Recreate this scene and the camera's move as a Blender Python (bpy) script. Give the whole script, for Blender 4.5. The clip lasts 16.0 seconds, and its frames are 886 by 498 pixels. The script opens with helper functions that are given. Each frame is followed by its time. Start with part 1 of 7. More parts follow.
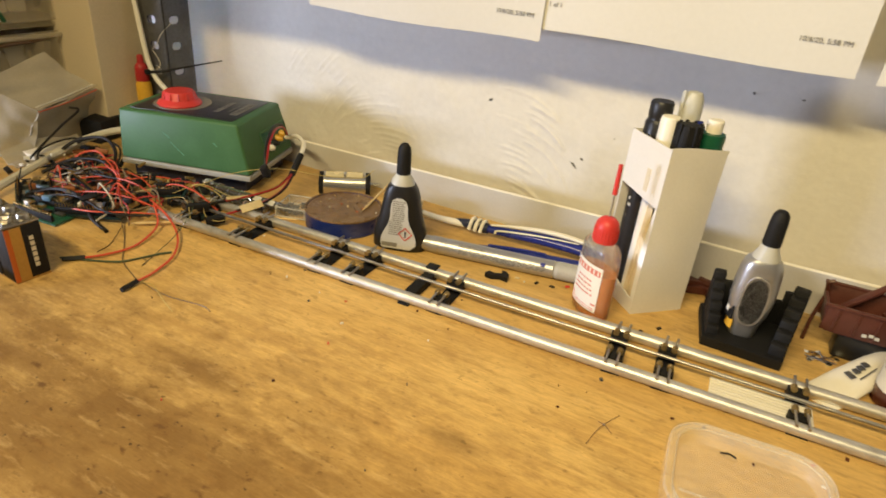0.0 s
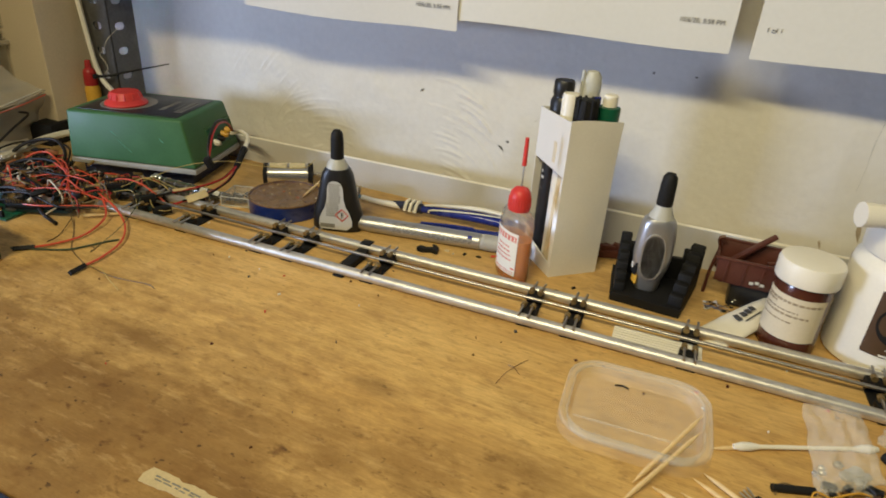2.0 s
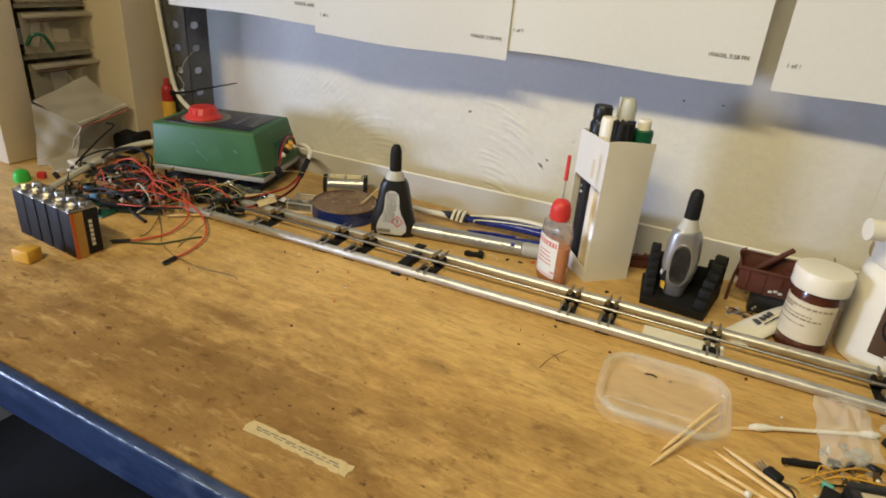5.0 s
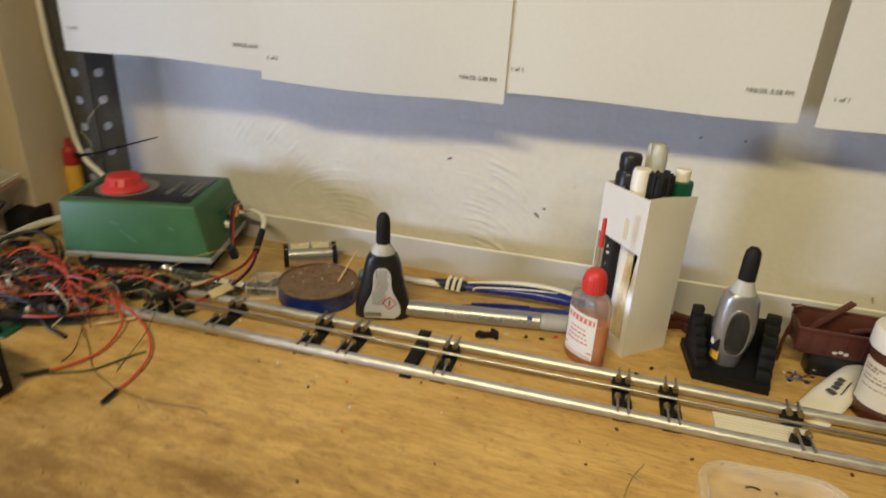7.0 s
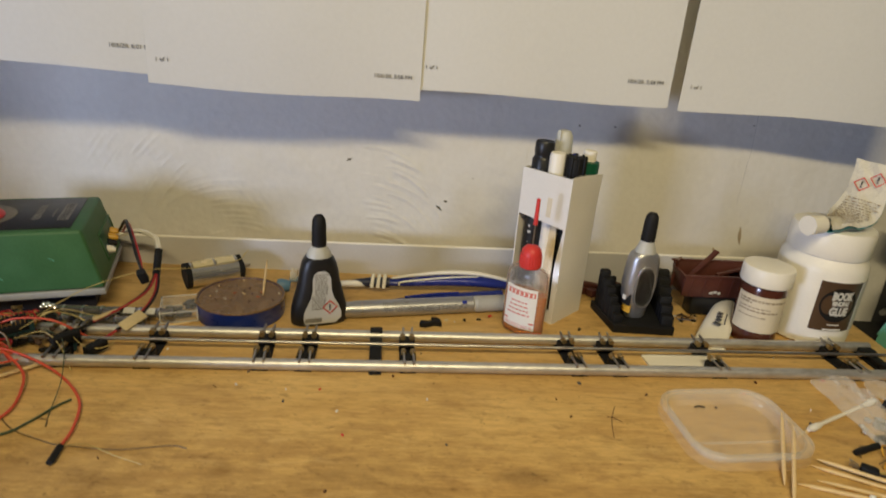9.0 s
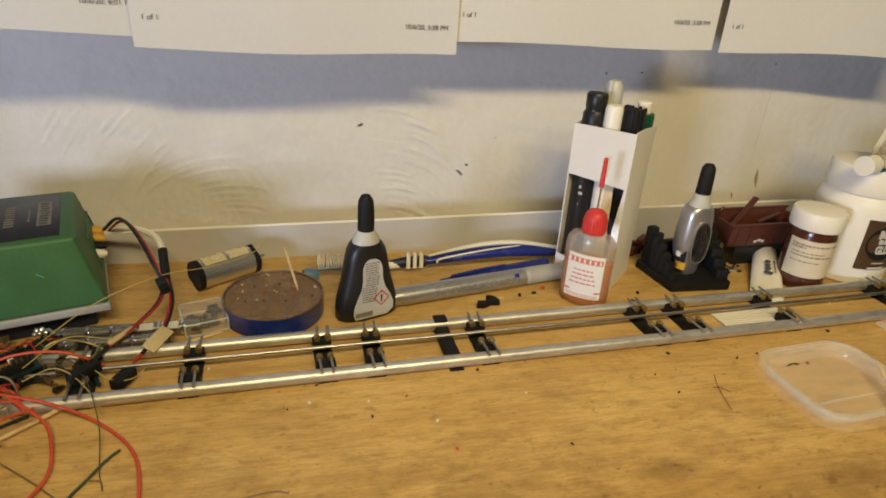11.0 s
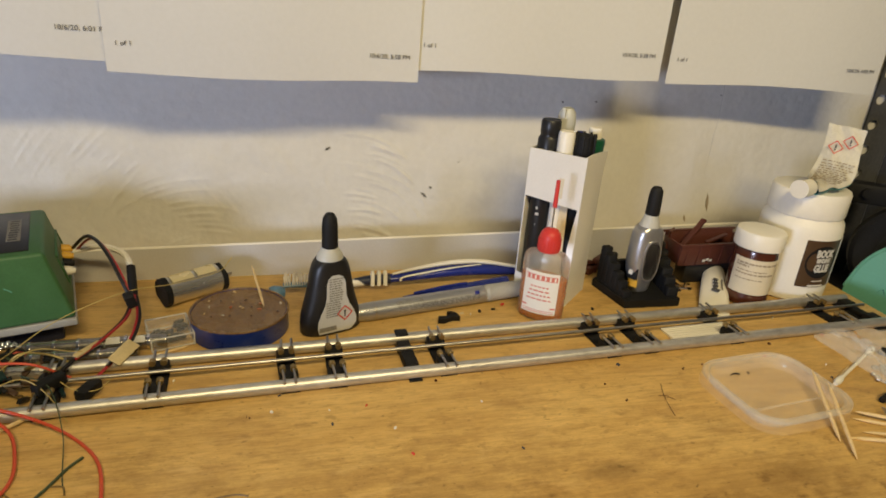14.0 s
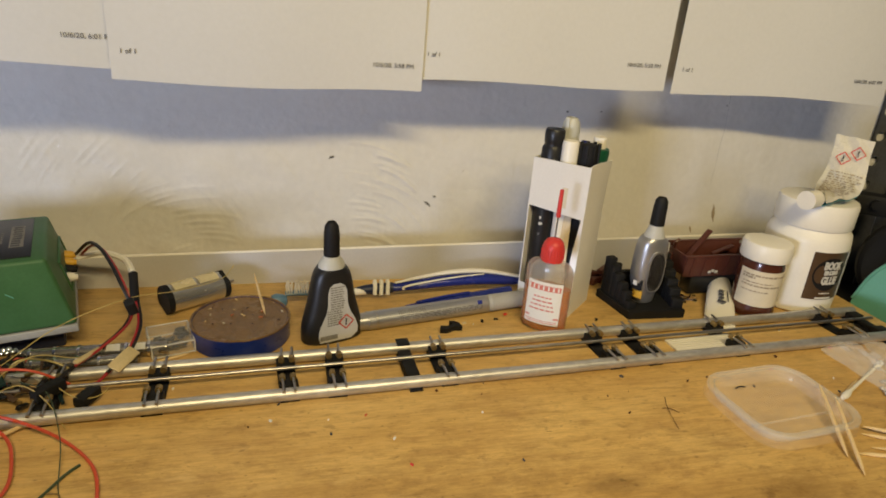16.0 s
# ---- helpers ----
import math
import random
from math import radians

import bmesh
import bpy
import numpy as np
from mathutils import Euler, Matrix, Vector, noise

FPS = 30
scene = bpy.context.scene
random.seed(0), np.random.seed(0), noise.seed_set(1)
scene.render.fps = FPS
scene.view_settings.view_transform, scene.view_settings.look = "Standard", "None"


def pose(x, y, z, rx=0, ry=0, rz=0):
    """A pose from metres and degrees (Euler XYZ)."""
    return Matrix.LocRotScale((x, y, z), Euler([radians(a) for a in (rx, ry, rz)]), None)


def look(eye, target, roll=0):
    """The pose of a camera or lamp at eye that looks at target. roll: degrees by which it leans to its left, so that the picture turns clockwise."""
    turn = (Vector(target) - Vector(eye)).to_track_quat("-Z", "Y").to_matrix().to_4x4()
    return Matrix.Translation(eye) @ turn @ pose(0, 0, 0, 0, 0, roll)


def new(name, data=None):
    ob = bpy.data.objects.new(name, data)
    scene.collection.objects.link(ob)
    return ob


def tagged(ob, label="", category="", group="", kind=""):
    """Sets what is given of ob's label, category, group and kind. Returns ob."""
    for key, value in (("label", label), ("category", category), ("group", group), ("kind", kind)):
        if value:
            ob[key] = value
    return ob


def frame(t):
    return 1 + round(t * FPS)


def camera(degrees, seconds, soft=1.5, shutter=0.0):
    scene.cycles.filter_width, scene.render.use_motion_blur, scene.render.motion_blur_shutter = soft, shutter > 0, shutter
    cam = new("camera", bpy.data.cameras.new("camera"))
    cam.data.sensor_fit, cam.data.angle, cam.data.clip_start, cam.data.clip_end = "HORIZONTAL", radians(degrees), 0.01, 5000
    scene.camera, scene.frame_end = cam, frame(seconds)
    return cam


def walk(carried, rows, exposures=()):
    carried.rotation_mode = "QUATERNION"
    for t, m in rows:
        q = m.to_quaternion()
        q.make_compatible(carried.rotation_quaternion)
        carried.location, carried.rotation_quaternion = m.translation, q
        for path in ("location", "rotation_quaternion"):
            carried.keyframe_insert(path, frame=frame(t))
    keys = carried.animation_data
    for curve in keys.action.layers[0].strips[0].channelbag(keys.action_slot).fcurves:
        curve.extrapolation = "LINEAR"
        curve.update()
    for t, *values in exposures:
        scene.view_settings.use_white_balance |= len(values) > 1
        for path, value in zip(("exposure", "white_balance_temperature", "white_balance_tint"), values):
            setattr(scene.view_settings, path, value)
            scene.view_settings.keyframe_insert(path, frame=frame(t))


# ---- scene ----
cam = camera(71.2, 16.0, 1.75, 0.5)
PATH = [
    (0, (0.185, -0.532, 0.241), (-0.592, 1.057, -0.693), 5.1),
    (0.5, (0.196, -0.535, 0.247), (-0.538, 1.061, -0.709), 4.1),
    (1, (0.215, -0.547, 0.236), (-0.513, 1.075, -0.681), 3.8),
    (1.5, (0.222, -0.551, 0.236), (-0.492, 1.075, -0.685), 3.8),
    (2, (0.237, -0.556, 0.237), (-0.476, 1.078, -0.668), 3.8),
    (2.5, (0.257, -0.57, 0.244), (-0.444, 1.077, -0.65), 3.4),
    (3, (0.27, -0.589, 0.245), (-0.418, 1.076, -0.623), 3.2),
    (3.5, (0.271, -0.607, 0.243), (-0.415, 1.07, -0.604), 3.6),
    (4, (0.261, -0.622, 0.246), (-0.464, 1.043, -0.592), 3.7),
    (4.2, (0.258, -0.624, 0.248), (-0.503, 1.026, -0.588), 3.6),
    (6.3, (0.199, -0.575, 0.241), (-0.603, 1.046, -0.614), 4.8),
    (6.5, (0.19, -0.565, 0.235), (-0.583, 1.085, -0.59), 4.6),
    (7, (0.128, -0.547, 0.257), (-0.413, 1.2, -0.553), 2.9),
    (7.5, (0.052, -0.569, 0.264), (-0.085, 1.288, -0.467), 5.1),
    (8, (0.025, -0.574, 0.256), (0.004, 1.302, -0.437), 4.1),
    (8.5, (0.022, -0.577, 0.253), (0.069, 1.29, -0.462), 3.8),
    (9, (0.017, -0.58, 0.242), (0.143, 1.275, -0.495), 4.5),
    (9.2, (0.017, -0.583, 0.235), (0.151, 1.268, -0.51), 4.8),
    (11.3, (-0.089, -0.51, 0.233), (0.34, 1.238, -0.64), 3.3),
    (11.5, (-0.085, -0.521, 0.237), (0.277, 1.248, -0.624), 2.4),
    (12, (-0.091, -0.524, 0.234), (0.288, 1.26, -0.587), 2.9),
    (12.5, (-0.087, -0.529, 0.233), (0.3, 1.26, -0.574), 3.1),
    (13, (-0.082, -0.535, 0.235), (0.355, 1.247, -0.562), 4.1),
    (13.5, (-0.077, -0.536, 0.234), (0.404, 1.242, -0.546), 4.3),
    (14, (-0.077, -0.537, 0.234), (0.415, 1.239, -0.543), 4.3),
    (14.5, (-0.075, -0.539, 0.233), (0.415, 1.242, -0.534), 4.2),
    (15, (-0.074, -0.538, 0.234), (0.414, 1.243, -0.532), 4.3),
    (15.5, (-0.072, -0.536, 0.236), (0.411, 1.246, -0.531), 4.6),
    (16, (-0.073, -0.536, 0.233), (0.397, 1.258, -0.517), 4.4),
]
EXPOSE = [(0, 0.66, 6750, 10), (0.5, 0.4, 6170, 8), (1.0, 0.28, 6050, 8), (1.5, 0.26, 5800, 8), (4.0, 0.34, 5850, 9), (6.5, 0.36, 6000, 9), (7.5, 0.02, 6100, 10), (9.0, -0.03, 6080, 11), (11.5, 0.16, 6560, 10), (16, 0.08, 6540, 10)]
walk(cam, [(t, look(eye, target, roll)) for t, eye, target, roll in PATH], EXPOSE)

# ---- light ----
world = bpy.data.worlds.new("room_air")
scene.world = world
world.use_nodes = True
world.node_tree.nodes["Background"].inputs[0].default_value = (0.75, 0.85, 1.0, 1)
world.node_tree.nodes["Background"].inputs[1].default_value = 0.05

WARM = (1.0, 0.80, 0.415)
DAY = (0.68, 0.76, 1.0)


def lamp(name, kind, place, aim, colour, power, size, size_y=None, spread=180):
    data = bpy.data.lights.new(name, kind)
    data.color, data.energy = colour, power
    if kind == "AREA":
        data.shape, data.size, data.size_y = "RECTANGLE", size, size_y or size
    else:
        data.shadow_soft_size = size
    data.spread = radians(spread)
    ob = new(name, data)
    ob.matrix_world = look(place, aim)
    return ob


lamp("tube_lamp", "AREA", (0.04, -0.92, 0.80), (0.24, 0, 0.06), WARM, 4.15, 0.66, 0.045, 124)
lamp("window_daylight", "AREA", (-1.10, -1.19, 0.15), (0, 0, 0.07), DAY, 11.4, 0.32, 0.22)
# added lamp: brightens the post's slots and the wall strip behind it
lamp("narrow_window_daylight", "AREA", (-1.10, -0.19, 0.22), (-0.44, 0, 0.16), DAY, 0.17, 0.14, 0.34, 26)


# ---- materials ----
def mat(name, colour, rough=0.5, metal=0.0, vary=0.12, scale=60.0, fine=600.0, bump=0.06, alpha=1.0, spec=0.5,
        stretch=(1, 1, 1), dirt=None, dirt_amount=0.0, coat=0.0, trans=0.0, ior=1.45):
    m = bpy.data.materials.new(name)
    m.use_nodes = True
    nt = m.node_tree
    bs = nt.nodes["Principled BSDF"]
    bs.inputs["Metallic"].default_value = metal
    bs.inputs["Specular IOR Level"].default_value = spec
    bs.inputs["Coat Weight"].default_value = coat
    bs.inputs["Transmission Weight"].default_value = trans
    bs.inputs["IOR"].default_value = ior
    bs.inputs["Alpha"].default_value = alpha
    tc = nt.nodes.new("ShaderNodeTexCoord")
    mp = nt.nodes.new("ShaderNodeMapping")
    mp.inputs["Scale"].default_value = stretch
    nt.links.new(tc.outputs["Object"], mp.inputs["Vector"])
    big = nt.nodes.new("ShaderNodeTexNoise")
    big.inputs["Scale"].default_value, big.inputs["Detail"].default_value = scale, 5
    small = nt.nodes.new("ShaderNodeTexNoise")
    small.inputs["Scale"].default_value, small.inputs["Detail"].default_value = fine, 3
    for n in (big, small):
        nt.links.new(mp.outputs[0], n.inputs["Vector"])
    add = nt.nodes.new("ShaderNodeMath")
    add.operation = "ADD"
    nt.links.new(big.outputs[0], add.inputs[0])
    nt.links.new(small.outputs[0], add.inputs[1])
    rng = nt.nodes.new("ShaderNodeMapRange")
    rng.inputs[1].default_value, rng.inputs[2].default_value = 0.6, 1.4
    rng.inputs[3].default_value, rng.inputs[4].default_value = 1 - vary, 1 + vary
    nt.links.new(add.outputs[0], rng.inputs[0])
    mix = nt.nodes.new("ShaderNodeMix")
    mix.data_type, mix.blend_type = "RGBA", "MULTIPLY"
    mix.inputs["Factor"].default_value = 1.0
    mix.inputs["A"].default_value = (*colour, 1)
    nt.links.new(rng.outputs[0], mix.inputs["B"])
    out = mix.outputs["Result"]
    if dirt:
        spots = nt.nodes.new("ShaderNodeTexNoise")
        spots.inputs["Scale"].default_value, spots.inputs["Detail"].default_value = scale * 0.45, 8
        nt.links.new(tc.outputs["Object"], spots.inputs["Vector"])
        ramp = nt.nodes.new("ShaderNodeMapRange")
        ramp.inputs[1].default_value, ramp.inputs[2].default_value = 0.52, 0.78
        ramp.inputs[4].default_value = dirt_amount
        nt.links.new(spots.outputs[0], ramp.inputs[0])
        m2 = nt.nodes.new("ShaderNodeMix")
        m2.data_type = "RGBA"
        nt.links.new(ramp.outputs[0], m2.inputs["Factor"])
        nt.links.new(out, m2.inputs["A"])
        m2.inputs["B"].default_value = (*dirt, 1)
        out = m2.outputs["Result"]
    nt.links.new(out, bs.inputs["Base Color"])
    rr = nt.nodes.new("ShaderNodeMapRange")
    rr.inputs[3].default_value, rr.inputs[4].default_value = max(0.02, rough - 0.1), min(1, rough + 0.1)
    nt.links.new(big.outputs[0], rr.inputs[0])
    nt.links.new(rr.outputs[0], bs.inputs["Roughness"])
    if bump:
        bp = nt.nodes.new("ShaderNodeBump")
        bp.inputs["Strength"].default_value, bp.inputs["Distance"].default_value = bump, 0.002
        nt.links.new(add.outputs[0], bp.inputs["Height"])
        nt.links.new(bp.outputs[0], bs.inputs["Normal"])
    return m


def bench_wood():
    """Worn plywood: long grain along the bench, brown stains, dark specks and pale scuffs."""
    m = mat("worn_plywood", (0.46, 0.29, 0.125), 0.42, vary=0.0, scale=9, fine=70, bump=0.06, stretch=(1, 9, 1), spec=0.2)
    nt = m.node_tree
    bs = nt.nodes["Principled BSDF"]
    tc = next(n for n in nt.nodes if n.type == "TEX_COORD")

    def noise_at(scale, stretch, detail, lo, hi, a, b, rough=0.6):
        mp = nt.nodes.new("ShaderNodeMapping")
        mp.inputs["Scale"].default_value = stretch
        nz = nt.nodes.new("ShaderNodeTexNoise")
        nz.inputs["Scale"].default_value, nz.inputs["Detail"].default_value = scale, detail
        nz.inputs["Roughness"].default_value = rough
        mr = nt.nodes.new("ShaderNodeMapRange")
        for k, v in zip((1, 2, 3, 4), (lo, hi, a, b)):
            mr.inputs[k].default_value = v
        nt.links.new(tc.outputs["Object"], mp.inputs[0])
        nt.links.new(mp.outputs[0], nz.inputs["Vector"])
        nt.links.new(nz.outputs[0], mr.inputs[0])
        return mr.outputs[0]

    # the front half of the board, where the work is done, is the more stained
    sp = nt.nodes.new("ShaderNodeSeparateXYZ")
    nt.links.new(tc.outputs["Object"], sp.inputs[0])
    used = nt.nodes.new("ShaderNodeMapRange")
    for k, v in zip((1, 2, 3, 4), (-0.39, -0.29, 1.0, 0.34)):
        used.inputs[k].default_value = v
    nt.links.new(sp.outputs["Y"], used.inputs[0])

    def worked(fac):
        mu = nt.nodes.new("ShaderNodeMath")
        mu.operation = "MULTIPLY"
        nt.links.new(fac, mu.inputs[0])
        nt.links.new(used.outputs[0], mu.inputs[1])
        return mu.outputs[0]

    col = (0.645, 0.405, 0.133, 1)
    layers = [
        (noise_at(5, (1, 3, 1), 6, 0.35, 0.65, 0.0, 0.85), (0.800, 0.550, 0.208, 1)),
        (noise_at(12, (1, 7, 1), 6, 0.46, 0.68, 0.0, 0.6), (0.47, 0.275, 0.09, 1)),
        (noise_at(42, (1, 13, 1), 5, 0.45, 0.68, 0.0, 0.36, 0.66), (0.36, 0.215, 0.070, 1)),
        (noise_at(110, (1, 12, 1), 3, 0.46, 0.70, 0.0, 0.30), (0.34, 0.20, 0.066, 1)),
        (worked(noise_at(15, (1, 2.2, 1), 9, 0.51, 0.66, 0.0, 0.55, 0.74)), (0.30, 0.175, 0.055, 1)),
        (worked(noise_at(34, (1, 1.6, 1), 7, 0.535, 0.645, 0.0, 0.62, 0.68)), (0.19, 0.098, 0.030, 1)),
        (worked(noise_at(23, (1.4, 1.6, 1), 4, 0.64, 0.73, 0.0, 0.5, 0.5)), (0.17, 0.085, 0.028, 1)),
        (worked(noise_at(62, (1, 1.7, 1), 4, 0.60, 0.69, 0.0, 0.85)), (0.13, 0.065, 0.024, 1)),
        (noise_at(48, (1, 3.2, 1), 5, 0.55, 0.68, 0.0, 0.36), (0.28, 0.150, 0.045, 1)),
        (noise_at(230, (1, 2.2, 1), 2, 0.66, 0.74, 0.0, 0.55), (0.16, 0.085, 0.032, 1)),
        (worked(noise_at(150, (1, 1.3, 1), 2, 0.66, 0.73, 0.0, 0.85)), (0.07, 0.04, 0.02, 1)),
        (noise_at(26, (1, 3.6, 1), 8, 0.55, 0.70, 0.0, 0.36, 0.68), (0.80, 0.57, 0.25, 1)),
    ]
    # dark patches and smears where most of the work is done, broken up by noise; the broad front ones also paint in
    # dimming towards the corners
    def patch(cx, cy, sx, sy, amp, strength, seed):
        mp = nt.nodes.new("ShaderNodeMapping")
        mp.inputs["Location"].default_value = (-cx, -cy, 0)
        nt.links.new(tc.outputs["Object"], mp.inputs[0])
        sc_ = nt.nodes.new("ShaderNodeVectorMath")
        sc_.operation = "MULTIPLY"
        sc_.inputs[1].default_value = (sx, sy, 0)
        nt.links.new(mp.outputs[0], sc_.inputs[0])
        ln = nt.nodes.new("ShaderNodeVectorMath")
        ln.operation = "LENGTH"
        nt.links.new(sc_.outputs[0], ln.inputs[0])
        sm = nt.nodes.new("ShaderNodeMath")
        sm.operation = "ADD"
        nt.links.new(ln.outputs["Value"], sm.inputs[0])
        nt.links.new(noise_at(11 + seed, (1, 2.0, 1), 9, 0.3, 0.7, -amp, amp, 0.75), sm.inputs[1])
        mr = nt.nodes.new("ShaderNodeMapRange")
        for k, v in zip((1, 2, 3, 4), (0.2, 1.2, strength, 0.0)):
            mr.inputs[k].default_value = v
        nt.links.new(sm.outputs[0], mr.inputs[0])
        return mr.outputs[0]

    for cx, cy, sx, sy, amp, strength in ((0.06, -0.475, 1.9, 6.2, 1.1, 0.50), (-0.13, -0.45, 3.4, 7.0, 0.9, 0.85), (-0.02, -0.40, 4.5, 10.0, 1.0, 0.45), (0.29, -0.33, 6.5, 12.0, 1.0, 0.16), (-0.02, -0.41, 9.0, 22.0, 0.9, 0.62), (-0.062, -0.3415, 21.0, 95.0, 0.5, 0.85),
                                          (-0.038, -0.381, 27.0, 90.0, 0.55, 0.80), (-0.10, -0.385, 13.0, 40.0, 0.8, 0.55), (0.03, -0.405, 14.0, 60.0, 0.7, 0.60), (0.096, -0.308, 45.0, 130.0, 0.5, 0.65),
                                          (0.143, -0.355, 34.0, 80.0, 0.7, 0.42), (0.104, -0.366, 50.0, 110.0, 0.6, 0.38), (0.11, -0.43, 30.0, 70.0, 0.7, 0.42), (-0.125, -0.30, 13.0, 50.0, 0.8, 0.12),
                                          (0.185, -0.33, 12.0, 45.0, 0.8, 0.20), (0.03, -0.29, 12.0, 70.0, 0.8, 0.12), (0.25, -0.36, 8.0, 26.0, 0.9, 0.18)):
        layers.insert(3, (patch(cx, cy, sx, sy, amp, 0.80 * strength, 40 * abs(cx)), (0.185, 0.100, 0.033, 1)))
    prev = None
    for fac, c in layers:
        mx = nt.nodes.new("ShaderNodeMix")
        mx.data_type = "RGBA"
        nt.links.new(fac, mx.inputs["Factor"])
        if prev is None:
            mx.inputs["A"].default_value = col
        else:
            nt.links.new(prev, mx.inputs["A"])
        mx.inputs["B"].default_value = c
        prev = mx.outputs["Result"]
    nt.links.new(prev, bs.inputs["Base Color"])
    return m


def plaster():
    """Painted plaster with low trowel waves and small dents."""
    m = mat("painted_plaster", (0.66, 0.645, 0.61), 0.75, vary=0.05, scale=12, fine=160, bump=0.0, spec=0.25,
            dirt=(0.55, 0.50, 0.42), dirt_amount=0.35)
    nt = m.node_tree
    tc = next(n for n in nt.nodes if n.type == "TEX_COORD")
    wave = nt.nodes.new("ShaderNodeTexWave")
    wave.wave_type, wave.rings_direction = "RINGS", "Y"
    for key, v in (("Scale", 5.0), ("Distortion", 7.0), ("Detail", 4.0), ("Detail Scale", 2.0)):
        wave.inputs[key].default_value = v
    nt.links.new(tc.outputs["Object"], wave.inputs["Vector"])
    grit = nt.nodes.new("ShaderNodeTexNoise")
    grit.inputs["Scale"].default_value, grit.inputs["Detail"].default_value = 90, 6
    nt.links.new(tc.outputs["Object"], grit.inputs["Vector"])
    add = nt.nodes.new("ShaderNodeMath")
    add.operation = "MULTIPLY_ADD"
    add.inputs[1].default_value = 1.6
    nt.links.new(grit.outputs[0], add.inputs[0])
    nt.links.new(wave.outputs["Fac"], add.inputs[2])
    bp = nt.nodes.new("ShaderNodeBump")
    bp.inputs["Strength"].default_value, bp.inputs["Distance"].default_value = 0.3, 0.002
    nt.links.new(add.outputs[0], bp.inputs["Height"])
    nt.links.new(bp.outputs[0], nt.nodes["Principled BSDF"].inputs["Normal"])
    return m


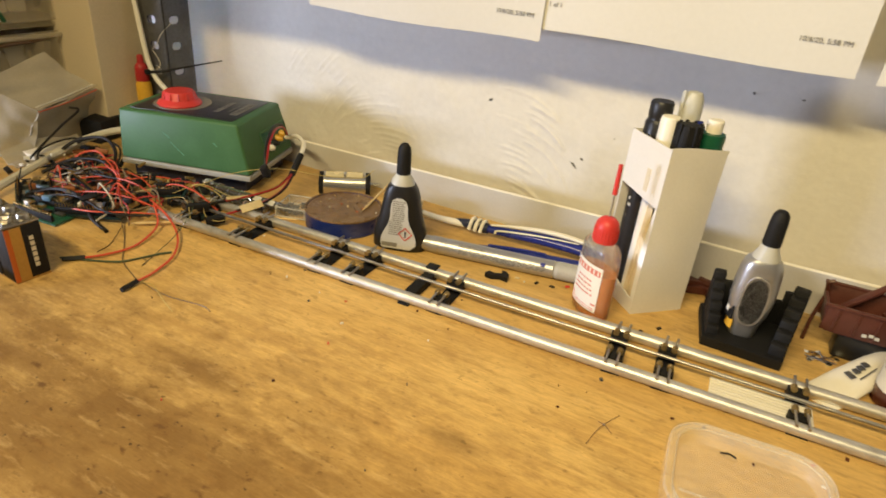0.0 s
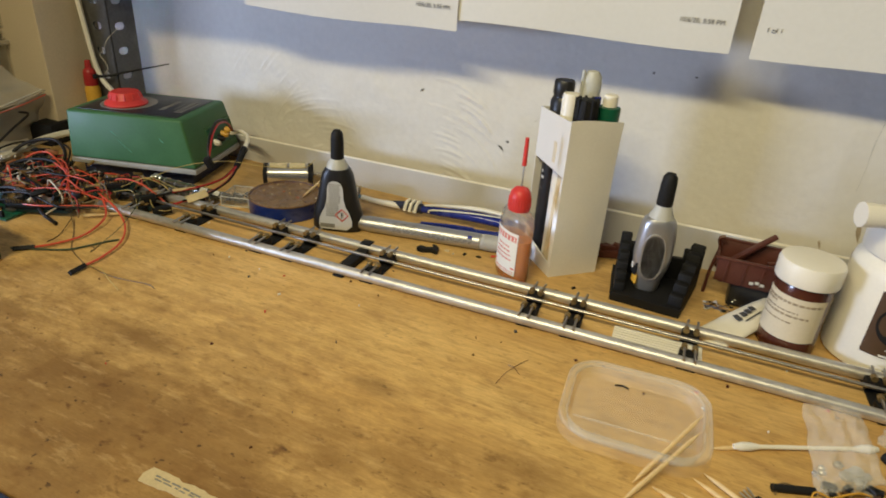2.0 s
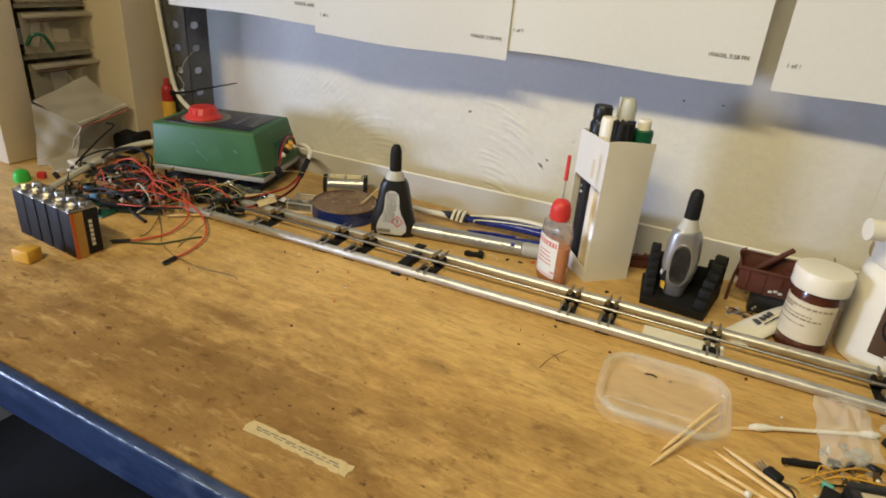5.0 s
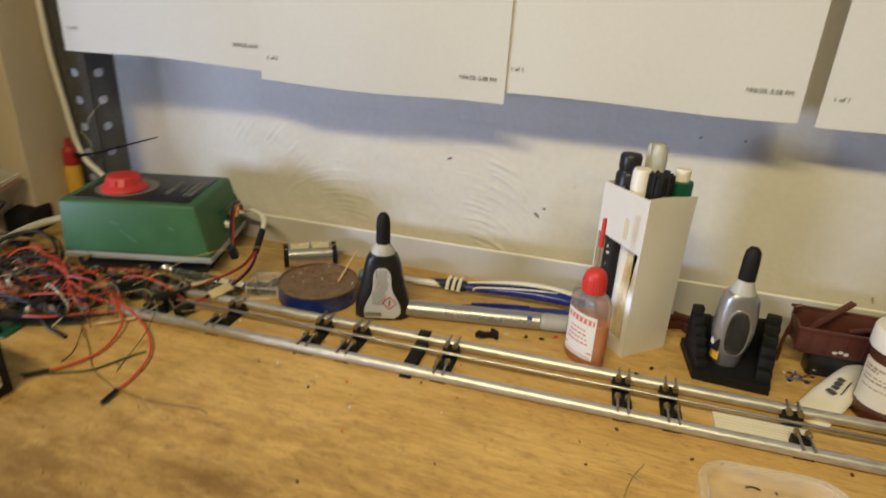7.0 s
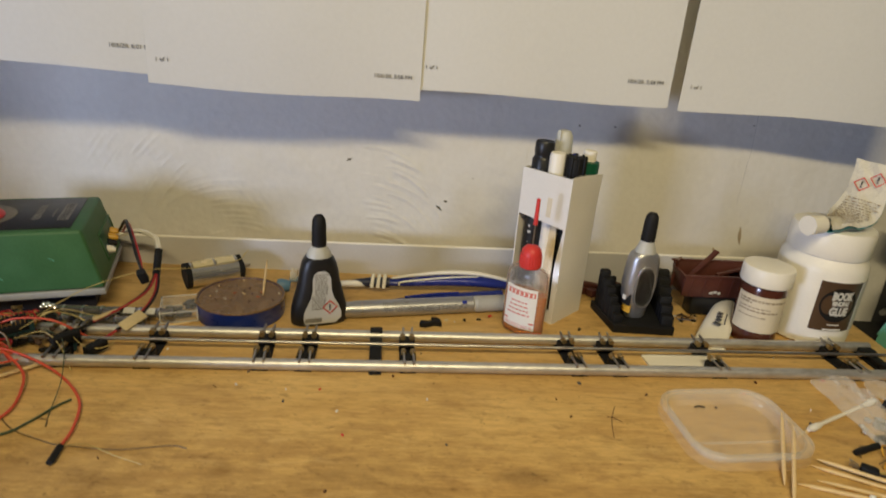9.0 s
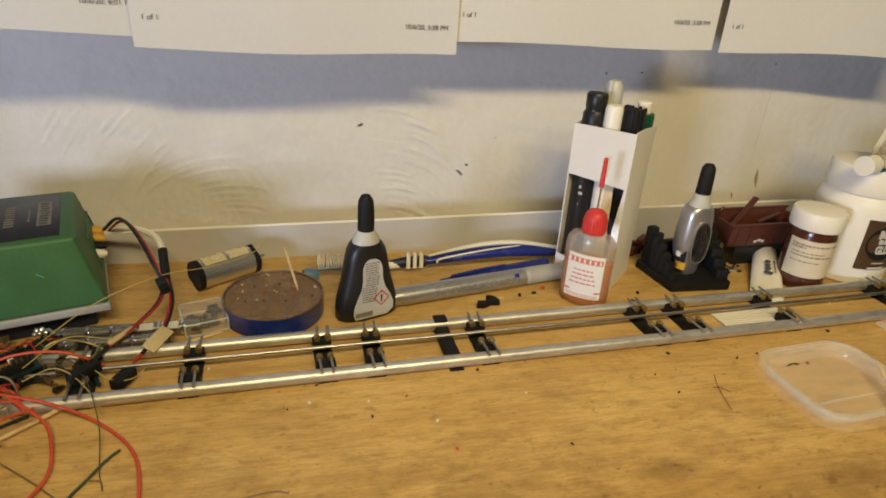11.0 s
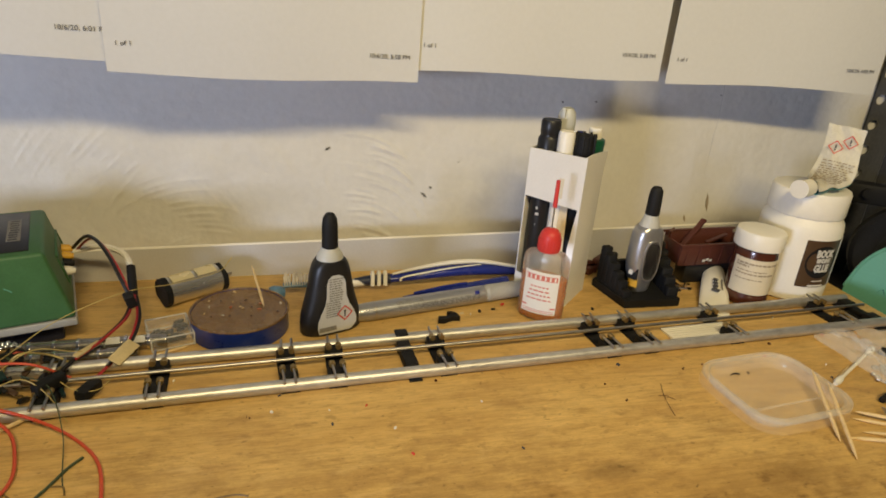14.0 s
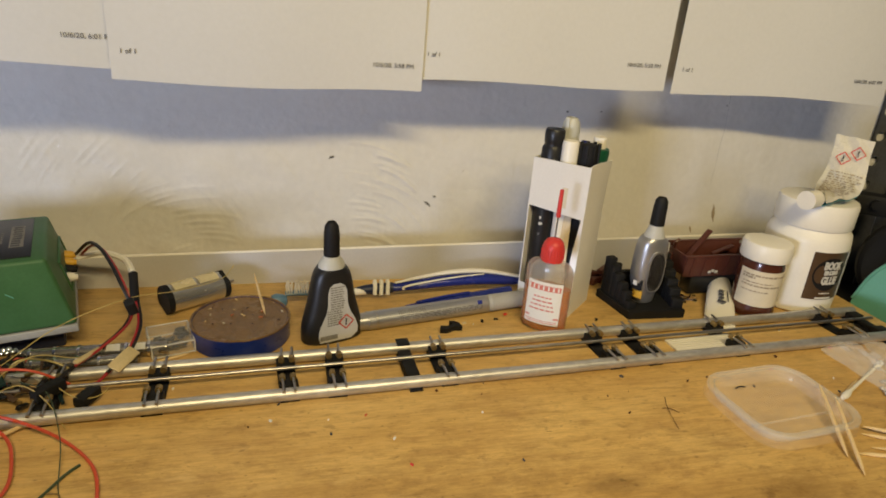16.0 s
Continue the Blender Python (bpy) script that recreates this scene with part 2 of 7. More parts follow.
M = dict(
    wood=bench_wood(), wall=plaster(),
    strip=mat("grey_white_gloss", (0.52, 0.51, 0.50), 0.45, vary=0.06, dirt=(0.42, 0.36, 0.26), dirt_amount=0.4, scale=30),
    box=mat("clear_box_plastic", (0.60, 0.58, 0.54), 0.15, bump=0.05, alpha=0.22, spec=0.9),
    faded=mat("faded_brown_ink", (0.33, 0.27, 0.19), 0.6, vary=0.3, scale=300, fine=900, bump=0),
    crystal=mat("clear_moulded_edge", (0.78, 0.77, 0.73), 0.14, bump=0.0, alpha=0.5, spec=0.9),
    pinkink=mat("faded_red_ink", (0.58, 0.17, 0.13), 0.6, bump=0),
    paper=mat("printer_paper", (0.61, 0.61, 0.60), 0.85, vary=0.03, scale=8, fine=300, bump=0.03, spec=0.2),
    ink=mat("grey_ink", (0.06, 0.06, 0.065), 0.8, bump=0),
    card=mat("white_card", (0.72, 0.71, 0.69), 0.6, vary=0.04, scale=40, bump=0.03, dirt=(0.62, 0.55, 0.42), dirt_amount=0.25),
    card_edge=mat("card_edge", (0.66, 0.60, 0.48), 0.8),
    green=mat("green_plastic", (0.046, 0.132, 0.047), 0.5, vary=0.12, scale=40, bump=0.02, dirt=(0.10, 0.22, 0.11), dirt_amount=0.4, spec=0.45),
    grey=mat("grey_plastic", (0.36, 0.36, 0.35), 0.45),
    black=mat("black_plastic", (0.013, 0.013, 0.014), 0.38, vary=0.3, bump=0.03),
    rubber=mat("black_rubber", (0.010, 0.010, 0.011), 0.62, vary=0.3, bump=0.1, spec=0.28),
    navy=mat("dark_blue_base", (0.012, 0.018, 0.05), 0.5),
    red=mat("red_plastic", (0.58, 0.040, 0.034), 0.45, vary=0.08, bump=0.02),
    dial=mat("worn_dial_print", (0.20, 0.19, 0.165), 0.5, vary=0.3, scale=300, fine=900),
    print=mat("pale_print", (0.55, 0.54, 0.50), 0.6),
    alu=mat("dull_aluminium", (0.62, 0.605, 0.575), 0.45, 0.85, vary=0.16, scale=130, fine=520, stretch=(0.30, 1, 1), bump=0.06, dirt=(0.34, 0.29, 0.22), dirt_amount=0.5),
    steel=mat("steel", (0.46, 0.44, 0.41), 0.35, 1.0, vary=0.15, scale=200),
    chrome=mat("chrome", (0.78, 0.78, 0.78), 0.10, 1.0, vary=0.04, bump=0.0),
    nut=mat("dull_brass_nut", (0.36, 0.26, 0.11), 0.42, 0.85, vary=0.3, scale=300),
    brass=mat("brass", (0.62, 0.42, 0.16), 0.3, 1.0, vary=0.15, scale=300),
    galv=mat("slotted_steel", (0.10, 0.102, 0.107), 0.42, 0.3, vary=0.3, scale=50, fine=300, bump=0.08),
    bluepaint=mat("blue_painted_steel", (0.022, 0.040, 0.115), 0.42, vary=0.4, scale=60, bump=0.12, stretch=(0.3, 1, 1), dirt=(0.15, 0.2, 0.34), dirt_amount=0.6),
    blueTin=mat("blue_tin", (0.012, 0.03, 0.19), 0.3, vary=0.2, dirt=(0.25, 0.27, 0.36), dirt_amount=0.25, scale=120),
    rosin=mat("brown_rosin", (0.165, 0.092, 0.030), 0.27, vary=0.35, scale=90, fine=500, bump=0.35, dirt=(0.26, 0.17, 0.07), dirt_amount=0.6),
    white=mat("white_plastic", (0.79, 0.76, 0.68), 0.38, vary=0.03, bump=0.01),
    frost=mat("frosted_neck", (0.62, 0.62, 0.57), 0.4, vary=0.05, bump=0.02, trans=0.25),
    silver=mat("silver_paint", (0.43, 0.43, 0.44), 0.37, 0.8, vary=0.06, scale=80),
    label=mat("paper_label", (0.74, 0.72, 0.66), 0.55, vary=0.04, bump=0.02),
    greylabel=mat("grey_label", (0.50, 0.50, 0.485), 0.5, vary=0.05, bump=0.02),
    labelcream=mat("cream_label", (0.64, 0.575, 0.44), 0.6, vary=0.05, bump=0.02),
    redink=mat("red_ink", (0.60, 0.06, 0.045), 0.6, bump=0),
    amber=mat("amber_fluid", (0.70, 0.24, 0.035), 0.12, vary=0.05, bump=0, trans=0.55, ior=1.36),
    clearp=mat("clear_bottle", (0.80, 0.80, 0.76), 0.16, vary=0.02, bump=0, trans=0.85, alpha=0.55),
    haze=mat("translucent_tub", (0.66, 0.62, 0.53), 0.36, vary=0.14, scale=90, bump=0.06, alpha=0.19),
    hazerim=mat("translucent_rim", (0.70, 0.68, 0.62), 0.36, vary=0.14, scale=120, bump=0.08, alpha=0.17),
    hazeskirt=mat("translucent_skirt", (0.70, 0.66, 0.58), 0.30, vary=0.10, bump=0.02, alpha=0.07),
    film=mat("clear_bag_film", (0.74, 0.73, 0.69), 0.12, vary=0.10, bump=0.6, scale=130, alpha=0.27, spec=1.0),
    bagfilm=mat("milky_bag_film", (0.50, 0.45, 0.35), 0.35, vary=0.10, bump=0.25, scale=60, alpha=0.55, spec=0.5),
    drawer=mat("clear_drawer", (0.42, 0.37, 0.27), 0.45, vary=0.12, bump=0.06, alpha=0.36, spec=0.25),
    palegold=mat("pale_gold_plate", (0.70, 0.60, 0.34), 0.28, 0.2, vary=0.08),
    motorcan=mat("plated_motor_can", (0.66, 0.64, 0.58), 0.24, 0.8, vary=0.05, bump=0.0),
    brown=mat("brown_model_plastic", (0.085, 0.026, 0.018), 0.42, vary=0.2, bump=0.05),
    jarbrown=mat("brown_jar", (0.072, 0.021, 0.012), 0.24, vary=0.1, bump=0, coat=0.3),
    labeldark=mat("dark_brown_label", (0.072, 0.040, 0.020), 0.4, vary=0.15),
    teal=mat("teal_plastic", (0.02, 0.21, 0.22), 0.35),
    brightblue=mat("bright_blue_wire", (0.02, 0.13, 0.48), 0.4),
    mint=mat("mint_plastic", (0.13, 0.37, 0.28), 0.42, vary=0.06, bump=0.02),
    blue=mat("blue_plastic", (0.018, 0.03, 0.22), 0.25, vary=0.08, bump=0.01),
    paleblue=mat("pale_blue_plastic", (0.10, 0.20, 0.33), 0.4),
    pick=mat("birch", (0.72, 0.54, 0.28), 0.6, vary=0.12, stretch=(0.2, 1, 1), scale=300, bump=0.1),
    cotton=mat("cotton", (0.80, 0.79, 0.76), 0.95, bump=0.3, fine=1800),
    darkchrome=mat("dark_polished_metal", (0.36, 0.34, 0.30), 0.24, 0.9, vary=0.2, scale=200),
    wirered=mat("red_wire", (0.60, 0.085, 0.04), 0.4, bump=0.01),
    wireblack=mat("black_wire", (0.014, 0.012, 0.011), 0.5, bump=0.01, spec=0.3),
    wireyellow=mat("yellow_wire", (0.48, 0.37, 0.12), 0.45, bump=0.01),
    wiregreen=mat("green_wire", (0.055, 0.080, 0.045), 0.5, bump=0.01),
    wiretan=mat("brown_wire", (0.20, 0.135, 0.06), 0.5, bump=0.01),
    wirebeige=mat("beige_cable", (0.60, 0.56, 0.45), 0.5, bump=0.02),
    yellow=mat("yellow_plastic", (0.66, 0.37, 0.04), 0.35),
    darkred=mat("dark_red_plastic", (0.36, 0.022, 0.022), 0.4),
    stampink=mat("printer_ink", (0.13, 0.13, 0.135), 0.8, bump=0),
    foil=mat("creased_printed_foil", (0.60, 0.57, 0.48), 0.38, vary=0.08, scale=150, fine=700, bump=0.5, dirt=(0.5, 0.48, 0.4), dirt_amount=0.4),
    worn=mat("bare_worn_paint", (0.26, 0.32, 0.46), 0.40, 0.3, vary=0.3, scale=200),
    orange=mat("copper_orange", (0.52, 0.13, 0.03), 0.35, 0.2),
    gold=mat("gold_band", (0.50, 0.34, 0.13), 0.3, 0.8),
    pcb=mat("dark_circuit_board", (0.010, 0.028, 0.030), 0.35, vary=0.4, scale=200),
    pcbgreen=mat("green_circuit_board", (0.012, 0.09, 0.05), 0.35, vary=0.3, scale=200),
    copper=mat("copper_board", (0.30, 0.11, 0.04), 0.4, vary=0.3, scale=200),
    panel=mat("beige_panel", (0.58, 0.49, 0.34), 0.7, vary=0.08, scale=10, bump=0.05),
    tape=mat("masking_tape", (0.56, 0.45, 0.245), 0.75, vary=0.12, scale=60, bump=0.15),
    floor=mat("dark_floor", (0.022, 0.021, 0.02), 0.7, scale=4, fine=60),
    room=mat("room_paint", (0.50, 0.50, 0.50), 0.85, scale=3, fine=60),
    darkgreen=mat("dark_green_plastic", (0.008, 0.085, 0.045), 0.35),
    wood2=mat("stirrer_wood", (0.66, 0.55, 0.36), 0.6),
)


# ---- mesh helpers ----
def finish(name, bm, material, parent=None, smooth=None):
    bmesh.ops.remove_doubles(bm, verts=bm.verts, dist=1e-6)
    bmesh.ops.recalc_face_normals(bm, faces=bm.faces)
    me = bpy.data.meshes.new(name)
    bm.to_mesh(me)
    bm.free()
    me.materials.append(M[material] if isinstance(material, str) else material)
    if smooth is not None:
        me.polygons.foreach_set("use_smooth", [True] * len(me.polygons))
        me.set_sharp_from_angle(angle=radians(smooth))
    ob = new(name, me)
    if parent:
        ob.parent = parent
    return ob


def part(name, bm, material, parent, label="", smooth=38):
    ob = finish(name, bm, material, parent, smooth)
    return tagged(ob, label) if label else ob


def thing(name, label, category, m=None, group=""):
    ob = new(name)
    ob.empty_display_size = 0.01
    ob.matrix_world = m or Matrix()
    return tagged(ob, label, category, group)


def solid(name, bm, material, label, category, m=None, kind="", group="", smooth=38):
    ob = finish(name, bm, material, None, smooth)
    if m:
        ob.matrix_world = m
    return tagged(ob, label, category, group, kind)


def block(bm, c, s, bevel=0.0, rot=None, seg=2):
    g = bmesh.ops.create_cube(bm, size=1.0)
    vs = g["verts"]
    m = Matrix.Translation(c) @ (rot or Matrix()) @ Matrix.Diagonal((*s, 1))
    bmesh.ops.transform(bm, matrix=m, verts=vs)
    if bevel:
        es = list({e for v in vs for e in v.link_edges})
        bmesh.ops.bevel(bm, geom=es, offset=bevel, segments=seg, affect="EDGES", profile=0.5)
    return bm


def rod(bm, a, b, r, r2=None, seg=16, caps=True):
    a, b = Vector(a), Vector(b)
    d = b - a
    g = bmesh.ops.create_cone(bm, cap_ends=caps, segments=seg, radius1=r, radius2=r if r2 is None else r2, depth=d.length)
    q = d.to_track_quat("Z", "Y").to_matrix().to_4x4()
    bmesh.ops.transform(bm, matrix=Matrix.Translation((a + b) / 2) @ q, verts=g["verts"])
    return bm


def lathe(bm, profile, seg=40, sx=1.0, sy=1.0, at=(0, 0, 0)):
    """Turns (radius, height) pairs round z; sx and sy flatten it."""
    rings = []
    for r, z in profile:
        if r < 1e-6:
            rings.append([bm.verts.new((at[0], at[1], at[2] + z))])
        else:
            rings.append([bm.verts.new((at[0] + sx * r * math.cos(2 * math.pi * k / seg), at[1] + sy * r * math.sin(2 * math.pi * k / seg), at[2] + z)) for k in range(seg)])
    for p, q in zip(rings, rings[1:]):
        for k in range(seg):
            n = (k + 1) % seg
            if len(p) == 1 and len(q) == 1:
                continue
            if len(p) == 1:
                bm.faces.new((p[0], q[n], q[k]))
            elif len(q) == 1:
                bm.faces.new((p[k], p[n], q[0]))
            else:
                bm.faces.new((p[k], p[n], q[n], q[k]))
    return bm


def prism(bm, outline, z0, z1, m=None):
    low = [bm.verts.new((x, y, z0)) for x, y in outline]
    top = [bm.verts.new((x, y, z1)) for x, y in outline]
    bm.faces.new(low[::-1])
    bm.faces.new(top)
    for k in range(len(low)):
        n = (k + 1) % len(low)
        bm.faces.new((low[k], low[n], top[n], top[k]))
    if m:
        bmesh.ops.transform(bm, matrix=m, verts=low + top)
    return bm


def smooth_line(pts, n=6):
    """Points along a rounded line through pts."""
    pts = [Vector(p) for p in pts]
    if len(pts) < 3:
        return pts
    ext = [2 * pts[0] - pts[1], *pts, 2 * pts[-1] - pts[-2]]
    out = []
    for i in range(1, len(ext) - 2):
        p0, p1, p2, p3 = ext[i - 1 : i + 3]
        for k in range(n):
            t = k / n
            out.append(0.5 * ((2 * p1) + (p2 - p0) * t + (2 * p0 - 5 * p1 + 4 * p2 - p3) * t * t + (3 * p1 - p0 - 3 * p2 + p3) * t ** 3))
    return out + [pts[-1]]


def sweep(bm, pts, r, seg=8, n=6, flat=1.0):
    line = smooth_line(pts, n)
    rings, up = [], Vector((0.02, 0.03, 1))
    for i, p in enumerate(line):
        d = (line[min(i + 1, len(line) - 1)] - line[max(i - 1, 0)]).normalized()
        side = d.cross(up)
        side = side.normalized() if side.length > 1e-4 else Vector((1, 0, 0))
        over = side.cross(d)
        rr = r
        if isinstance(r, (list, tuple)):
            f = i / max(1, len(line) - 1) * (len(r) - 1)
            g = min(len(r) - 2, int(f))
            rr = r[g] + (r[g + 1] - r[g]) * (f - g)
        rings.append([bm.verts.new(p + rr * (math.cos(2 * math.pi * k / seg) * side + flat * math.sin(2 * math.pi * k / seg) * over)) for k in range(seg)])
    for p, q in zip(rings, rings[1:]):
        for k in range(seg):
            bm.faces.new((p[k], p[(k + 1) % seg], q[(k + 1) % seg], q[k]))
    bm.faces.new(rings[0][::-1])
    bm.faces.new(rings[-1])
    return bm


def rounded(w, h, r, n=6, cx=0.0, cy=0.0):
    out = []
    for qx, qy, a0 in ((1, 1, 0), (-1, 1, 90), (-1, -1, 180), (1, -1, 270)):
        for k in range(n + 1):
            a = radians(a0 + 90 * k / n)
            out.append((cx + qx * (w / 2 - r) + r * math.cos(a), cy + qy * (h / 2 - r) + r * math.sin(a)))
    return out


def bent(bm, r, a0, a1, z0, z1, t=0.0003, seg=10, sx=1.0, sy=1.0):
    """A thin slab wrapped on an upright cylinder of radius r; degrees from the front (-y), to the right."""
    cols = []
    for k in range(seg + 1):
        a = radians(a0 + (a1 - a0) * k / seg)
        cols.append([bm.verts.new((sx * rr * math.sin(a), -sy * rr * math.cos(a), z)) for rr in (r, r + t) for z in (z0, z1)])
    for p, q in zip(cols, cols[1:]):
        for i, j in ((0, 1), (1, 3), (3, 2), (2, 0)):
            bm.faces.new((p[i], p[j], q[j], q[i]))
    for c in (cols[0], cols[-1]):
        bm.faces.new((c[0], c[1], c[3], c[2]))
    return bm


def letters(text, size, bold=0.0, align="CENTER", spacing=1.0):
    cu = bpy.data.curves.new("letters", "FONT")
    cu.body, cu.size, cu.align_x, cu.align_y, cu.offset, cu.extrude = text, size, align, "CENTER", bold, 0.00008
    cu.space_character, cu.resolution_u = spacing, 3
    ob = bpy.data.objects.new("letters", cu)
    scene.collection.objects.link(ob)
    me = bpy.data.meshes.new_from_object(ob.evaluated_get(bpy.context.evaluated_depsgraph_get()))
    bpy.data.objects.remove(ob)
    bm = bmesh.new()
    bm.from_mesh(me)
    bpy.data.meshes.remove(me)
    return bm


def bend_letters(bm, r, angle, z, sx=1.0, sy=1.0):
    for v in bm.verts:
        a = radians(angle) + v.co.x / r
        rr = r + v.co.z
        v.co = Vector((sx * rr * math.sin(a), -sy * rr * math.cos(a), z + v.co.y))
    return bm


UP = pose(0, 0, 0, 90, 0, 0)  # lays a flat drawing upright, facing -y


def moved(bm, m):
    bmesh.ops.transform(bm, matrix=m, verts=bm.verts)
    return bm


# ---- the room ----
def structure(name, bm, material, label, category="wall"):
    return solid(name, bm, material, label, category, kind="structure", smooth=None)


wall_north = structure("wall_north", block(bmesh.new(), (0.66, 0.06, 0.42), (3.74, 0.12, 2.4)), "wall", "white painted plaster wall behind the workbench")
structure("floor", block(bmesh.new(), (0.66, -1.45, -0.83), (3.74, 3.2, 0.1)), "floor", "dark floor under the workbench", "floor")
structure("ceiling", block(bmesh.new(), (0.66, -1.45, 1.67), (3.74, 3.2, 0.1)), "room", "plain white ceiling", "ceiling")
structure("wall_south", block(bmesh.new(), (0.66, -3.03, 0.42), (3.64, 0.1, 2.4)), "room", "plain painted wall")
structure("wall_east", block(bmesh.new(), (2.48, -1.45, 0.42), (0.1, 3.05, 2.4)), "room", "plain painted wall")
bm = bmesh.new()
block(bm, (-1.16, -0.045, 0.42), (0.1, 0.09, 2.4))
block(bm, (-1.16, -0.615, 0.42), (0.1, 0.63, 2.4))
# added unseen opening for the extra daylight lamp
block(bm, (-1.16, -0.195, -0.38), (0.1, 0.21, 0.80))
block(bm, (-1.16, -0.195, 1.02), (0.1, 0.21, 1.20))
block(bm, (-1.16, -2.215, 0.42), (0.1, 1.53, 2.4))
block(bm, (-1.16, -1.19, -0.43), (0.1, 0.52, 0.70))
block(bm, (-1.16, -1.19, 0.995), (0.1, 0.52, 1.25))
structure("wall_west", bm, "room", "plain painted wall with two window openings")
win = tagged(new("window_1"), "white window frame in the side wall", "window", kind="structure")
win.matrix_world = pose(-1.16, -1.19, 0.145)
bm = bmesh.new()
for y in (-0.245, 0.245):
    block(bm, (0, y, 0), (0.05, 0.03, 0.45))
for z in (-0.205, 0.205):
    block(bm, (0, 0, z), (0.046, 0.46, 0.03))
part("window_frame", bm, "white", win)
# frame of the added, unseen opening that holds the extra lamp
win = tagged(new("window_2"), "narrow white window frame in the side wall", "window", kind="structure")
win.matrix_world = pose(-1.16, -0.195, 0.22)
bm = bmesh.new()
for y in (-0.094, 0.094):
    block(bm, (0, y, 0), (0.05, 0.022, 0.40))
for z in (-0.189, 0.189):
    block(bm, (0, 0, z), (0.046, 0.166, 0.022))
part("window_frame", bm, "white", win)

# ---- workbench ----
bench = thing("workbench", "worn tan plywood workbench with stains and a blue steel beam", "workbench")
part("top_board", block(bmesh.new(), (-0.06, -0.2285, -0.009), (0.97, 0.451, 0.018), 0.0008), "wood", bench)
beam = bmesh.new()
block(beam, (-0.06, -0.4585, -0.0155), (1.02, 0.0080, 0.034), 0.0034, seg=4)
block(beam, (-0.06, -0.434, -0.0205), (1.02, 0.038, 0.003))
beam_part = part("front_beam", beam, "bluepaint", bench, "chipped blue painted steel beam")
rnd = random.Random(23)
x = -0.56
while x < 0.44:
    l = rnd.uniform(0.002, 0.016)
    z = rnd.uniform(0.0001, 0.0009)
    part("worn_scratch", sweep(bmesh.new(), [(x, -0.4616, z), (x + l / 2, -0.4617, z + rnd.uniform(-0.0002, 0.0002)), (x + l, -0.4616, z)], [0.0002, rnd.uniform(0.0003, 0.0008), 0.0002], 6, 3), "worn", beam_part, "bare worn upper edge")
    x += l + rnd.uniform(-0.003, 0.006)
part("rear_beam", block(bmesh.new(), (-0.06, -0.02, -0.035), (0.96, 0.03, 0.03), 0.002), "bluepaint", bench)
for x in (-0.55, 0.012, 0.44):
    part("leg", block(bmesh.new(), (x, -0.44, -0.415), (0.035, 0.025, 0.73), 0.002), "bluepaint", bench)
part("lower_shelf", block(bmesh.new(), (-0.06, -0.23, -0.45), (1.0, 0.42, 0.018)), "rubber", bench)
tapes = solid("tape_label", bmesh.new(), "tape", "strip of torn masking tape stuck to the bench", "tape", pose(0.064, -0.4165, 0.0001, 0, 0, 1.0))
bm = bmesh.new()
bm.from_mesh(tapes.data)
rnd = random.Random(5)
edge = [(-0.0335 + 0.069 * k / 22, 0.0044 + rnd.uniform(-0.0007, 0.0006)) for k in range(23)] + [(0.0362, 0.001), (0.0348, -0.0006)]
edge += [(0.0352 - 0.069 * k / 22, -0.0040 + rnd.uniform(-0.0007, 0.0007)) for k in range(23)] + [(-0.0352, -0.0005)]
prism(bm, edge, 0.0, 0.0004)
bm.to_mesh(tapes.data)
bm.free()
bm = bmesh.new()
for row, (y, h) in enumerate(((0.0012, 0.0009), (-0.0006, 0.0007))):
    x = -0.0285 + 0.001 * row
    while x < 0.028:
        w = rnd.uniform(0.0018, 0.0062)
        block(bm, (x + w / 2, y + rnd.uniform(-0.0003, 0.0003), 0.00045), (w, h, 0.0001))
        x += w + rnd.uniform(0.0008, 0.0022)
part("writing", bm, "dial", tapes)

# ---- wall strip, papers ----
bm = bmesh.new()
prism(bm, [(-0.43, 0.0), (0.43, 0.0), (0.43, 0.037), (-0.20, 0.0265), (-0.43, 0.024)], -0.0015, 0.0015)
strip = thing("splash_strip", "long low white strip standing along the back of the bench", "strip", pose(0, -0.0435, 0.0, 90))
part("board", bm, "strip", strip, smooth=None)
# white bead paints in the light caught by the strip's top edge
bm = sweep(bmesh.new(), [(-0.43, 0.0242, 0), (-0.2, 0.0267, 0), (0.1, 0.0317, 0), (0.43, 0.0372, 0)], 0.0013, 8, 4)
part("top_bead", bm, "white", strip, "bright white top bead")


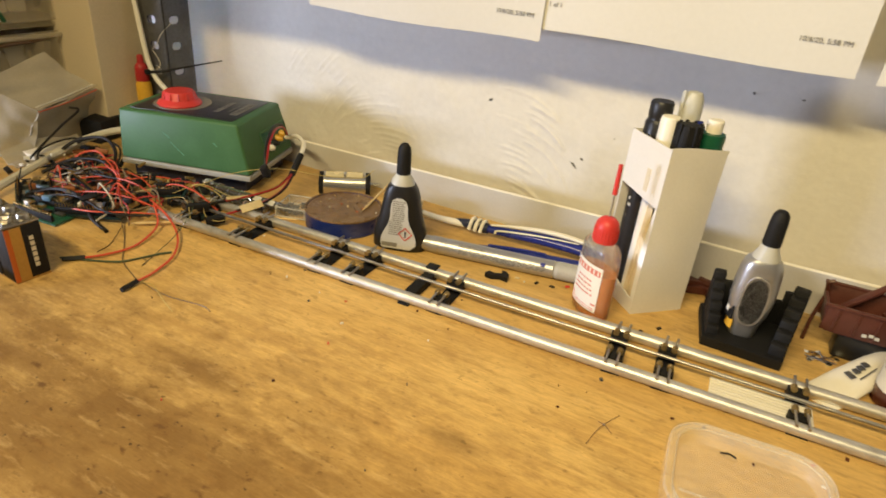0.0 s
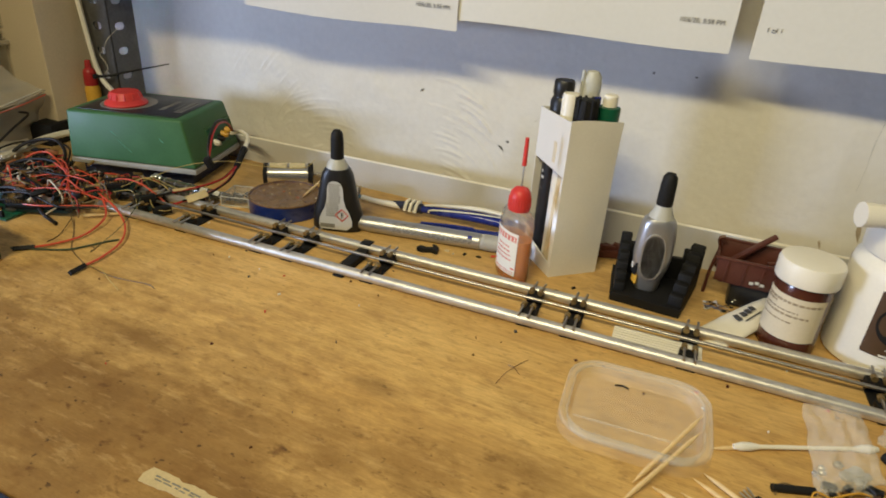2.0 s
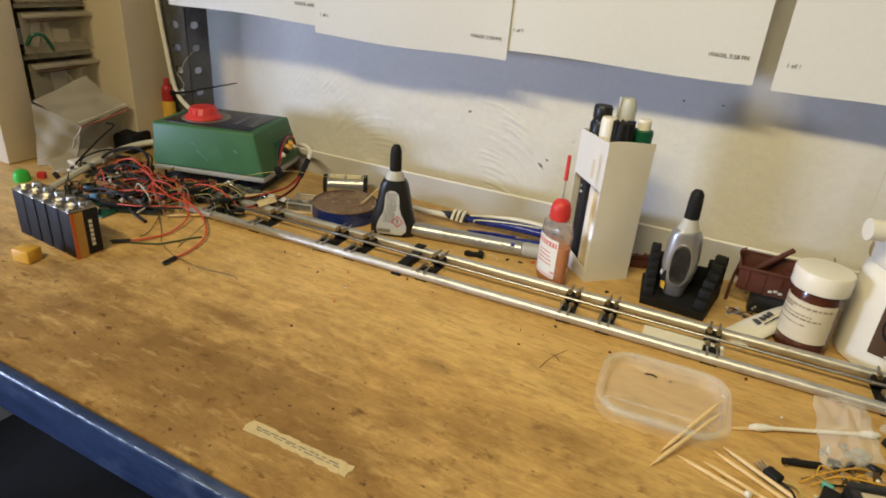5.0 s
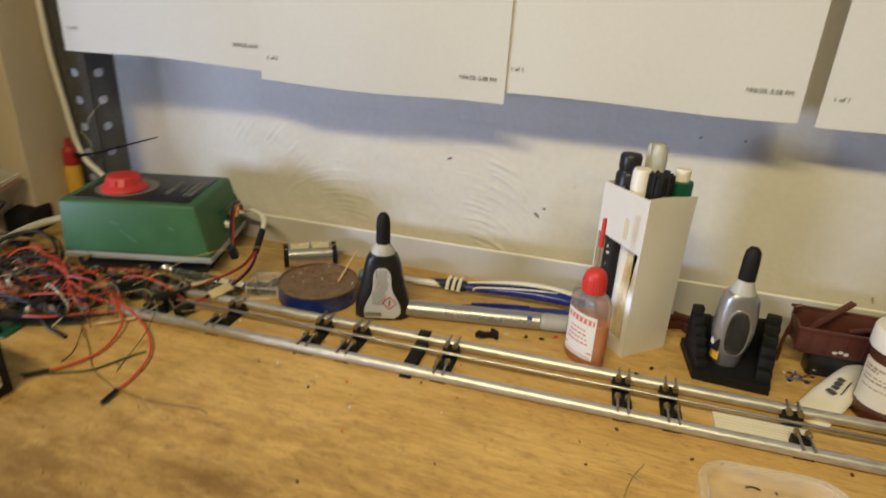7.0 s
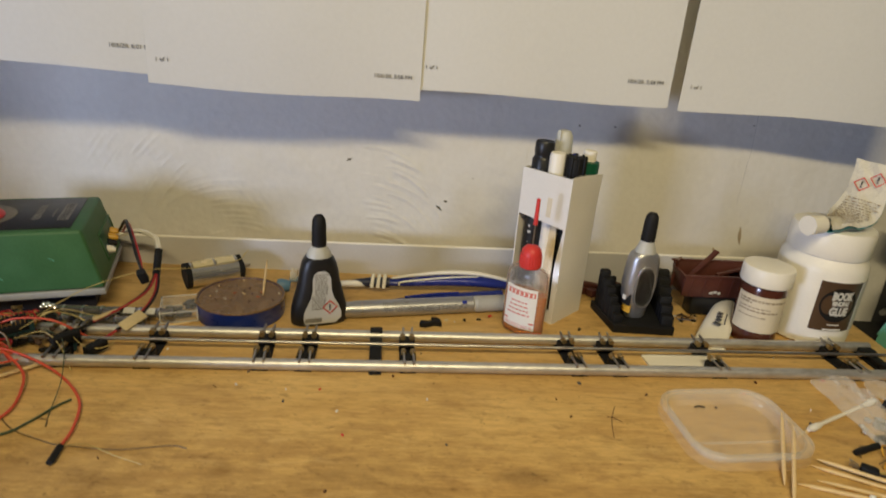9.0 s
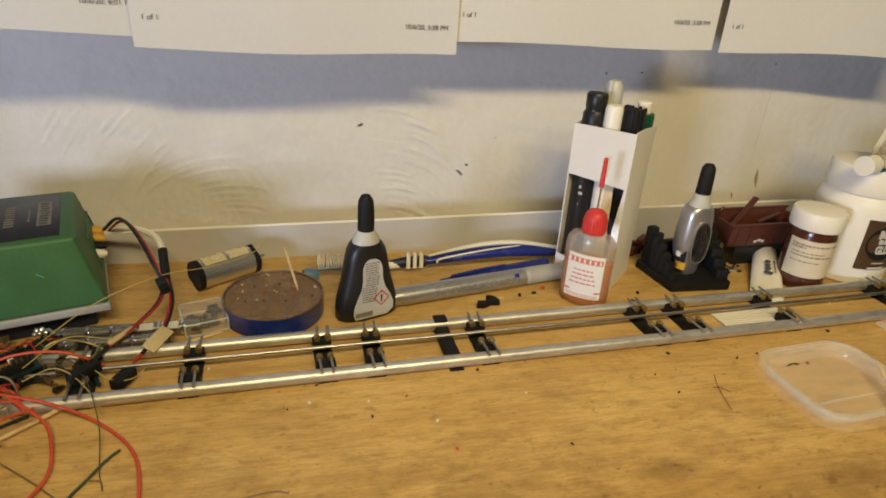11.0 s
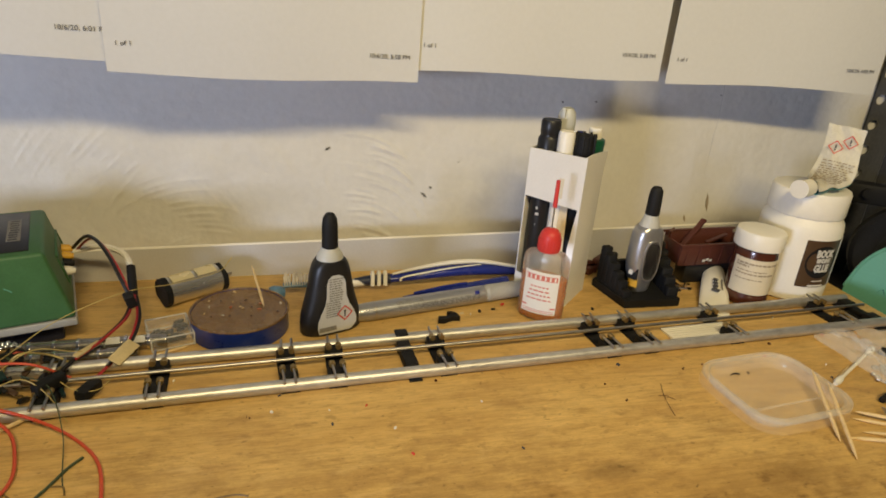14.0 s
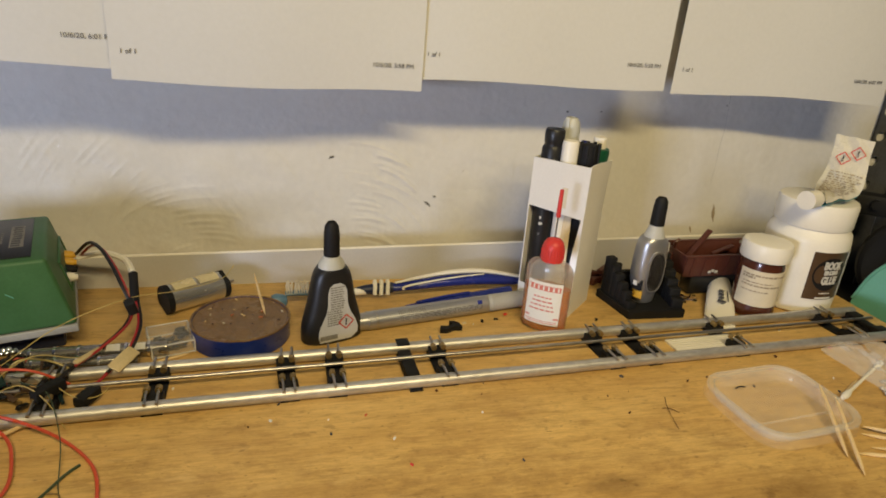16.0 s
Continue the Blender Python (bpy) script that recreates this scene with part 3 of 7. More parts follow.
def sheet(x0, z0, y0, y1, curl, stamp, page, lift=0.0, tall=0.297, lean=0.0, tuck=0.0):
    w = 0.21
    s = thing("paper_sheet", "white printed paper sheet hanging in front of the wall", "paper", pose(x0, 0, z0, 0, lean, 0), "paper sheets")
    bm = bmesh.new()
    nx, nz = 14, 8
    grid = {}

    def at(u, v):
        wave = curl * math.sin(math.pi * u) * (1 - v) ** 2 + 0.0016 * math.sin(7 * u + 9 * x0) * (1 - v)
        return y0 + (y1 - y0) * u - wave - lift + tuck * math.sin(math.pi * u) * max(0.0, 1 - 5 * v), 0.0014 * math.sin(5.5 * u + 20 * x0) * (1 - v)

    for side in (0, 1):
        for i in range(nx + 1):
            for k in range(nz + 1):
                u, v = i / nx, k / nz
                y, sag = at(u, v)
                grid[side, i, k] = bm.verts.new((w * u, y + 0.00025 * side, tall * v + (sag if k == 0 else 0)))
    for side in (0, 1):
        for i in range(nx):
            for k in range(nz):
                bm.faces.new((grid[side, i, k], grid[side, i + 1, k], grid[side, i + 1, k + 1], grid[side, i, k + 1]))
    rim = [(i, 0) for i in range(nx)] + [(nx, k) for k in range(nz)] + [(i, nz) for i in range(nx, 0, -1)] + [(0, k) for k in range(nz, 0, -1)]
    for a, b in zip(rim, rim[1:] + rim[:1]):
        bm.faces.new((grid[0, a[0], a[1]], grid[0, b[0], b[1]], grid[1, b[0], b[1]], grid[1, a[0], a[1]]))
    part("page", bm, "paper", s, smooth=60)
    for text, x, al in ((page, 0.006, "LEFT"), (stamp, 0.203, "RIGHT")):
        t = letters(text, 0.0045, 0.0, al)
        moved(t, UP)
        for v in t.verts:
            v.co.x += x
            v.co.z += 0.019
            v.co.y += at(v.co.x / w, v.co.z / tall)[0] - 0.0007
        part("print", t, "stampink", s, smooth=None)
    return s


sheet(-0.387, 0.1785, -0.0895, -0.0725, 0.002, "10/6/20, 6:01 PM", "1 of 1", lean=1.05)
sheet(-0.1868, 0.1675, -0.0805, -0.0698, 0.002, "10/6/20, 5:58 PM", "1 of 1", lean=0.62, tuck=0.006)
sheet(0.0200, 0.1747, -0.066, -0.062, 0.002, "10/6/20, 5:58 PM", "1 of 1")
sheet(0.2435, 0.1725, -0.052, -0.066, 0.002, "10/6/20, 6:02 PM", "1 of 1", lean=0.4)
shelf = thing("upper_shelf", "steel shelf above the bench from which the papers hang", "shelf", pose(0, -0.05, 0.475))
part("shelf_board", block(bmesh.new(), (0.0, 0.02, 0.008), (1.0, 0.05, 0.016)), "galv", shelf)

# chips and dents in the plaster
for k, (x, z, w, h, a) in enumerate(((0.049, 0.055, 0.009, 0.004, 40), (-0.039, 0.098, 0.008, 0.004, -20), (-0.078, 0.042, 0.003, 0.002, 0), (-0.162, 0.017, 0.005, 0.002, 10),
                                     (0.119, 0.101, 0.004, 0.007, -20), (0.3585, 0.042, 0.0042, 0.025, -12), (-0.046, 0.104, 0.0015, 0.009, -30), (-0.085, 0.106, 0.002, 0.007, 25),
                                     (0.335, 0.026, 0.003, 0.012, -20), (-0.02, 0.118, 0.003, 0.003, 0), (0.21, 0.145, 0.004, 0.002, 0), (0.176, 0.144, 0.003, 0.003, 20), (0.0803, 0.0866, 0.004, 0.0012, -30), (0.344, 0.155, 0.003, 0.002, 0), (-0.060, 0.125, 0.008, 0.003, 15), (0.055, 0.062, 0.003, 0.005, -35))):
    bm = bmesh.new()
    rnd = random.Random(k)
    ol = [(w / 2 * math.cos(b) * rnd.uniform(0.4, 1), h / 2 * math.sin(b) * rnd.uniform(0.4, 1)) for b in [2 * math.pi * q / 9 for q in range(9)]]
    prism(bm, ol, 0, 0.0005)
    moved(bm, pose(x, 0.0001, z) @ pose(0, 0, 0, 0, a, 0) @ UP)
    part("chip", bm, "faded" if k in (5, 8) else "dial", wall_north, smooth=None)

# trowel strokes left in the plaster: families of low curved ridges
def trowel_relief(x0, x1, z0, z1, step):
    rnd = random.Random(17)
    nx, nz = int((x1 - x0) / step), int((z1 - z0) / step)
    gx, gz = np.meshgrid(np.linspace(x0, x1, nx + 1), np.linspace(z0, z1, nz + 1), indexing="ij")
    high = np.zeros_like(gx)

    def stroke(cx, cz, rad, a0, a1, amp, thin, tail):
        r, ang = np.hypot(gx - cx, gz - cz), np.degrees(np.arctan2(gz - cz, gx - cx))
        ends = np.clip((ang - a0) / 7, 0, 1) * np.clip((a1 - ang) / 7, 0, 1)
        d = r - rad
        return amp * ends * np.where(d > 0, np.exp(-(d / thin) ** 2), np.exp(-(d / tail) ** 2))

    for k in range(19):
        top = 0.112 - 0.0054 * k + rnd.uniform(-0.001, 0.001)
        rad = rnd.uniform(0.056, 0.082)
        a1 = rnd.uniform(78, 99)
        high += stroke(-0.021 + rnd.uniform(-0.006, 0.010), top - rad, rad, a1 - rnd.uniform(28, 60), a1, rnd.uniform(0.00025, 0.00065), 0.0008, rnd.uniform(0.0018, 0.0034))
    for k in range(22):
        rad = 0.21 + 0.0062 * k + rnd.uniform(-0.002, 0.002)
        a0 = rnd.uniform(24, 33)
        high += stroke(-0.30, -0.075, rad, a0, a0 + rnd.uniform(6, 15), rnd.uniform(0.0002, 0.0005), 0.0007, rnd.uniform(0.0014, 0.003))
    for k in range(16):
        rad = 0.17 + 0.0066 * k + rnd.uniform(-0.002, 0.002)
        a0 = rnd.uniform(128, 140)
        high += stroke(-0.065, -0.055, rad, a0, a0 + rnd.uniform(10, 22), rnd.uniform(0.0002, 0.0005), 0.0008, 0.0022)
    for k in range(15):
        rad = 0.050 + 0.0052 * k + rnd.uniform(-0.0015, 0.0015)
        a0 = rnd.uniform(66, 100)
        high += stroke(-0.145, -0.040, rad, a0, a0 + rnd.uniform(30, 60), rnd.uniform(0.0002, 0.00045), 0.0009, 0.0024)
    for k in range(10):
        a, f = rnd.uniform(0, math.pi), rnd.uniform(60, 170)
        high += 0.00010 * np.sin(f * (gx * math.cos(a) + gz * math.sin(a)) + rnd.uniform(0, 6))
    edge = np.clip((gx - x0) / 0.02, 0, 1) * np.clip((x1 - gx) / 0.02, 0, 1) * np.clip((z1 - gz) / 0.012, 0, 1)
    co = np.stack([gx, -0.0004 - np.maximum(0, 1.7 * high * edge), gz], -1).reshape(-1, 3)
    n = nz + 1
    faces = [(i * n + k, (i + 1) * n + k, (i + 1) * n + k + 1, i * n + k + 1) for i in range(nx) for k in range(nz)]
    me = bpy.data.meshes.new("plaster_relief")
    me.from_pydata(co.tolist(), [], faces)
    me.polygons.foreach_set("use_smooth", [True] * len(me.polygons))
    me.materials.append(M["wall"])
    ob = new("plaster_relief", me)
    ob.parent = wall_north
    return ob


trowel_relief(-0.30, 0.13, 0.001, 0.135, 0.0012)
part("crack", sweep(bmesh.new(), [(0.3445, 0.0, 0.20), (0.3455, 0.0, 0.165), (0.3475, 0.0, 0.130), (0.3465, 0.0, 0.113), (0.3470, 0.0, 0.095), (0.3462, 0.0, 0.075)], [0.00008, 0.00020, 0.00014, 0.00020, 0.00012, 0.00006], 5, 4), "grey", wall_north)

# ---- slotted posts ----


def slotted_flange(bm, m, width, height, holes_x, pitch=0.036, hw=0.0062, hh=0.0042):
    """A flange in the local xz plane, with slots cut through."""
    n = 10
    t = 0.002
    rows = int(height / pitch)
    x0, x1 = 0.0, width
    start = len(bm.verts)
    verts = []

    def quad(a, b, c, d):
        f, g = [], []
        for p in (a, b, c, d):
            f.append(bm.verts.new((p[0], 0, p[1])))
            g.append(bm.verts.new((p[0], t, p[1])))
        verts.extend(f + g)
        bm.faces.new(f)
        bm.faces.new(g[::-1])

    for r in range(rows):
        za, zb = r * pitch, (r + 1) * pitch
        cz = (za + zb) / 2
        quad((x0, za), (x1, za), (x1, cz - hh), (x0, cz - hh))
        quad((x0, cz + hh), (x1, cz + hh), (x1, zb), (x0, zb))
        quad((x0, cz - hh), (holes_x - hw, cz - hh), (holes_x - hw, cz + hh), (x0, cz + hh))
        quad((holes_x + hw, cz - hh), (x1, cz - hh), (x1, cz + hh), (holes_x + hw, cz + hh))
        ring = []
        for k in range(4 * n):
            a = 2 * math.pi * k / (4 * n)
            ca, sa = math.cos(a), math.sin(a)
            # rounded slot inside a square hole
            px = holes_x + (hw - hh) * (1 if ca > 0 else -1) * min(1, abs(ca) * 3) + hh * ca
            pz = cz + hh * sa
            sq = max(abs(ca), abs(sa))
            ring.append(((px, pz), (holes_x + hw * ca / sq, cz + hh * sa / sq)))
        for a, b in zip(ring, ring[1:] + ring[:1]):
            quad(a[0], b[0], b[1], a[1])
        for a, b in zip(ring, ring[1:] + ring[:1]):
            f = [bm.verts.new((p[0], y, p[1])) for p, y in ((a[0], 0), (b[0], 0), (b[0], t), (a[0], t))]
            verts.extend(f)
            bm.faces.new(f)
    bmesh.ops.transform(bm, matrix=m, verts=verts)
    return bm


SLOTS = dict(pitch=0.027, hw=0.0066, hh=0.0042)
p = thing("rack_post", "slotted galvanised steel corner post of the rack", "post", pose(-0.398, -0.061, -0.7805), "rack posts")
part("flange", slotted_flange(bmesh.new(), pose(-0.036, 0, 0), 0.036, 1.26, 0.018, **SLOTS), "galv", p, smooth=None)
part("flange", slotted_flange(bmesh.new(), pose(0, 0.0022, 0.0, 0, 0, 90), 0.033, 1.26, 0.0125, **SLOTS), "galv", p, smooth=None)
p = thing("rack_post", "slotted galvanised steel corner post of the rack", "post", pose(0.568, -0.0045, -0.7746), "rack posts")
SLOTS = dict(pitch=0.027, hw=0.0066, hh=0.0052)
part("flange", slotted_flange(bmesh.new(), pose(-0.04, 0, 0), 0.04, 1.26, 0.010, **SLOTS), "galv", p, smooth=None)
part("flange", slotted_flange(bmesh.new(), pose(0, -0.0005, 0, 0, 0, -90), 0.04, 1.26, 0.021, **SLOTS), "galv", p, smooth=None)

# ---- controller ----
ctl = thing("train_controller", "green plastic train controller with a red knob and grey base", "controller", pose(-0.2864, -0.1129, 0.0, 0, 0, 16.5) @ Matrix.Diagonal((1, 1, 0.985, 1)))


def frustum(bm, w0, d0, w1, d1, z0, z1, bevel=0.0, shift=0.0):
    lo = [bm.verts.new((sx * w0 / 2, sy * d0 / 2, z0)) for sx, sy in ((-1, -1), (1, -1), (1, 1), (-1, 1))]
    hi = [bm.verts.new((shift + sx * w1 / 2, sy * d1 / 2, z1)) for sx, sy in ((-1, -1), (1, -1), (1, 1), (-1, 1))]
    fs = [bm.faces.new(lo[::-1]), bm.faces.new(hi)]
    for k in range(4):
        n = (k + 1) % 4
        fs.append(bm.faces.new((lo[k], lo[n], hi[n], hi[k])))
    if bevel:
        bmesh.ops.bevel(bm, geom=list({e for f in fs for e in f.edges}), offset=bevel, segments=3, affect="EDGES", profile=0.5)
    return bm


part("housing", frustum(bmesh.new(), 0.131, 0.094, 0.1185, 0.086, 0.020, 0.067, 0.0025, -0.0053), "green", ctl)
part("base_rim", frustum(bmesh.new(), 0.1315, 0.0945, 0.131, 0.094, 0.0145, 0.0198, 0.001), "grey", ctl, "pale grey plastic rim")
part("foot_plate", block(bmesh.new(), (-0.002, 0.002, 0.0072), (0.117, 0.080, 0.0144), 0.002), "navy", ctl, "dark base plate")
plate = part("face_plate", block(bmesh.new(), (-0.0050, 0.0, 0.0673), (0.102, 0.073, 0.0008), 0.0003), "black", ctl, "black printed face plate")
bm = bmesh.new()
lathe(bm, [(0, 0.0678), (0.0265, 0.0678), (0.0265, 0.0683), (0, 0.0683)], 40, at=(-0.0225, -0.004, 0))
part("dial_ring", bm, "dial", plate, "worn grey dial print")
plaque = part("plaque", block(bmesh.new(), (0.0375, 0.001, 0.0678), (0.0078, 0.040, 0.0003)), "dial", plate, "pale worn maker's plaque", smooth=None)
rnd = random.Random(66)
for k in range(9):
    part("bar", block(bmesh.new(), (0.0375 + rnd.uniform(-0.0006, 0.0006), -0.0165 + 0.0043 * k, 0.0680), (0.0050, 0.0026 * rnd.uniform(0.6, 1.1), 0.0002)), "black", plaque, smooth=None)
for k in range(9):
    part("print", block(bmesh.new(), (0.0185 + rnd.uniform(-0.0004, 0.0004), -0.0150 + 0.0040 * k, 0.0678), (0.0052, 0.0022 * rnd.uniform(0.5, 1.1), 0.0002)), "dial", plate, smooth=None)
for k in range(6):
    part("print", block(bmesh.new(), (0.0290, -0.009 + 0.0036 * k, 0.0678), (0.0012, 0.0024 * rnd.uniform(0.5, 1.1), 0.0002)), "dial", plate, smooth=None)
knob = bmesh.new()
lathe(knob, [(0, 0.0684), (0.0196, 0.0684), (0.0202, 0.0698), (0.0190, 0.0716), (0.0160, 0.0733), (0.0146, 0.0748), (0.0137, 0.0802), (0.0125, 0.0813), (0.0, 0.0817)], 44, at=(-0.0225, -0.009, 0))
for (x0, z0), (x1, z1) in (((-0.020, 0.050), (-0.014, 0.046)), ((-0.013, 0.042), (-0.004, 0.034)), ((-0.003, 0.034), (0.000, 0.031)), ((0.030, 0.047), (0.034, 0.044))):
    part("scratch", rod(bmesh.new(), (x0, -0.0470 + (z0 - 0.02) * 0.085, z0), (x1, -0.0470 + (z1 - 0.02) * 0.085, z1), 0.0003, seg=5), "mint", ctl, "pale scratch in the green plastic")
part("knob", knob, "red", ctl, "red turning knob")
for k in range(12):
    a = 2 * math.pi * k / 12
    part("knob_rib", rod(bmesh.new(), (-0.0225 + 0.0150 * math.cos(a), -0.009 + 0.0150 * math.sin(a), 0.0745), (-0.0225 + 0.0134 * math.cos(a), -0.009 + 0.0134 * math.sin(a), 0.0802), 0.0011, 0.0009, 6), "red", ctl)
slope = pose(0, 0, 0, 0, -13.5, 0)
# flat dark panel paints in the recess's shade; the housing is not cut
recess = part("terminal_recess", block(bmesh.new(), (0.0606, 0.016, 0.0385), (0.0014, 0.048, 0.020), 0.0003, rot=slope), "darkgreen", ctl, "shaded terminal recess")
for c, size in (((0.0582, 0.016, 0.0496), (0.0030, 0.052, 0.0016)), ((0.0634, 0.016, 0.0276), (0.0020, 0.052, 0.0012)), ((0.0610, -0.0096, 0.0385), (0.0020, 0.0014, 0.0200)), ((0.0610, 0.0416, 0.0385), (0.0020, 0.0014, 0.0200))):
    part("recess_lip", block(bmesh.new(), c, size, 0.0007, rot=slope), "green", ctl)
for y, z, m_, l in ((0.001, 0.034, "white", "white plug"), (0.0105, 0.036, "rubber", "black plug"), (0.019, 0.038, "yellow", "yellow plug"), (0.028, 0.040, "yellow", "yellow plug")):
    bm = bmesh.new()
    rod(bm, (0.0605, y, z), (0.0660, y, z - 0.001), 0.0034, 0.0031, 14)
    rod(bm, (0.0660, y, z - 0.001), (0.0680, y, z - 0.0013), 0.0024, 0.0020, 12)
    part("plug", bm, m_, ctl, l)

# ---- rail track ----
SL = math.atan(0.042)
track = thing("slide_track", "pair of aluminium tubes on black clips with a thin centre rod", "track", pose(0.0, -0.1888, 0.0, 0, 0, math.degrees(SL)))
part("tube", rod(bmesh.new(), (-0.246, -0.0212, 0.0052), (0.4045, -0.0212, 0.0052), 0.0039, seg=24), "alu", track)
part("tube", rod(bmesh.new(), (-0.285, 0.0205, 0.0052), (0.4025, 0.0205, 0.0052), 0.0039, seg=24), "alu", track)
part("centre_rod", rod(bmesh.new(), (-0.27, 0.0018, 0.0088), (0.402, 0.0018, 0.0088), 0.0013, seg=12), "steel", track, "thin steel centre rod")


def clip(x, skew):
    bm = bmesh.new()
    block(bm, (x, 0.0005, 0.0007), (0.0115, 0.046, 0.0013), 0.0003)
    for y in (-0.0125, 0.0125):
        block(bm, (x, y + 0.001, 0.0042), (0.0115, 0.0085, 0.0064), 0.0007)
    b = part("clip", moved(bm, pose(x, 0, 0, 0, 0, skew) @ pose(-x, 0, 0)), "rubber", track, "black plastic rail clip")
    for sx in (-0.0033, 0.0033):
        for y0, y1 in ((-0.009, -0.0255), (0.0105, 0.0235)):
            s = bmesh.new()
            up = 0.0006 if y1 > 0 else 0.0
            rod(s, (x + sx, y0, 0.0101), (x + sx + 0.0006, y1, 0.0101 + up), 0.00085, seg=8)
            part("screw", s, "steel", b)
            s = bmesh.new()
            rod(s, (x + sx, y0 + (0.0012 if y0 < 0 else -0.0012), 0.0098), (x + sx, y0 - (0.0026 if y0 < 0 else -0.0026), 0.0098), 0.0020, seg=10)
            part("nut", s, "nut", b, "dull brass nut")


for k, x in enumerate((-0.212, -0.155, -0.0785, -0.048, 0.0235, 0.146, 0.177, 0.2535, 0.364)):
    clip(x, (4, 0, 2, -2, 0, 3, 2, 0, 3)[k])
bm = bmesh.new()
block(bm, (0.0005, 0.001, 0.0007), (0.0088, 0.052, 0.0013), 0.0003)
block(bm, (0.0005, 0.001, 0.0038), (0.0088, 0.031, 0.0050), 0.0006)
block(bm, (0.0005, 0.0215, 0.0092), (0.0092, 0.0085, 0.0016), 0.0008)
part("cross_tie", bm, "rubber", track)
bm = bmesh.new()
block(bm, (0.3960, 0.0, 0.0007), (0.0115, 0.053, 0.0013), 0.0003)
for y in (-0.0125, 0.0125):
    block(bm, (0.3960, y, 0.0042), (0.0115, 0.0085, 0.0064), 0.0007)
block(bm, (0.3965, 0.0, 0.0032), (0.0075, 0.020, 0.0045), 0.0008)
part("end_tie", bm, "rubber", track, "black end tie")

rs = thing("ribbed_strip", "white ribbed plastic strip lying under the rails", "strip", pose(0.2335, -0.180, 0, 0, 0, 3.3))
part("base", block(bmesh.new(), (0, 0, 0.0004), (0.058, 0.0175, 0.0008)), "white", rs)
for k in range(6):
    part("rib", block(bmesh.new(), (0.0, -0.0075 + 0.003 * k, 0.0013), (0.058, 0.0026, 0.0012), 0.0005), "white", rs)

# ---- black glue bottle ----


def loft(bm, stations, seg=32, power=2.6):
    """Superellipse rings: (z, half width, half depth, x shift)."""
    rings = []
    for z, a, b, dx in stations:
        ring = []
        for k in range(seg):
            t = 2 * math.pi * k / seg
            c, s = math.cos(t), math.sin(t)
            ring.append(bm.verts.new((dx + a * math.copysign(abs(c) ** (2 / power), c), b * math.copysign(abs(s) ** (2 / power), s), z)))
        rings.append(ring)
    for p, q in zip(rings, rings[1:]):
        for k in range(seg):
            n = (k + 1) % seg
            bm.faces.new((p[k], p[n], q[n], q[k]))
    bm.faces.new(rings[0][::-1])
    bm.faces.new(rings[-1])
    return bm


def hazard(parent, m, s):
    """A red diamond frame with a dark mark, drawn in the local xz plane."""
    bm = bmesh.new()
    for k in range(4):
        a = pose(0, 0, 0, 0, 90 * k + 45, 0)
        block(bm, a @ Vector((0, 0, s * 0.5)), (s, 0.0002, s * 0.09), rot=a)
    part("hazard_frame", moved(bm, m), "redink", parent, smooth=None)
    bm = bmesh.new()
    block(bm, (0, 0, s * 0.10), (s * 0.14, 0.0002, s * 0.42))
    block(bm, (0, 0, -s * 0.26), (s * 0.15, 0.0002, s * 0.14))
    part("hazard_mark", moved(bm, m), "ink", parent, smooth=None)


glue = thing("glue_bottle", "black superglue bottle with a grey printed label and black cap", "glue bottle", pose(-0.0475, -0.1385, 0.0, 0, 0, 18) @ Matrix.Diagonal((1.02, 1.0, 1.035, 1)))
part("body", loft(bmesh.new(), [(0.0, 0.0204, 0.0100, 0), (0.0012, 0.0216, 0.0110, 0), (0.008, 0.0217, 0.0114, 0), (0.014, 0.0210, 0.0114, 0), (0.020, 0.0194, 0.0111, 0), (0.028, 0.0172, 0.0107, 0),
                                (0.036, 0.0156, 0.0103, 0), (0.044, 0.0142, 0.0100, 0), (0.0495, 0.0128, 0.0096, 0), (0.0525, 0.0112, 0.0090, 0), (0.0540, 0.0096, 0.0086, 0)]), "black", glue)
part("neck", loft(bmesh.new(), [(0.0533, 0.0094, 0.0084, 0), (0.057, 0.0088, 0.0080, 0), (0.0605, 0.0062, 0.0060, 0), (0.0625, 0.0052, 0.0052, 0)], power=2), "frost", glue, "frosted white neck")
part("cap", lathe(bmesh.new(), [(0, 0.0615), (0.0054, 0.0615), (0.0055, 0.0635), (0.0053, 0.078), (0.0047, 0.0825), (0.0028, 0.0855), (0, 0.0862)], 28), "rubber", glue, "black ribbed cap")
ol = [(-0.0125, 0.0030), (0.0105, 0.0030), (0.0150, 0.0072), (0.0150, 0.0120), (0.0128, 0.0180), (0.0096, 0.0235), (0.0076, 0.0300), (0.0072, 0.0390), (0.0056, 0.0432), (0.0026, 0.0452),
      (-0.0022, 0.0452), (-0.0050, 0.0432), (-0.0064, 0.0390), (-0.0066, 0.0300), (-0.0080, 0.0235), (-0.0108, 0.0180), (-0.0132, 0.0120), (-0.0136, 0.0070)]


def on_front(bm):
    """Lays a flat drawing on the bottle's bulging front."""
    moved(bm, UP)
    for v in bm.verts:
        z = v.co.z
        deep = 0.0113 if z < 0.016 else 0.0112 - (z - 0.016) * 0.036
        v.co.y += -deep - 0.0002
    return bm


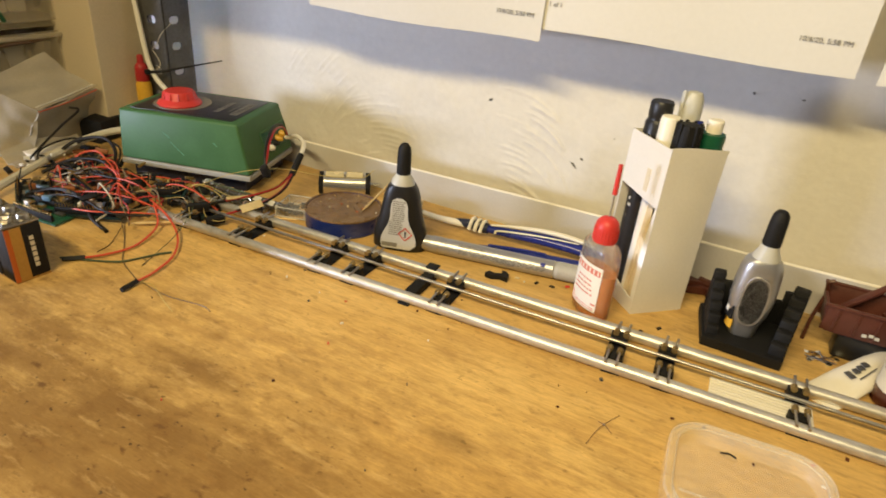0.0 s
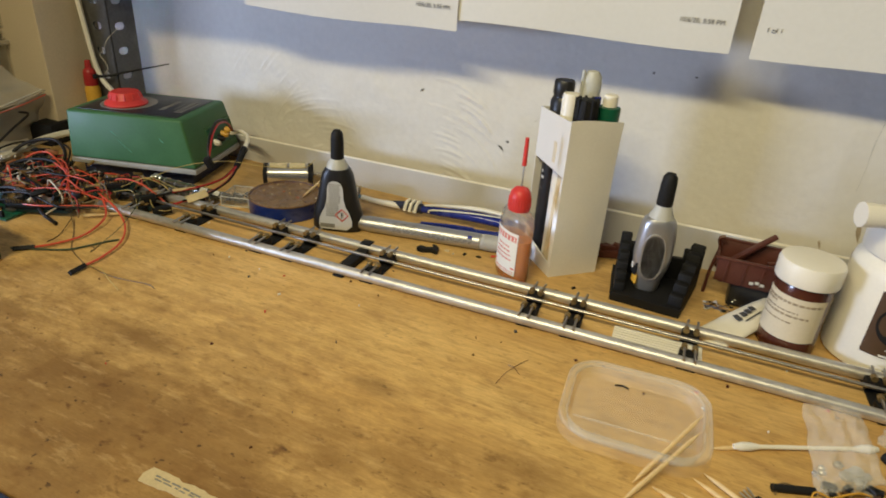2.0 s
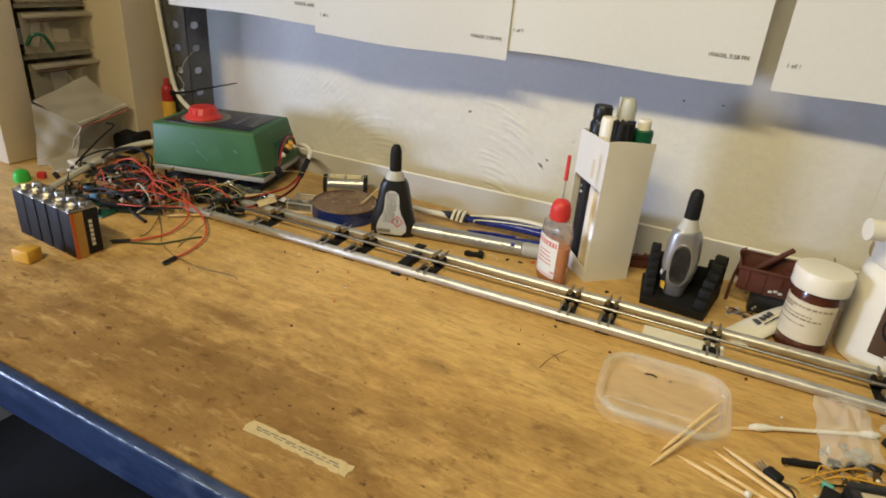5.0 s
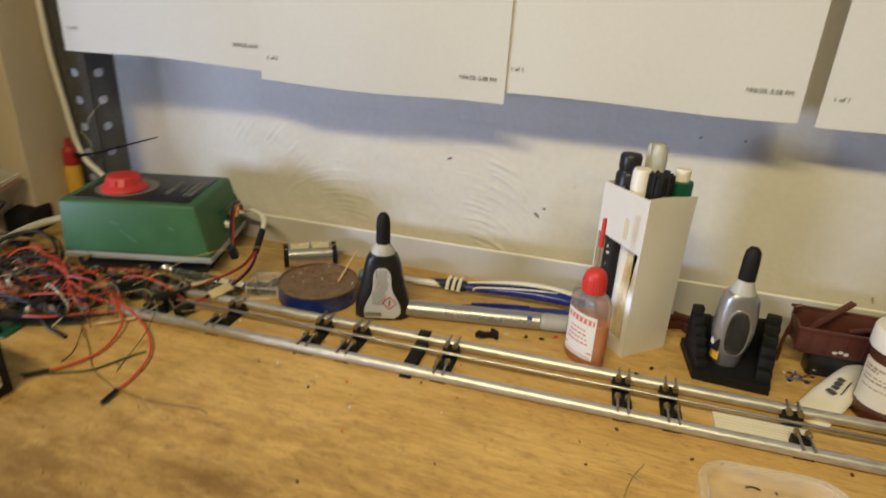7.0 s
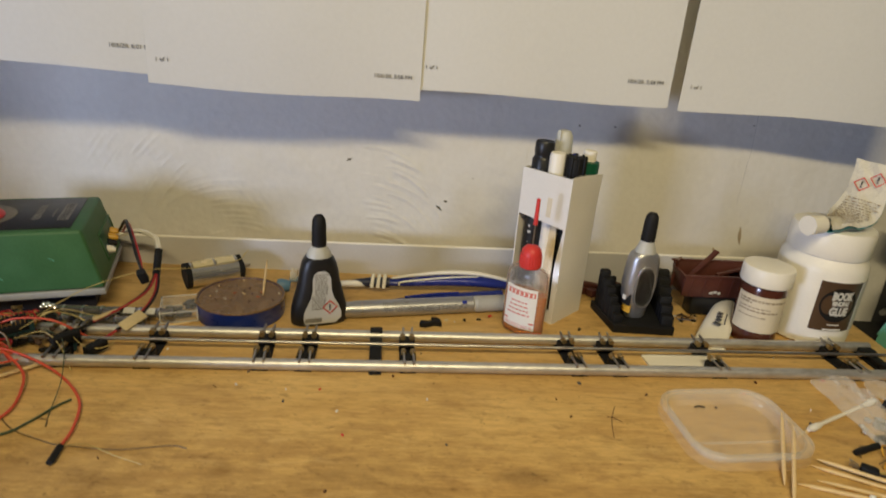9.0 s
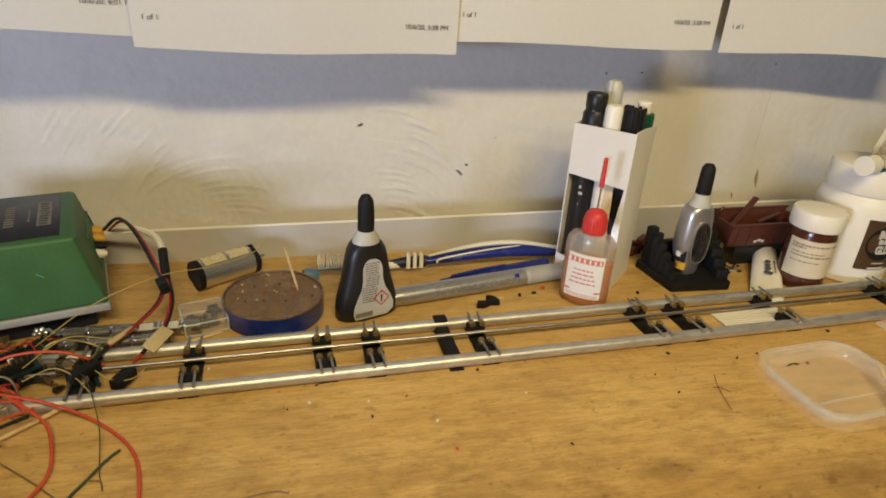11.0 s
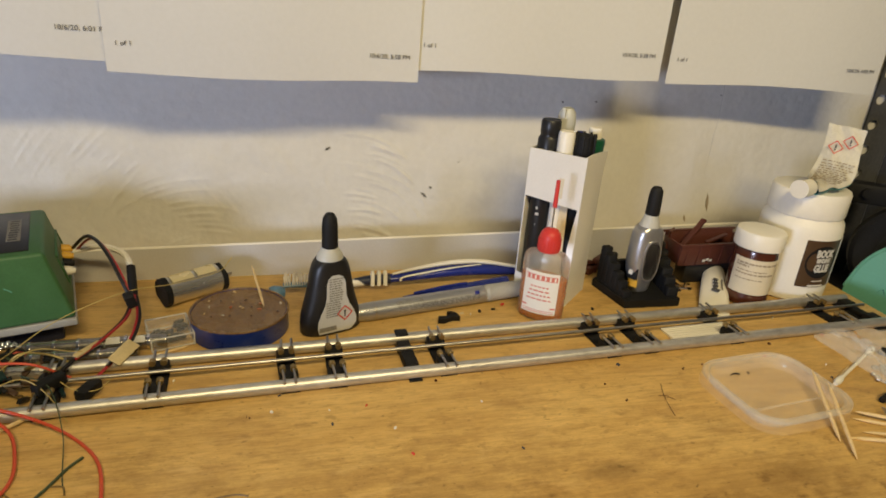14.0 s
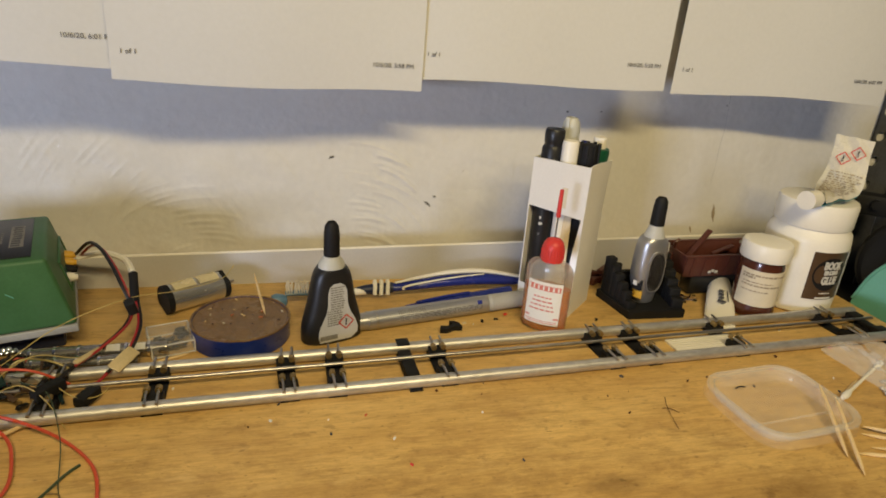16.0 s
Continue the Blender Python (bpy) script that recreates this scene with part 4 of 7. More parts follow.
lab = part("label", on_front(prism(bmesh.new(), ol, 0, 0.0003)), "greylabel", glue, "grey printed label", smooth=None)
bm = bmesh.new()
rnd = random.Random(5)
for k in range(17):
    z = 0.0425 - 0.0017 * k
    w = 0.0095 if z > 0.026 else 0.0115
    x0 = -w / 2 - (0.0015 if z < 0.026 else 0)
    while x0 < w / 2 - 0.0006 - (0.003 if z < 0.026 else 0):
        l = rnd.uniform(0.0008, 0.0026)
        block(bm, (x0 + l / 2, z, 0.0004), (l, 0.0008, 0.0002))
        x0 += l + 0.0005
block(bm, (-0.0062, 0.0062, 0.0004), (0.0125, 0.0034, 0.0002))
part("print", on_front(bm), "dial", lab, smooth=None)
hazard(lab, pose(0.0062, -0.0121, 0.0165), 0.0076)

# ---- flux tin ----
tin = thing("flux_tin", "round blue tin of brown soldering rosin with debris in it", "tin", pose(-0.1100, -0.1310, 0.0) @ Matrix.Diagonal((1.01, 1.01, 0.84, 1)))
part("can", lathe(bmesh.new(), [(0, 0.0), (0.0322, 0.0), (0.0330, 0.001), (0.0330, 0.016), (0.0335, 0.0172), (0.0330, 0.0182), (0.0322, 0.0182), (0.0318, 0.0150), (0, 0.0150)], 56), "blueTin", tin)
bm = bmesh.new()
lathe(bm, [(0, 0.0163), (0.010, 0.0164), (0.022, 0.0166), (0.029, 0.0168), (0.0316, 0.0174), (0.0316, 0.0151), (0, 0.0151)], 48)
part("rosin", bm, "rosin", tin, "hard brown rosin")
part("worn_rim", lathe(bmesh.new(), [(0.0319, 0.0178), (0.0326, 0.0186), (0.0333, 0.0186), (0.0337, 0.0174), (0.0331, 0.0166), (0.0319, 0.0178)], 56), "rosin", tin, "rim stained brown with rosin")
rnd = random.Random(11)
for m_, n in (("card_edge", 4), ("pick", 6), ("orange", 3), ("jarbrown", 9)):
    bm = bmesh.new()
    for k in range(n):
        a, r = rnd.uniform(0, 6.28), 0.029 * math.sqrt(rnd.random())
        block(bm, (r * math.cos(a), r * math.sin(a), 0.0172), (rnd.uniform(0.0006, 0.003), rnd.uniform(0.0005, 0.0012), 0.0006), rot=pose(0, 0, 0, 0, 0, rnd.uniform(0, 180)))
    part("crumbs", bm, m_, tin, smooth=None)


def toothpick(a, b, name="toothpick", label="pointed birch toothpick lying on the bench", group="toothpicks", r=0.0012):
    a, b = Vector(a), Vector(b)
    d = (b - a).length
    bm = lathe(bmesh.new(), [(0.0002, 0), (r * 0.8, d * 0.10), (r, d * 0.18), (r, d * 0.82), (r * 0.8, d * 0.90), (0.0002, d)], 8)
    moved(bm, Matrix.Translation(a) @ (b - a).to_track_quat("Z", "Y").to_matrix().to_4x4())
    return solid(name, bm, "pick", label, "toothpick", group=group)


toothpick((-0.0935, -0.1285, 0.0146), (-0.1038, -0.0665, 0.0190), label="birch toothpick leaning on the rim of the tin", r=0.0010)

# ---- motor ----
motor = thing("small_motor", "small silver can motor with black end caps lying on the bench", "motor", Matrix.Translation((-0.1465, -0.0795, 0.0112)) @ pose(0, 0, 0, 0, 0, 33) @ Matrix.Scale(1.10, 4))


def can_outline(r=0.0086, flat=0.0066, n=28):
    return [(r * math.cos(t), max(-flat, min(flat, r * math.sin(t)))) for t in [2 * math.pi * k / n for k in range(n)]]


TILT_M = pose(0, 0, 0, 24, 0, 0) @ pose(0, 0, 0, 90, 0, 90)
part("can", prism(bmesh.new(), can_outline(0.0098, 0.0092), -0.0185, 0.0175, TILT_M), "motorcan", motor, "bright metal can")
for a, b in ((-0.0225, -0.0186), (0.0176, 0.0215)):
    part("end_cap", prism(bmesh.new(), can_outline(0.0100, 0.0079), a, b, TILT_M), "rubber", motor)
for a, b in ((-0.0165, -0.0015), (0.001, 0.0150)):
    part("foil_patch", moved(bent(bmesh.new(), 0.0099, -30, 30, a, b, 0.0004, 10), pose(0, 0, 0, 186, 0, 0) @ pose(0, 0, 0, 90, 0, 90)), "palegold", motor, "gold coloured foil")
part("shaft", rod(bmesh.new(), (0.0215, 0, 0), (0.0285, 0, 0), 0.0011, seg=10), "steel", motor)

# ---- small clear box and chrome tool ----
cb = thing("parts_box", "small clear plastic box holding dark bits", "box", pose(-0.1555, -0.1400, 0.0, 0, 0, 17))
BW, BD, BH = 0.0265, 0.029, 0.0095
part("tray", block(bmesh.new(), (0, 0, 0.0006 + BH / 2), (BW, BD, BH), 0.0008), "box", cb).visible_shadow = False
bm = bmesh.new()
rnd = random.Random(3)
for k in range(26):
    block(bm, (rnd.uniform(-0.010, 0.010), rnd.uniform(-0.009, 0.009), rnd.uniform(0.002, 0.007)), (rnd.uniform(0.003, 0.009), rnd.uniform(0.002, 0.004), 0.002), rot=pose(0, 0, 0, rnd.uniform(-30, 30), 20, rnd.uniform(0, 180)))
part("bits", bm, "black", cb, "dark bits", smooth=None)
for z in (0.0012, BH):
    for s1 in (-1, 1):
        part("edge", block(bmesh.new(), (0, s1 * BD / 2, z), (BW, 0.0010, 0.0010), 0.0003), "crystal", cb)
        part("edge", block(bmesh.new(), (s1 * BW / 2, 0, z), (0.0010, BD, 0.0010), 0.0003), "crystal", cb)
for s1 in (-1, 1):
    for s2 in (-1, 1):
        part("edge", block(bmesh.new(), (s1 * BW / 2, s2 * BD / 2, BH / 2), (0.0010, 0.0010, BH), 0.0003), "crystal", cb)
tool = thing("chrome_tool", "polished chrome tool with two shafts lying behind the rails", "tool", pose(-0.207, -0.1575, 0.0, 0, 0, 1))
for y, z, r, a, b_ in ((0.0045, 0.0062, 0.0046, -0.036, 0.052), (-0.0055, 0.0048, 0.0040, -0.044, 0.036)):
    part("shaft", rod(bmesh.new(), (a, y, z), (b_, y, z), r, seg=24), "darkchrome", tool)
    for k in range(6):
        x = a + (b_ - a) * (k + 0.6) / 6.4
        part("ring", rod(bmesh.new(), (x - 0.0008, y, z), (x + 0.0008, y, z), r + 0.0005, seg=20), "chrome", tool, "bright chrome ring")
for k in range(7):
    part("stud", lathe(bmesh.new(), [(0, -0.0017), (0.0013, -0.0010), (0.0018, 0), (0.0013, 0.0010), (0, 0.0017)], 12, at=(-0.042 + 0.0032 * (k % 4), 0.0002 + 0.0034 * (k // 4), 0.0112 + 0.0006 * (k % 3))), "chrome", tool, "bright chrome stud")
for x, w in ((0.020, 0.008), (0.034, 0.010)):
    part("sticker", block(bmesh.new(), (x, 0.0018, 0.0100), (w, 0.0048, 0.0004), rot=pose(0, 0, 0, 36)), "print", tool, "pale worn sticker")

# ---- toothbrush, marker, pen ----
brush = thing("toothbrush", "old blue and white toothbrush lying along the back strip", "toothbrush", pose(0, 0, 0))
part("handle", sweep(bmesh.new(), [(-0.010, -0.0805, 0.0075), (0.004, -0.0795, 0.0085), (0.024, -0.078, 0.0095), (0.055, -0.0755, 0.0115), (0.085, -0.0735, 0.011), (0.112, -0.072, 0.008), (0.128, -0.071, 0.006)], [0.0035, 0.0045, 0.0055, 0.0068, 0.0068, 0.0055, 0.003], 16, 6, 0.72), "blue", brush, "dark blue rubber handle")
part("handle_inlay", sweep(bmesh.new(), [(0.008, -0.0800, 0.0130), (0.030, -0.0775, 0.0165), (0.058, -0.0755, 0.0195), (0.086, -0.0735, 0.0185), (0.122, -0.0715, 0.0110)], [0.0012, 0.0018, 0.0026, 0.0026, 0.0020], 10, 6, 0.7), "white", brush, "white inlay")
part("handle_inlay", sweep(bmesh.new(), [(0.014, -0.0845, 0.0085), (0.017, -0.0838, 0.0115), (0.040, -0.0825, 0.0150), (0.062, -0.0805, 0.0170), (0.085, -0.0775, 0.0175)], [0.0010, 0.0011, 0.0010, 0.0009, 0.0006], 8, 6, 0.7), "white", brush, "thin white inlay line")
bm = bmesh.new()
part("rib_core", sweep(bmesh.new(), [(-0.030, -0.0825, 0.0070), (-0.014, -0.0808, 0.0082), (0.006, -0.0800, 0.0088)], [0.0026, 0.0042, 0.0046], 12, 4), "navy", brush, "dark blue core between the ribs")
for k in range(3):
    x = -0.0095 + 0.0052 * k
    sweep(bm, [(x, -0.087, 0.006), (x + 0.0006, -0.083, 0.0135), (x + 0.001, -0.077, 0.0135), (x + 0.001, -0.0745, 0.006)], 0.0017, 8, 4)
part("grip_ribs", bm, "white", brush, "white flexible ribs")
part("neck", sweep(bmesh.new(), [(-0.056, -0.086, 0.0085), (-0.042, -0.0855, 0.0078), (-0.026, -0.083, 0.0075), (-0.008, -0.080, 0.0078)], [0.0026, 0.0026, 0.003, 0.0038], 12, 5), "white", brush)
part("head", sweep(bmesh.new(), [(-0.080, -0.087, 0.010), (-0.068, -0.0865, 0.0105), (-0.056, -0.086, 0.0085)], [0.0030, 0.0038, 0.0026], 12, 5, 0.6), "paleblue", brush, "blue brush head")
bm = bmesh.new()
rnd = random.Random(8)
for i in range(11):
    for j in range(4):
        x, y = -0.0785 + 0.0019 * i, -0.0895 + 0.0018 * j
        rod(bm, (x, y, 0.011), (x + rnd.uniform(-0.0012, 0.0012), y + rnd.uniform(-0.001, 0.001) + 0.001, 0.019 + rnd.uniform(-0.001, 0.001)), 0.00055, 0.0007, 5)
part("bristles", bm, "labelcream", brush, "splayed cream bristles")
solid("brush_cap", moved(lathe(bmesh.new(), [(0, 0), (0.0042, 0), (0.0055, 0.003), (0.0055, 0.009), (0.004, 0.0115), (0, 0.012)], 18), pose(-0.0795, -0.0905, 0.0052, 0, -78, 10)), "paleblue", "pale blue plastic end piece beside the brush head", "plastic piece")

mk = thing("paint_marker", "silver paint marker with a grey cap lying on the bench", "marker", Matrix.Translation((0.0415, -0.119, 0.0072)) @ pose(0, 0, 0, 0, 0, math.degrees(math.atan2(0.026, 0.131))))
part("barrel", rod(bmesh.new(), (-0.064, 0, 0), (0.036, 0, 0), 0.0070, seg=32), "silver", mk)
part("ring", rod(bmesh.new(), (-0.058, 0, 0), (-0.0565, 0, 0), 0.0072, seg=32), "steel", mk)
bm = bmesh.new()
rod(bm, (0.036, 0, 0), (0.037, 0, 0), 0.0071, 0.0064, 32)
rod(bm, (0.037, 0, 0), (0.040, 0, 0), 0.0064, 0.0071, 32)
rod(bm, (0.040, 0, 0), (0.074, 0, 0), 0.0071, 0.0068, 32)
part("cap", bm, "grey", mk, "grey cap")
part("end_plug", rod(bmesh.new(), (-0.0785, 0, 0), (-0.064, 0, 0), 0.0060, 0.0066, 24), "silver", mk)
bm = bmesh.new()
rnd = random.Random(21)


def rolled(bm, x, a, w, h):
    """A small mark on the marker's barrel."""
    aa = radians(a)
    block(bm, (x, -0.00705 * math.cos(aa), 0.00705 * math.sin(aa)), (w, 0.0002, h), rot=pose(0, 0, 0, -a, 0, 0))


for x in range(14):
    rolled(bm, -0.040 + 0.0016 * x, 52, 0.0008 * rnd.uniform(0.5, 1.3), 0.003)
for row in range(4):
    x = -0.038
    while x < 0.03:
        w = rnd.uniform(0.001, 0.005)
        rolled(bm, x, 30 - 10 * row, w, 0.0006)
        x += w + 0.001
part("print", bm, "dial", mk, smooth=None)
bm = bmesh.new()
rolled(bm, 0.028, 44, 0.004, 0.003)
part("print", bm, "blue", mk, smooth=None)
pen = thing("ballpoint_pen", "translucent dark blue pen lying behind the marker", "pen")
part("barrel", sweep(bmesh.new(), [(0.012, -0.1125, 0.0060), (0.05, -0.1035, 0.0066), (0.105, -0.0905, 0.0072)], [0.0028, 0.0043, 0.0043], 16, 5), "blue", pen)
part("clip", sweep(bmesh.new(), [(0.020, -0.1115, 0.0105), (0.045, -0.1055, 0.0118), (0.066, -0.1005, 0.0118)], 0.0012, 8, 4), "blue", pen)

bm = bmesh.new()
prism(bm, [(-0.009, -0.004), (-0.004, -0.0055), (0.003, -0.003), (0.009, -0.0045), (0.0085, 0.002), (0.005, 0.0055), (0.002, 0.0055), (0.0035, 0.001), (-0.002, -0.001), (-0.007, 0.0005)], 0, 0.004)
solid("plastic_scrap", bm, "rubber", "small curved scrap of black plastic on the bench", "scrap", pose(0.041, -0.1375, 0.0, 0, 0, 8))

# ---- flux bottle ----
fx = thing("flux_bottle", "clear bottle of amber fluid with a red cap and needle tip", "bottle", pose(0.1155, -0.1405, 0.0, 0, 0, -38) @ Matrix.Diagonal((0.98, 0.96, 1.03, 1)))
A, B = 0.0185, 0.0098
part("fluid", lathe(bmesh.new(), [(0, 0.0012), (0.90, 0.0012), (0.945, 0.004), (0.945, 0.0345), (0, 0.0345)], 40, A, B), "amber", fx, "amber fluid")
bm = bmesh.new()
lathe(bm, [(0, 0), (0.94, 0), (1.0, 0.003), (1.0, 0.0455), (0.95, 0.0505), (0.78, 0.0540), (0.50, 0.0555)], 40, A, B)
part("bottle_body", bm, "clearp", fx).visible_shadow = False
bm = bmesh.new()
lathe(bm, [(0, 0.0552), (0.0084, 0.0552), (0.0087, 0.0565), (0.0084, 0.0655), (0.0075, 0.0690), (0.0052, 0.0715), (0.002, 0.0726), (0, 0.0728)], 32)
part("cap", bm, "red", fx, "domed red cap")
bm = bmesh.new()
for k in range(26):
    a = 2 * math.pi * k / 26
    rod(bm, (0.0086 * math.cos(a), 0.0086 * math.sin(a), 0.0570), (0.0084 * math.cos(a), 0.0084 * math.sin(a), 0.0650), 0.0004, seg=5)
part("cap_ribs", bm, "red", fx)
part("needle", rod(bmesh.new(), (0, 0, 0.072), (0.0, 0.0, 0.095), 0.0006, seg=8), "steel", fx)
part("needle_guard", rod(bmesh.new(), (0, 0, 0.0885), (0, 0, 0.1085), 0.0018, 0.0015, 12), "red", fx, "red needle guard")
fl = part("label", bent(bmesh.new(), 1.0, -46, 46, 0.0065, 0.0405, 0.02, 14, A, B), "label", fx, "white paper label with red print")
bm = bmesh.new()
bent(bm, 1.025, -41, 41, 0.0340, 0.0380, 0.01, 10, A, B)
bandlab = part("print", bm, "pinkink", fl, smooth=None)
bm = bmesh.new()
for k in range(7):
    bent(bm, 1.036, -40 + 12 * k, -36 + 12 * k, 0.0345, 0.0375, 0.006, 2, A, B)
part("print", bm, "label", fl, smooth=None)
bm = bmesh.new()
rnd = random.Random(4)
for k in range(4):
    z, a = 0.028 - 0.0034 * k, -24 - 3 * k
    while a < 22 + 3 * k:
        w = rnd.uniform(5, 12)
        bent(bm, 1.025, a, a + w, z, z + 0.0011, 0.01, 3, A, B)
        a += w + 3
bent(bm, 1.025, -44, -30, 0.0115, 0.0128, 0.01, 3, A, B)
bent(bm, 1.025, 30, 44, 0.0115, 0.0128, 0.01, 3, A, B)
for k in range(2):
    bent(bm, 1.025, -40, 40, 0.0092 - 0.0014 * k, 0.0096 - 0.0014 * k, 0.01, 8, A, B)
part("print", bm, "pinkink", fl, smooth=None)

# ---- pen box ----
PA, PB, PC = Vector((0.110, -0.0945, 0)), Vector((0.1425, -0.1285, 0)), Vector((0.1755, -0.1015, 0))
PD = PA + PC - PB
ux, uy = (PB - PA).normalized(), (PC - PB).normalized()
WB, DB, HB = (PB - PA).length, (PC - PB).length, 0.1245
ang = math.degrees(math.atan2(ux.y, ux.x))
pb = thing("pen_box", "tall white card pen holder with a cut-out front", "pen holder", pose(PA.x, PA.y, 0, 0, 0, ang))
bm = bmesh.new()
T = 0.0009
prism(bm, [(0, 0.086), (WB, 0.083), (WB, HB), (0, HB)], -T, 0, pose(0, 0, 0, 90))
prism(bm, [(0, 0.0), (WB, 0.0), (WB, 0.010), (WB * 0.55, 0.014), (0, 0.019)], -T, 0, pose(0, 0, 0, 90))
prism(bm, [(WB - 0.0045, 0.010), (WB, 0.010), (WB, 0.0835), (WB - 0.002, 0.0835), (WB - 0.0055, 0.05)], -T, 0, pose(0, 0, 0, 90))
part("front_panel", bm, "card", pb, smooth=None)
bm = bmesh.new()
grid = {}
for s1 in (0, 1):
    for i in range(9):
        for k in range(13):
            u, v = i / 8, k / 12
            bow = 0.0016 * math.sin(math.pi * u) * math.sin(math.pi * min(1, v * 1.05)) + 0.0012 * max(0, v - 0.8) * 5 * u
            top = 0.0008 + 0.0006 * math.sin(5 * u) - 0.0010 * u if k == 12 else 0
            grid[s1, i, k] = bm.verts.new((WB - T + T * s1 + bow, 0.0001 + (DB - 0.0002) * u, HB * v + top))
for s1 in (0, 1):
    for i in range(8):
        for k in range(12):
            bm.faces.new((grid[s1, i, k], grid[s1, i + 1, k], grid[s1, i + 1, k + 1], grid[s1, i, k + 1]))
rim = [(i, 0) for i in range(8)] + [(8, k) for k in range(12)] + [(i, 12) for i in range(8, 0, -1)] + [(0, k) for k in range(12, 0, -1)]
for p_, q_ in zip(rim, rim[1:] + rim[:1]):
    bm.faces.new((grid[0, p_[0], p_[1]], grid[0, q_[0], q_[1]], grid[1, q_[0], q_[1]], grid[1, p_[0], p_[1]]))
part("side_panel", bm, "card", pb, smooth=40)
part("side_panel", block(bmesh.new(), (T / 2, DB / 2, HB / 2), (T, DB - 0.0002, HB)), "card", pb, smooth=None)
part("back_panel", block(bmesh.new(), (WB / 2, DB - T / 2, HB / 2 - 0.001), (WB - 2 * T - 0.0004, T, HB - 0.002)), "card", pb, smooth=None)
part("bottom_panel", block(bmesh.new(), (WB / 2, DB / 2, 0.0006), (WB - 2 * T - 0.001, DB - 2 * T - 0.001, 0.001)), "card", pb, smooth=None)
bm = bmesh.new()
block(bm, (WB * 0.62, -0.0001, 0.0975), (0.0042, 0.0004, 0.016))
part("stain", bm, "labelcream", pb, smooth=None)


def pen_in_box(u, v, top, prof, material, label, lean=(0, 0), name="marker_pen", extra=None):
    m = pose(PA.x, PA.y, 0, 0, 0, ang) @ pose(u * WB, v * DB, 0.0013) @ pose(0, 0, 0, lean[0], lean[1], 0)
    p = thing(name, label, "pen", m, "pens in the box")
    part("barrel", lathe(bmesh.new(), prof, 28), material, p)
    for nm, pr, mt in extra or ():
        part(nm, lathe(bmesh.new(), pr, 24), mt, p)
    return p


p = pen_in_box(0.21, 0.27, 0.145, [(0, 0), (0.0085, 0), (0.0088, 0.002), (0.0088, 0.098), (0, 0.098)], "black", "black paint marker standing in the card box",
               extra=[("cap", [(0, 0.0982), (0.0085, 0.0982), (0.0088, 0.100), (0.0088, 0.130), (0.0076, 0.132), (0.0072, 0.1335), (0.0078, 0.135), (0.0078, 0.1435), (0.0070, 0.145), (0, 0.145)], "black")])
bm = bmesh.new()
for a, z, w in ((10, 0.121, 16), (50, 0.118, 10), (-20, 0.074, 20), (-16, 0.069, 24), (-20, 0.060, 14)):
    bent(bm, 0.0089, a - w + 40, a + w + 10, z, z + 0.0022, 0.0002, 5)
part("print", bm, "print", p, smooth=None)
pen_in_box(0.52, 0.24, 0.138, [(0, 0), (0.0058, 0), (0.0058, 0.10), (0, 0.10)], "white", "white capped marker standing in the card box",
           extra=[("cap", [(0, 0.1002), (0.0066, 0.1002), (0.0066, 0.136), (0.0058, 0.1385), (0, 0.139)], "white")])
p = pen_in_box(0.30, 0.74, 0.155, [(0, 0), (0.0066, 0), (0.0066, 0.12), (0, 0.12)], "frost", "clear capped marker standing in the card box",
               extra=[("cap", [(0, 0.1202), (0.0072, 0.1202), (0.0074, 0.142), (0.0066, 0.1485), (0.0045, 0.152), (0, 0.153)], "frost")])
part("clip", block(bmesh.new(), (0.0, -0.0080, 0.138), (0.0032, 0.0014, 0.030), 0.0006), "frost", p)
p = pen_in_box(0.79, 0.38, 0.137, [(0, 0), (0.0078, 0), (0.0078, 0.112), (0, 0.112)], "rubber", "black marker with a ridged cap standing in the card box",
               extra=[("cap", [(0, 0.1122), (0.0076, 0.1122), (0.0084, 0.118), (0.0078, 0.130), (0.0072, 0.1365), (0.0060, 0.1372), (0, 0.1372)], "rubber")])
for k in range(9):
    a = 2 * math.pi * k / 9
    part("cap_ridge", block(bmesh.new(), (0.0076 * math.cos(a), 0.0076 * math.sin(a), 0.1265), (0.0024, 0.0022, 0.023), 0.0006, rot=pose(0, 0, 0, 0, 0, math.degrees(a))), "rubber", p)
p = pen_in_box(0.82, 0.80, 0.137, [(0, 0), (0.0072, 0), (0.0072, 0.108), (0, 0.108)], "darkgreen", "green marker with a white cap end standing in the card box",
               extra=[("cap", [(0, 0.1082), (0.0074, 0.1082), (0.0084, 0.129), (0.0080, 0.1315), (0.0054, 0.132), (0, 0.132)], "darkgreen"),
                      ("cap_end", [(0, 0.1321), (0.0052, 0.1321), (0.0052, 0.1395), (0.0044, 0.1404), (0, 0.1404)], "white")])
pen_in_box(0.58, 0.72, 0.137, [(0, 0), (0.0026, 0), (0.0026, 0.12), (0.0024, 0.136), (0, 0.1365)], "blue", "thin blue pen standing in the card box", name="thin_pen")
for k, (u, v, h) in enumerate(((0.60, 0.10, 0.095), (0.68, 0.12, 0.098), (0.76, 0.10, 0.092))):
    bm = block(bmesh.new(), (0, 0, h / 2), (0.0042, 0.0012, h), 0.0005)
    solid("wooden_stirrer", bm, "wood2", "thin pale wooden stick standing in the card box", "stick", pose(PA.x, PA.y, 0.0014, 0, 0, ang) @ pose(u * WB, v * DB, 0, -1.5, 2 - 2 * k, 0), group="sticks in the box")

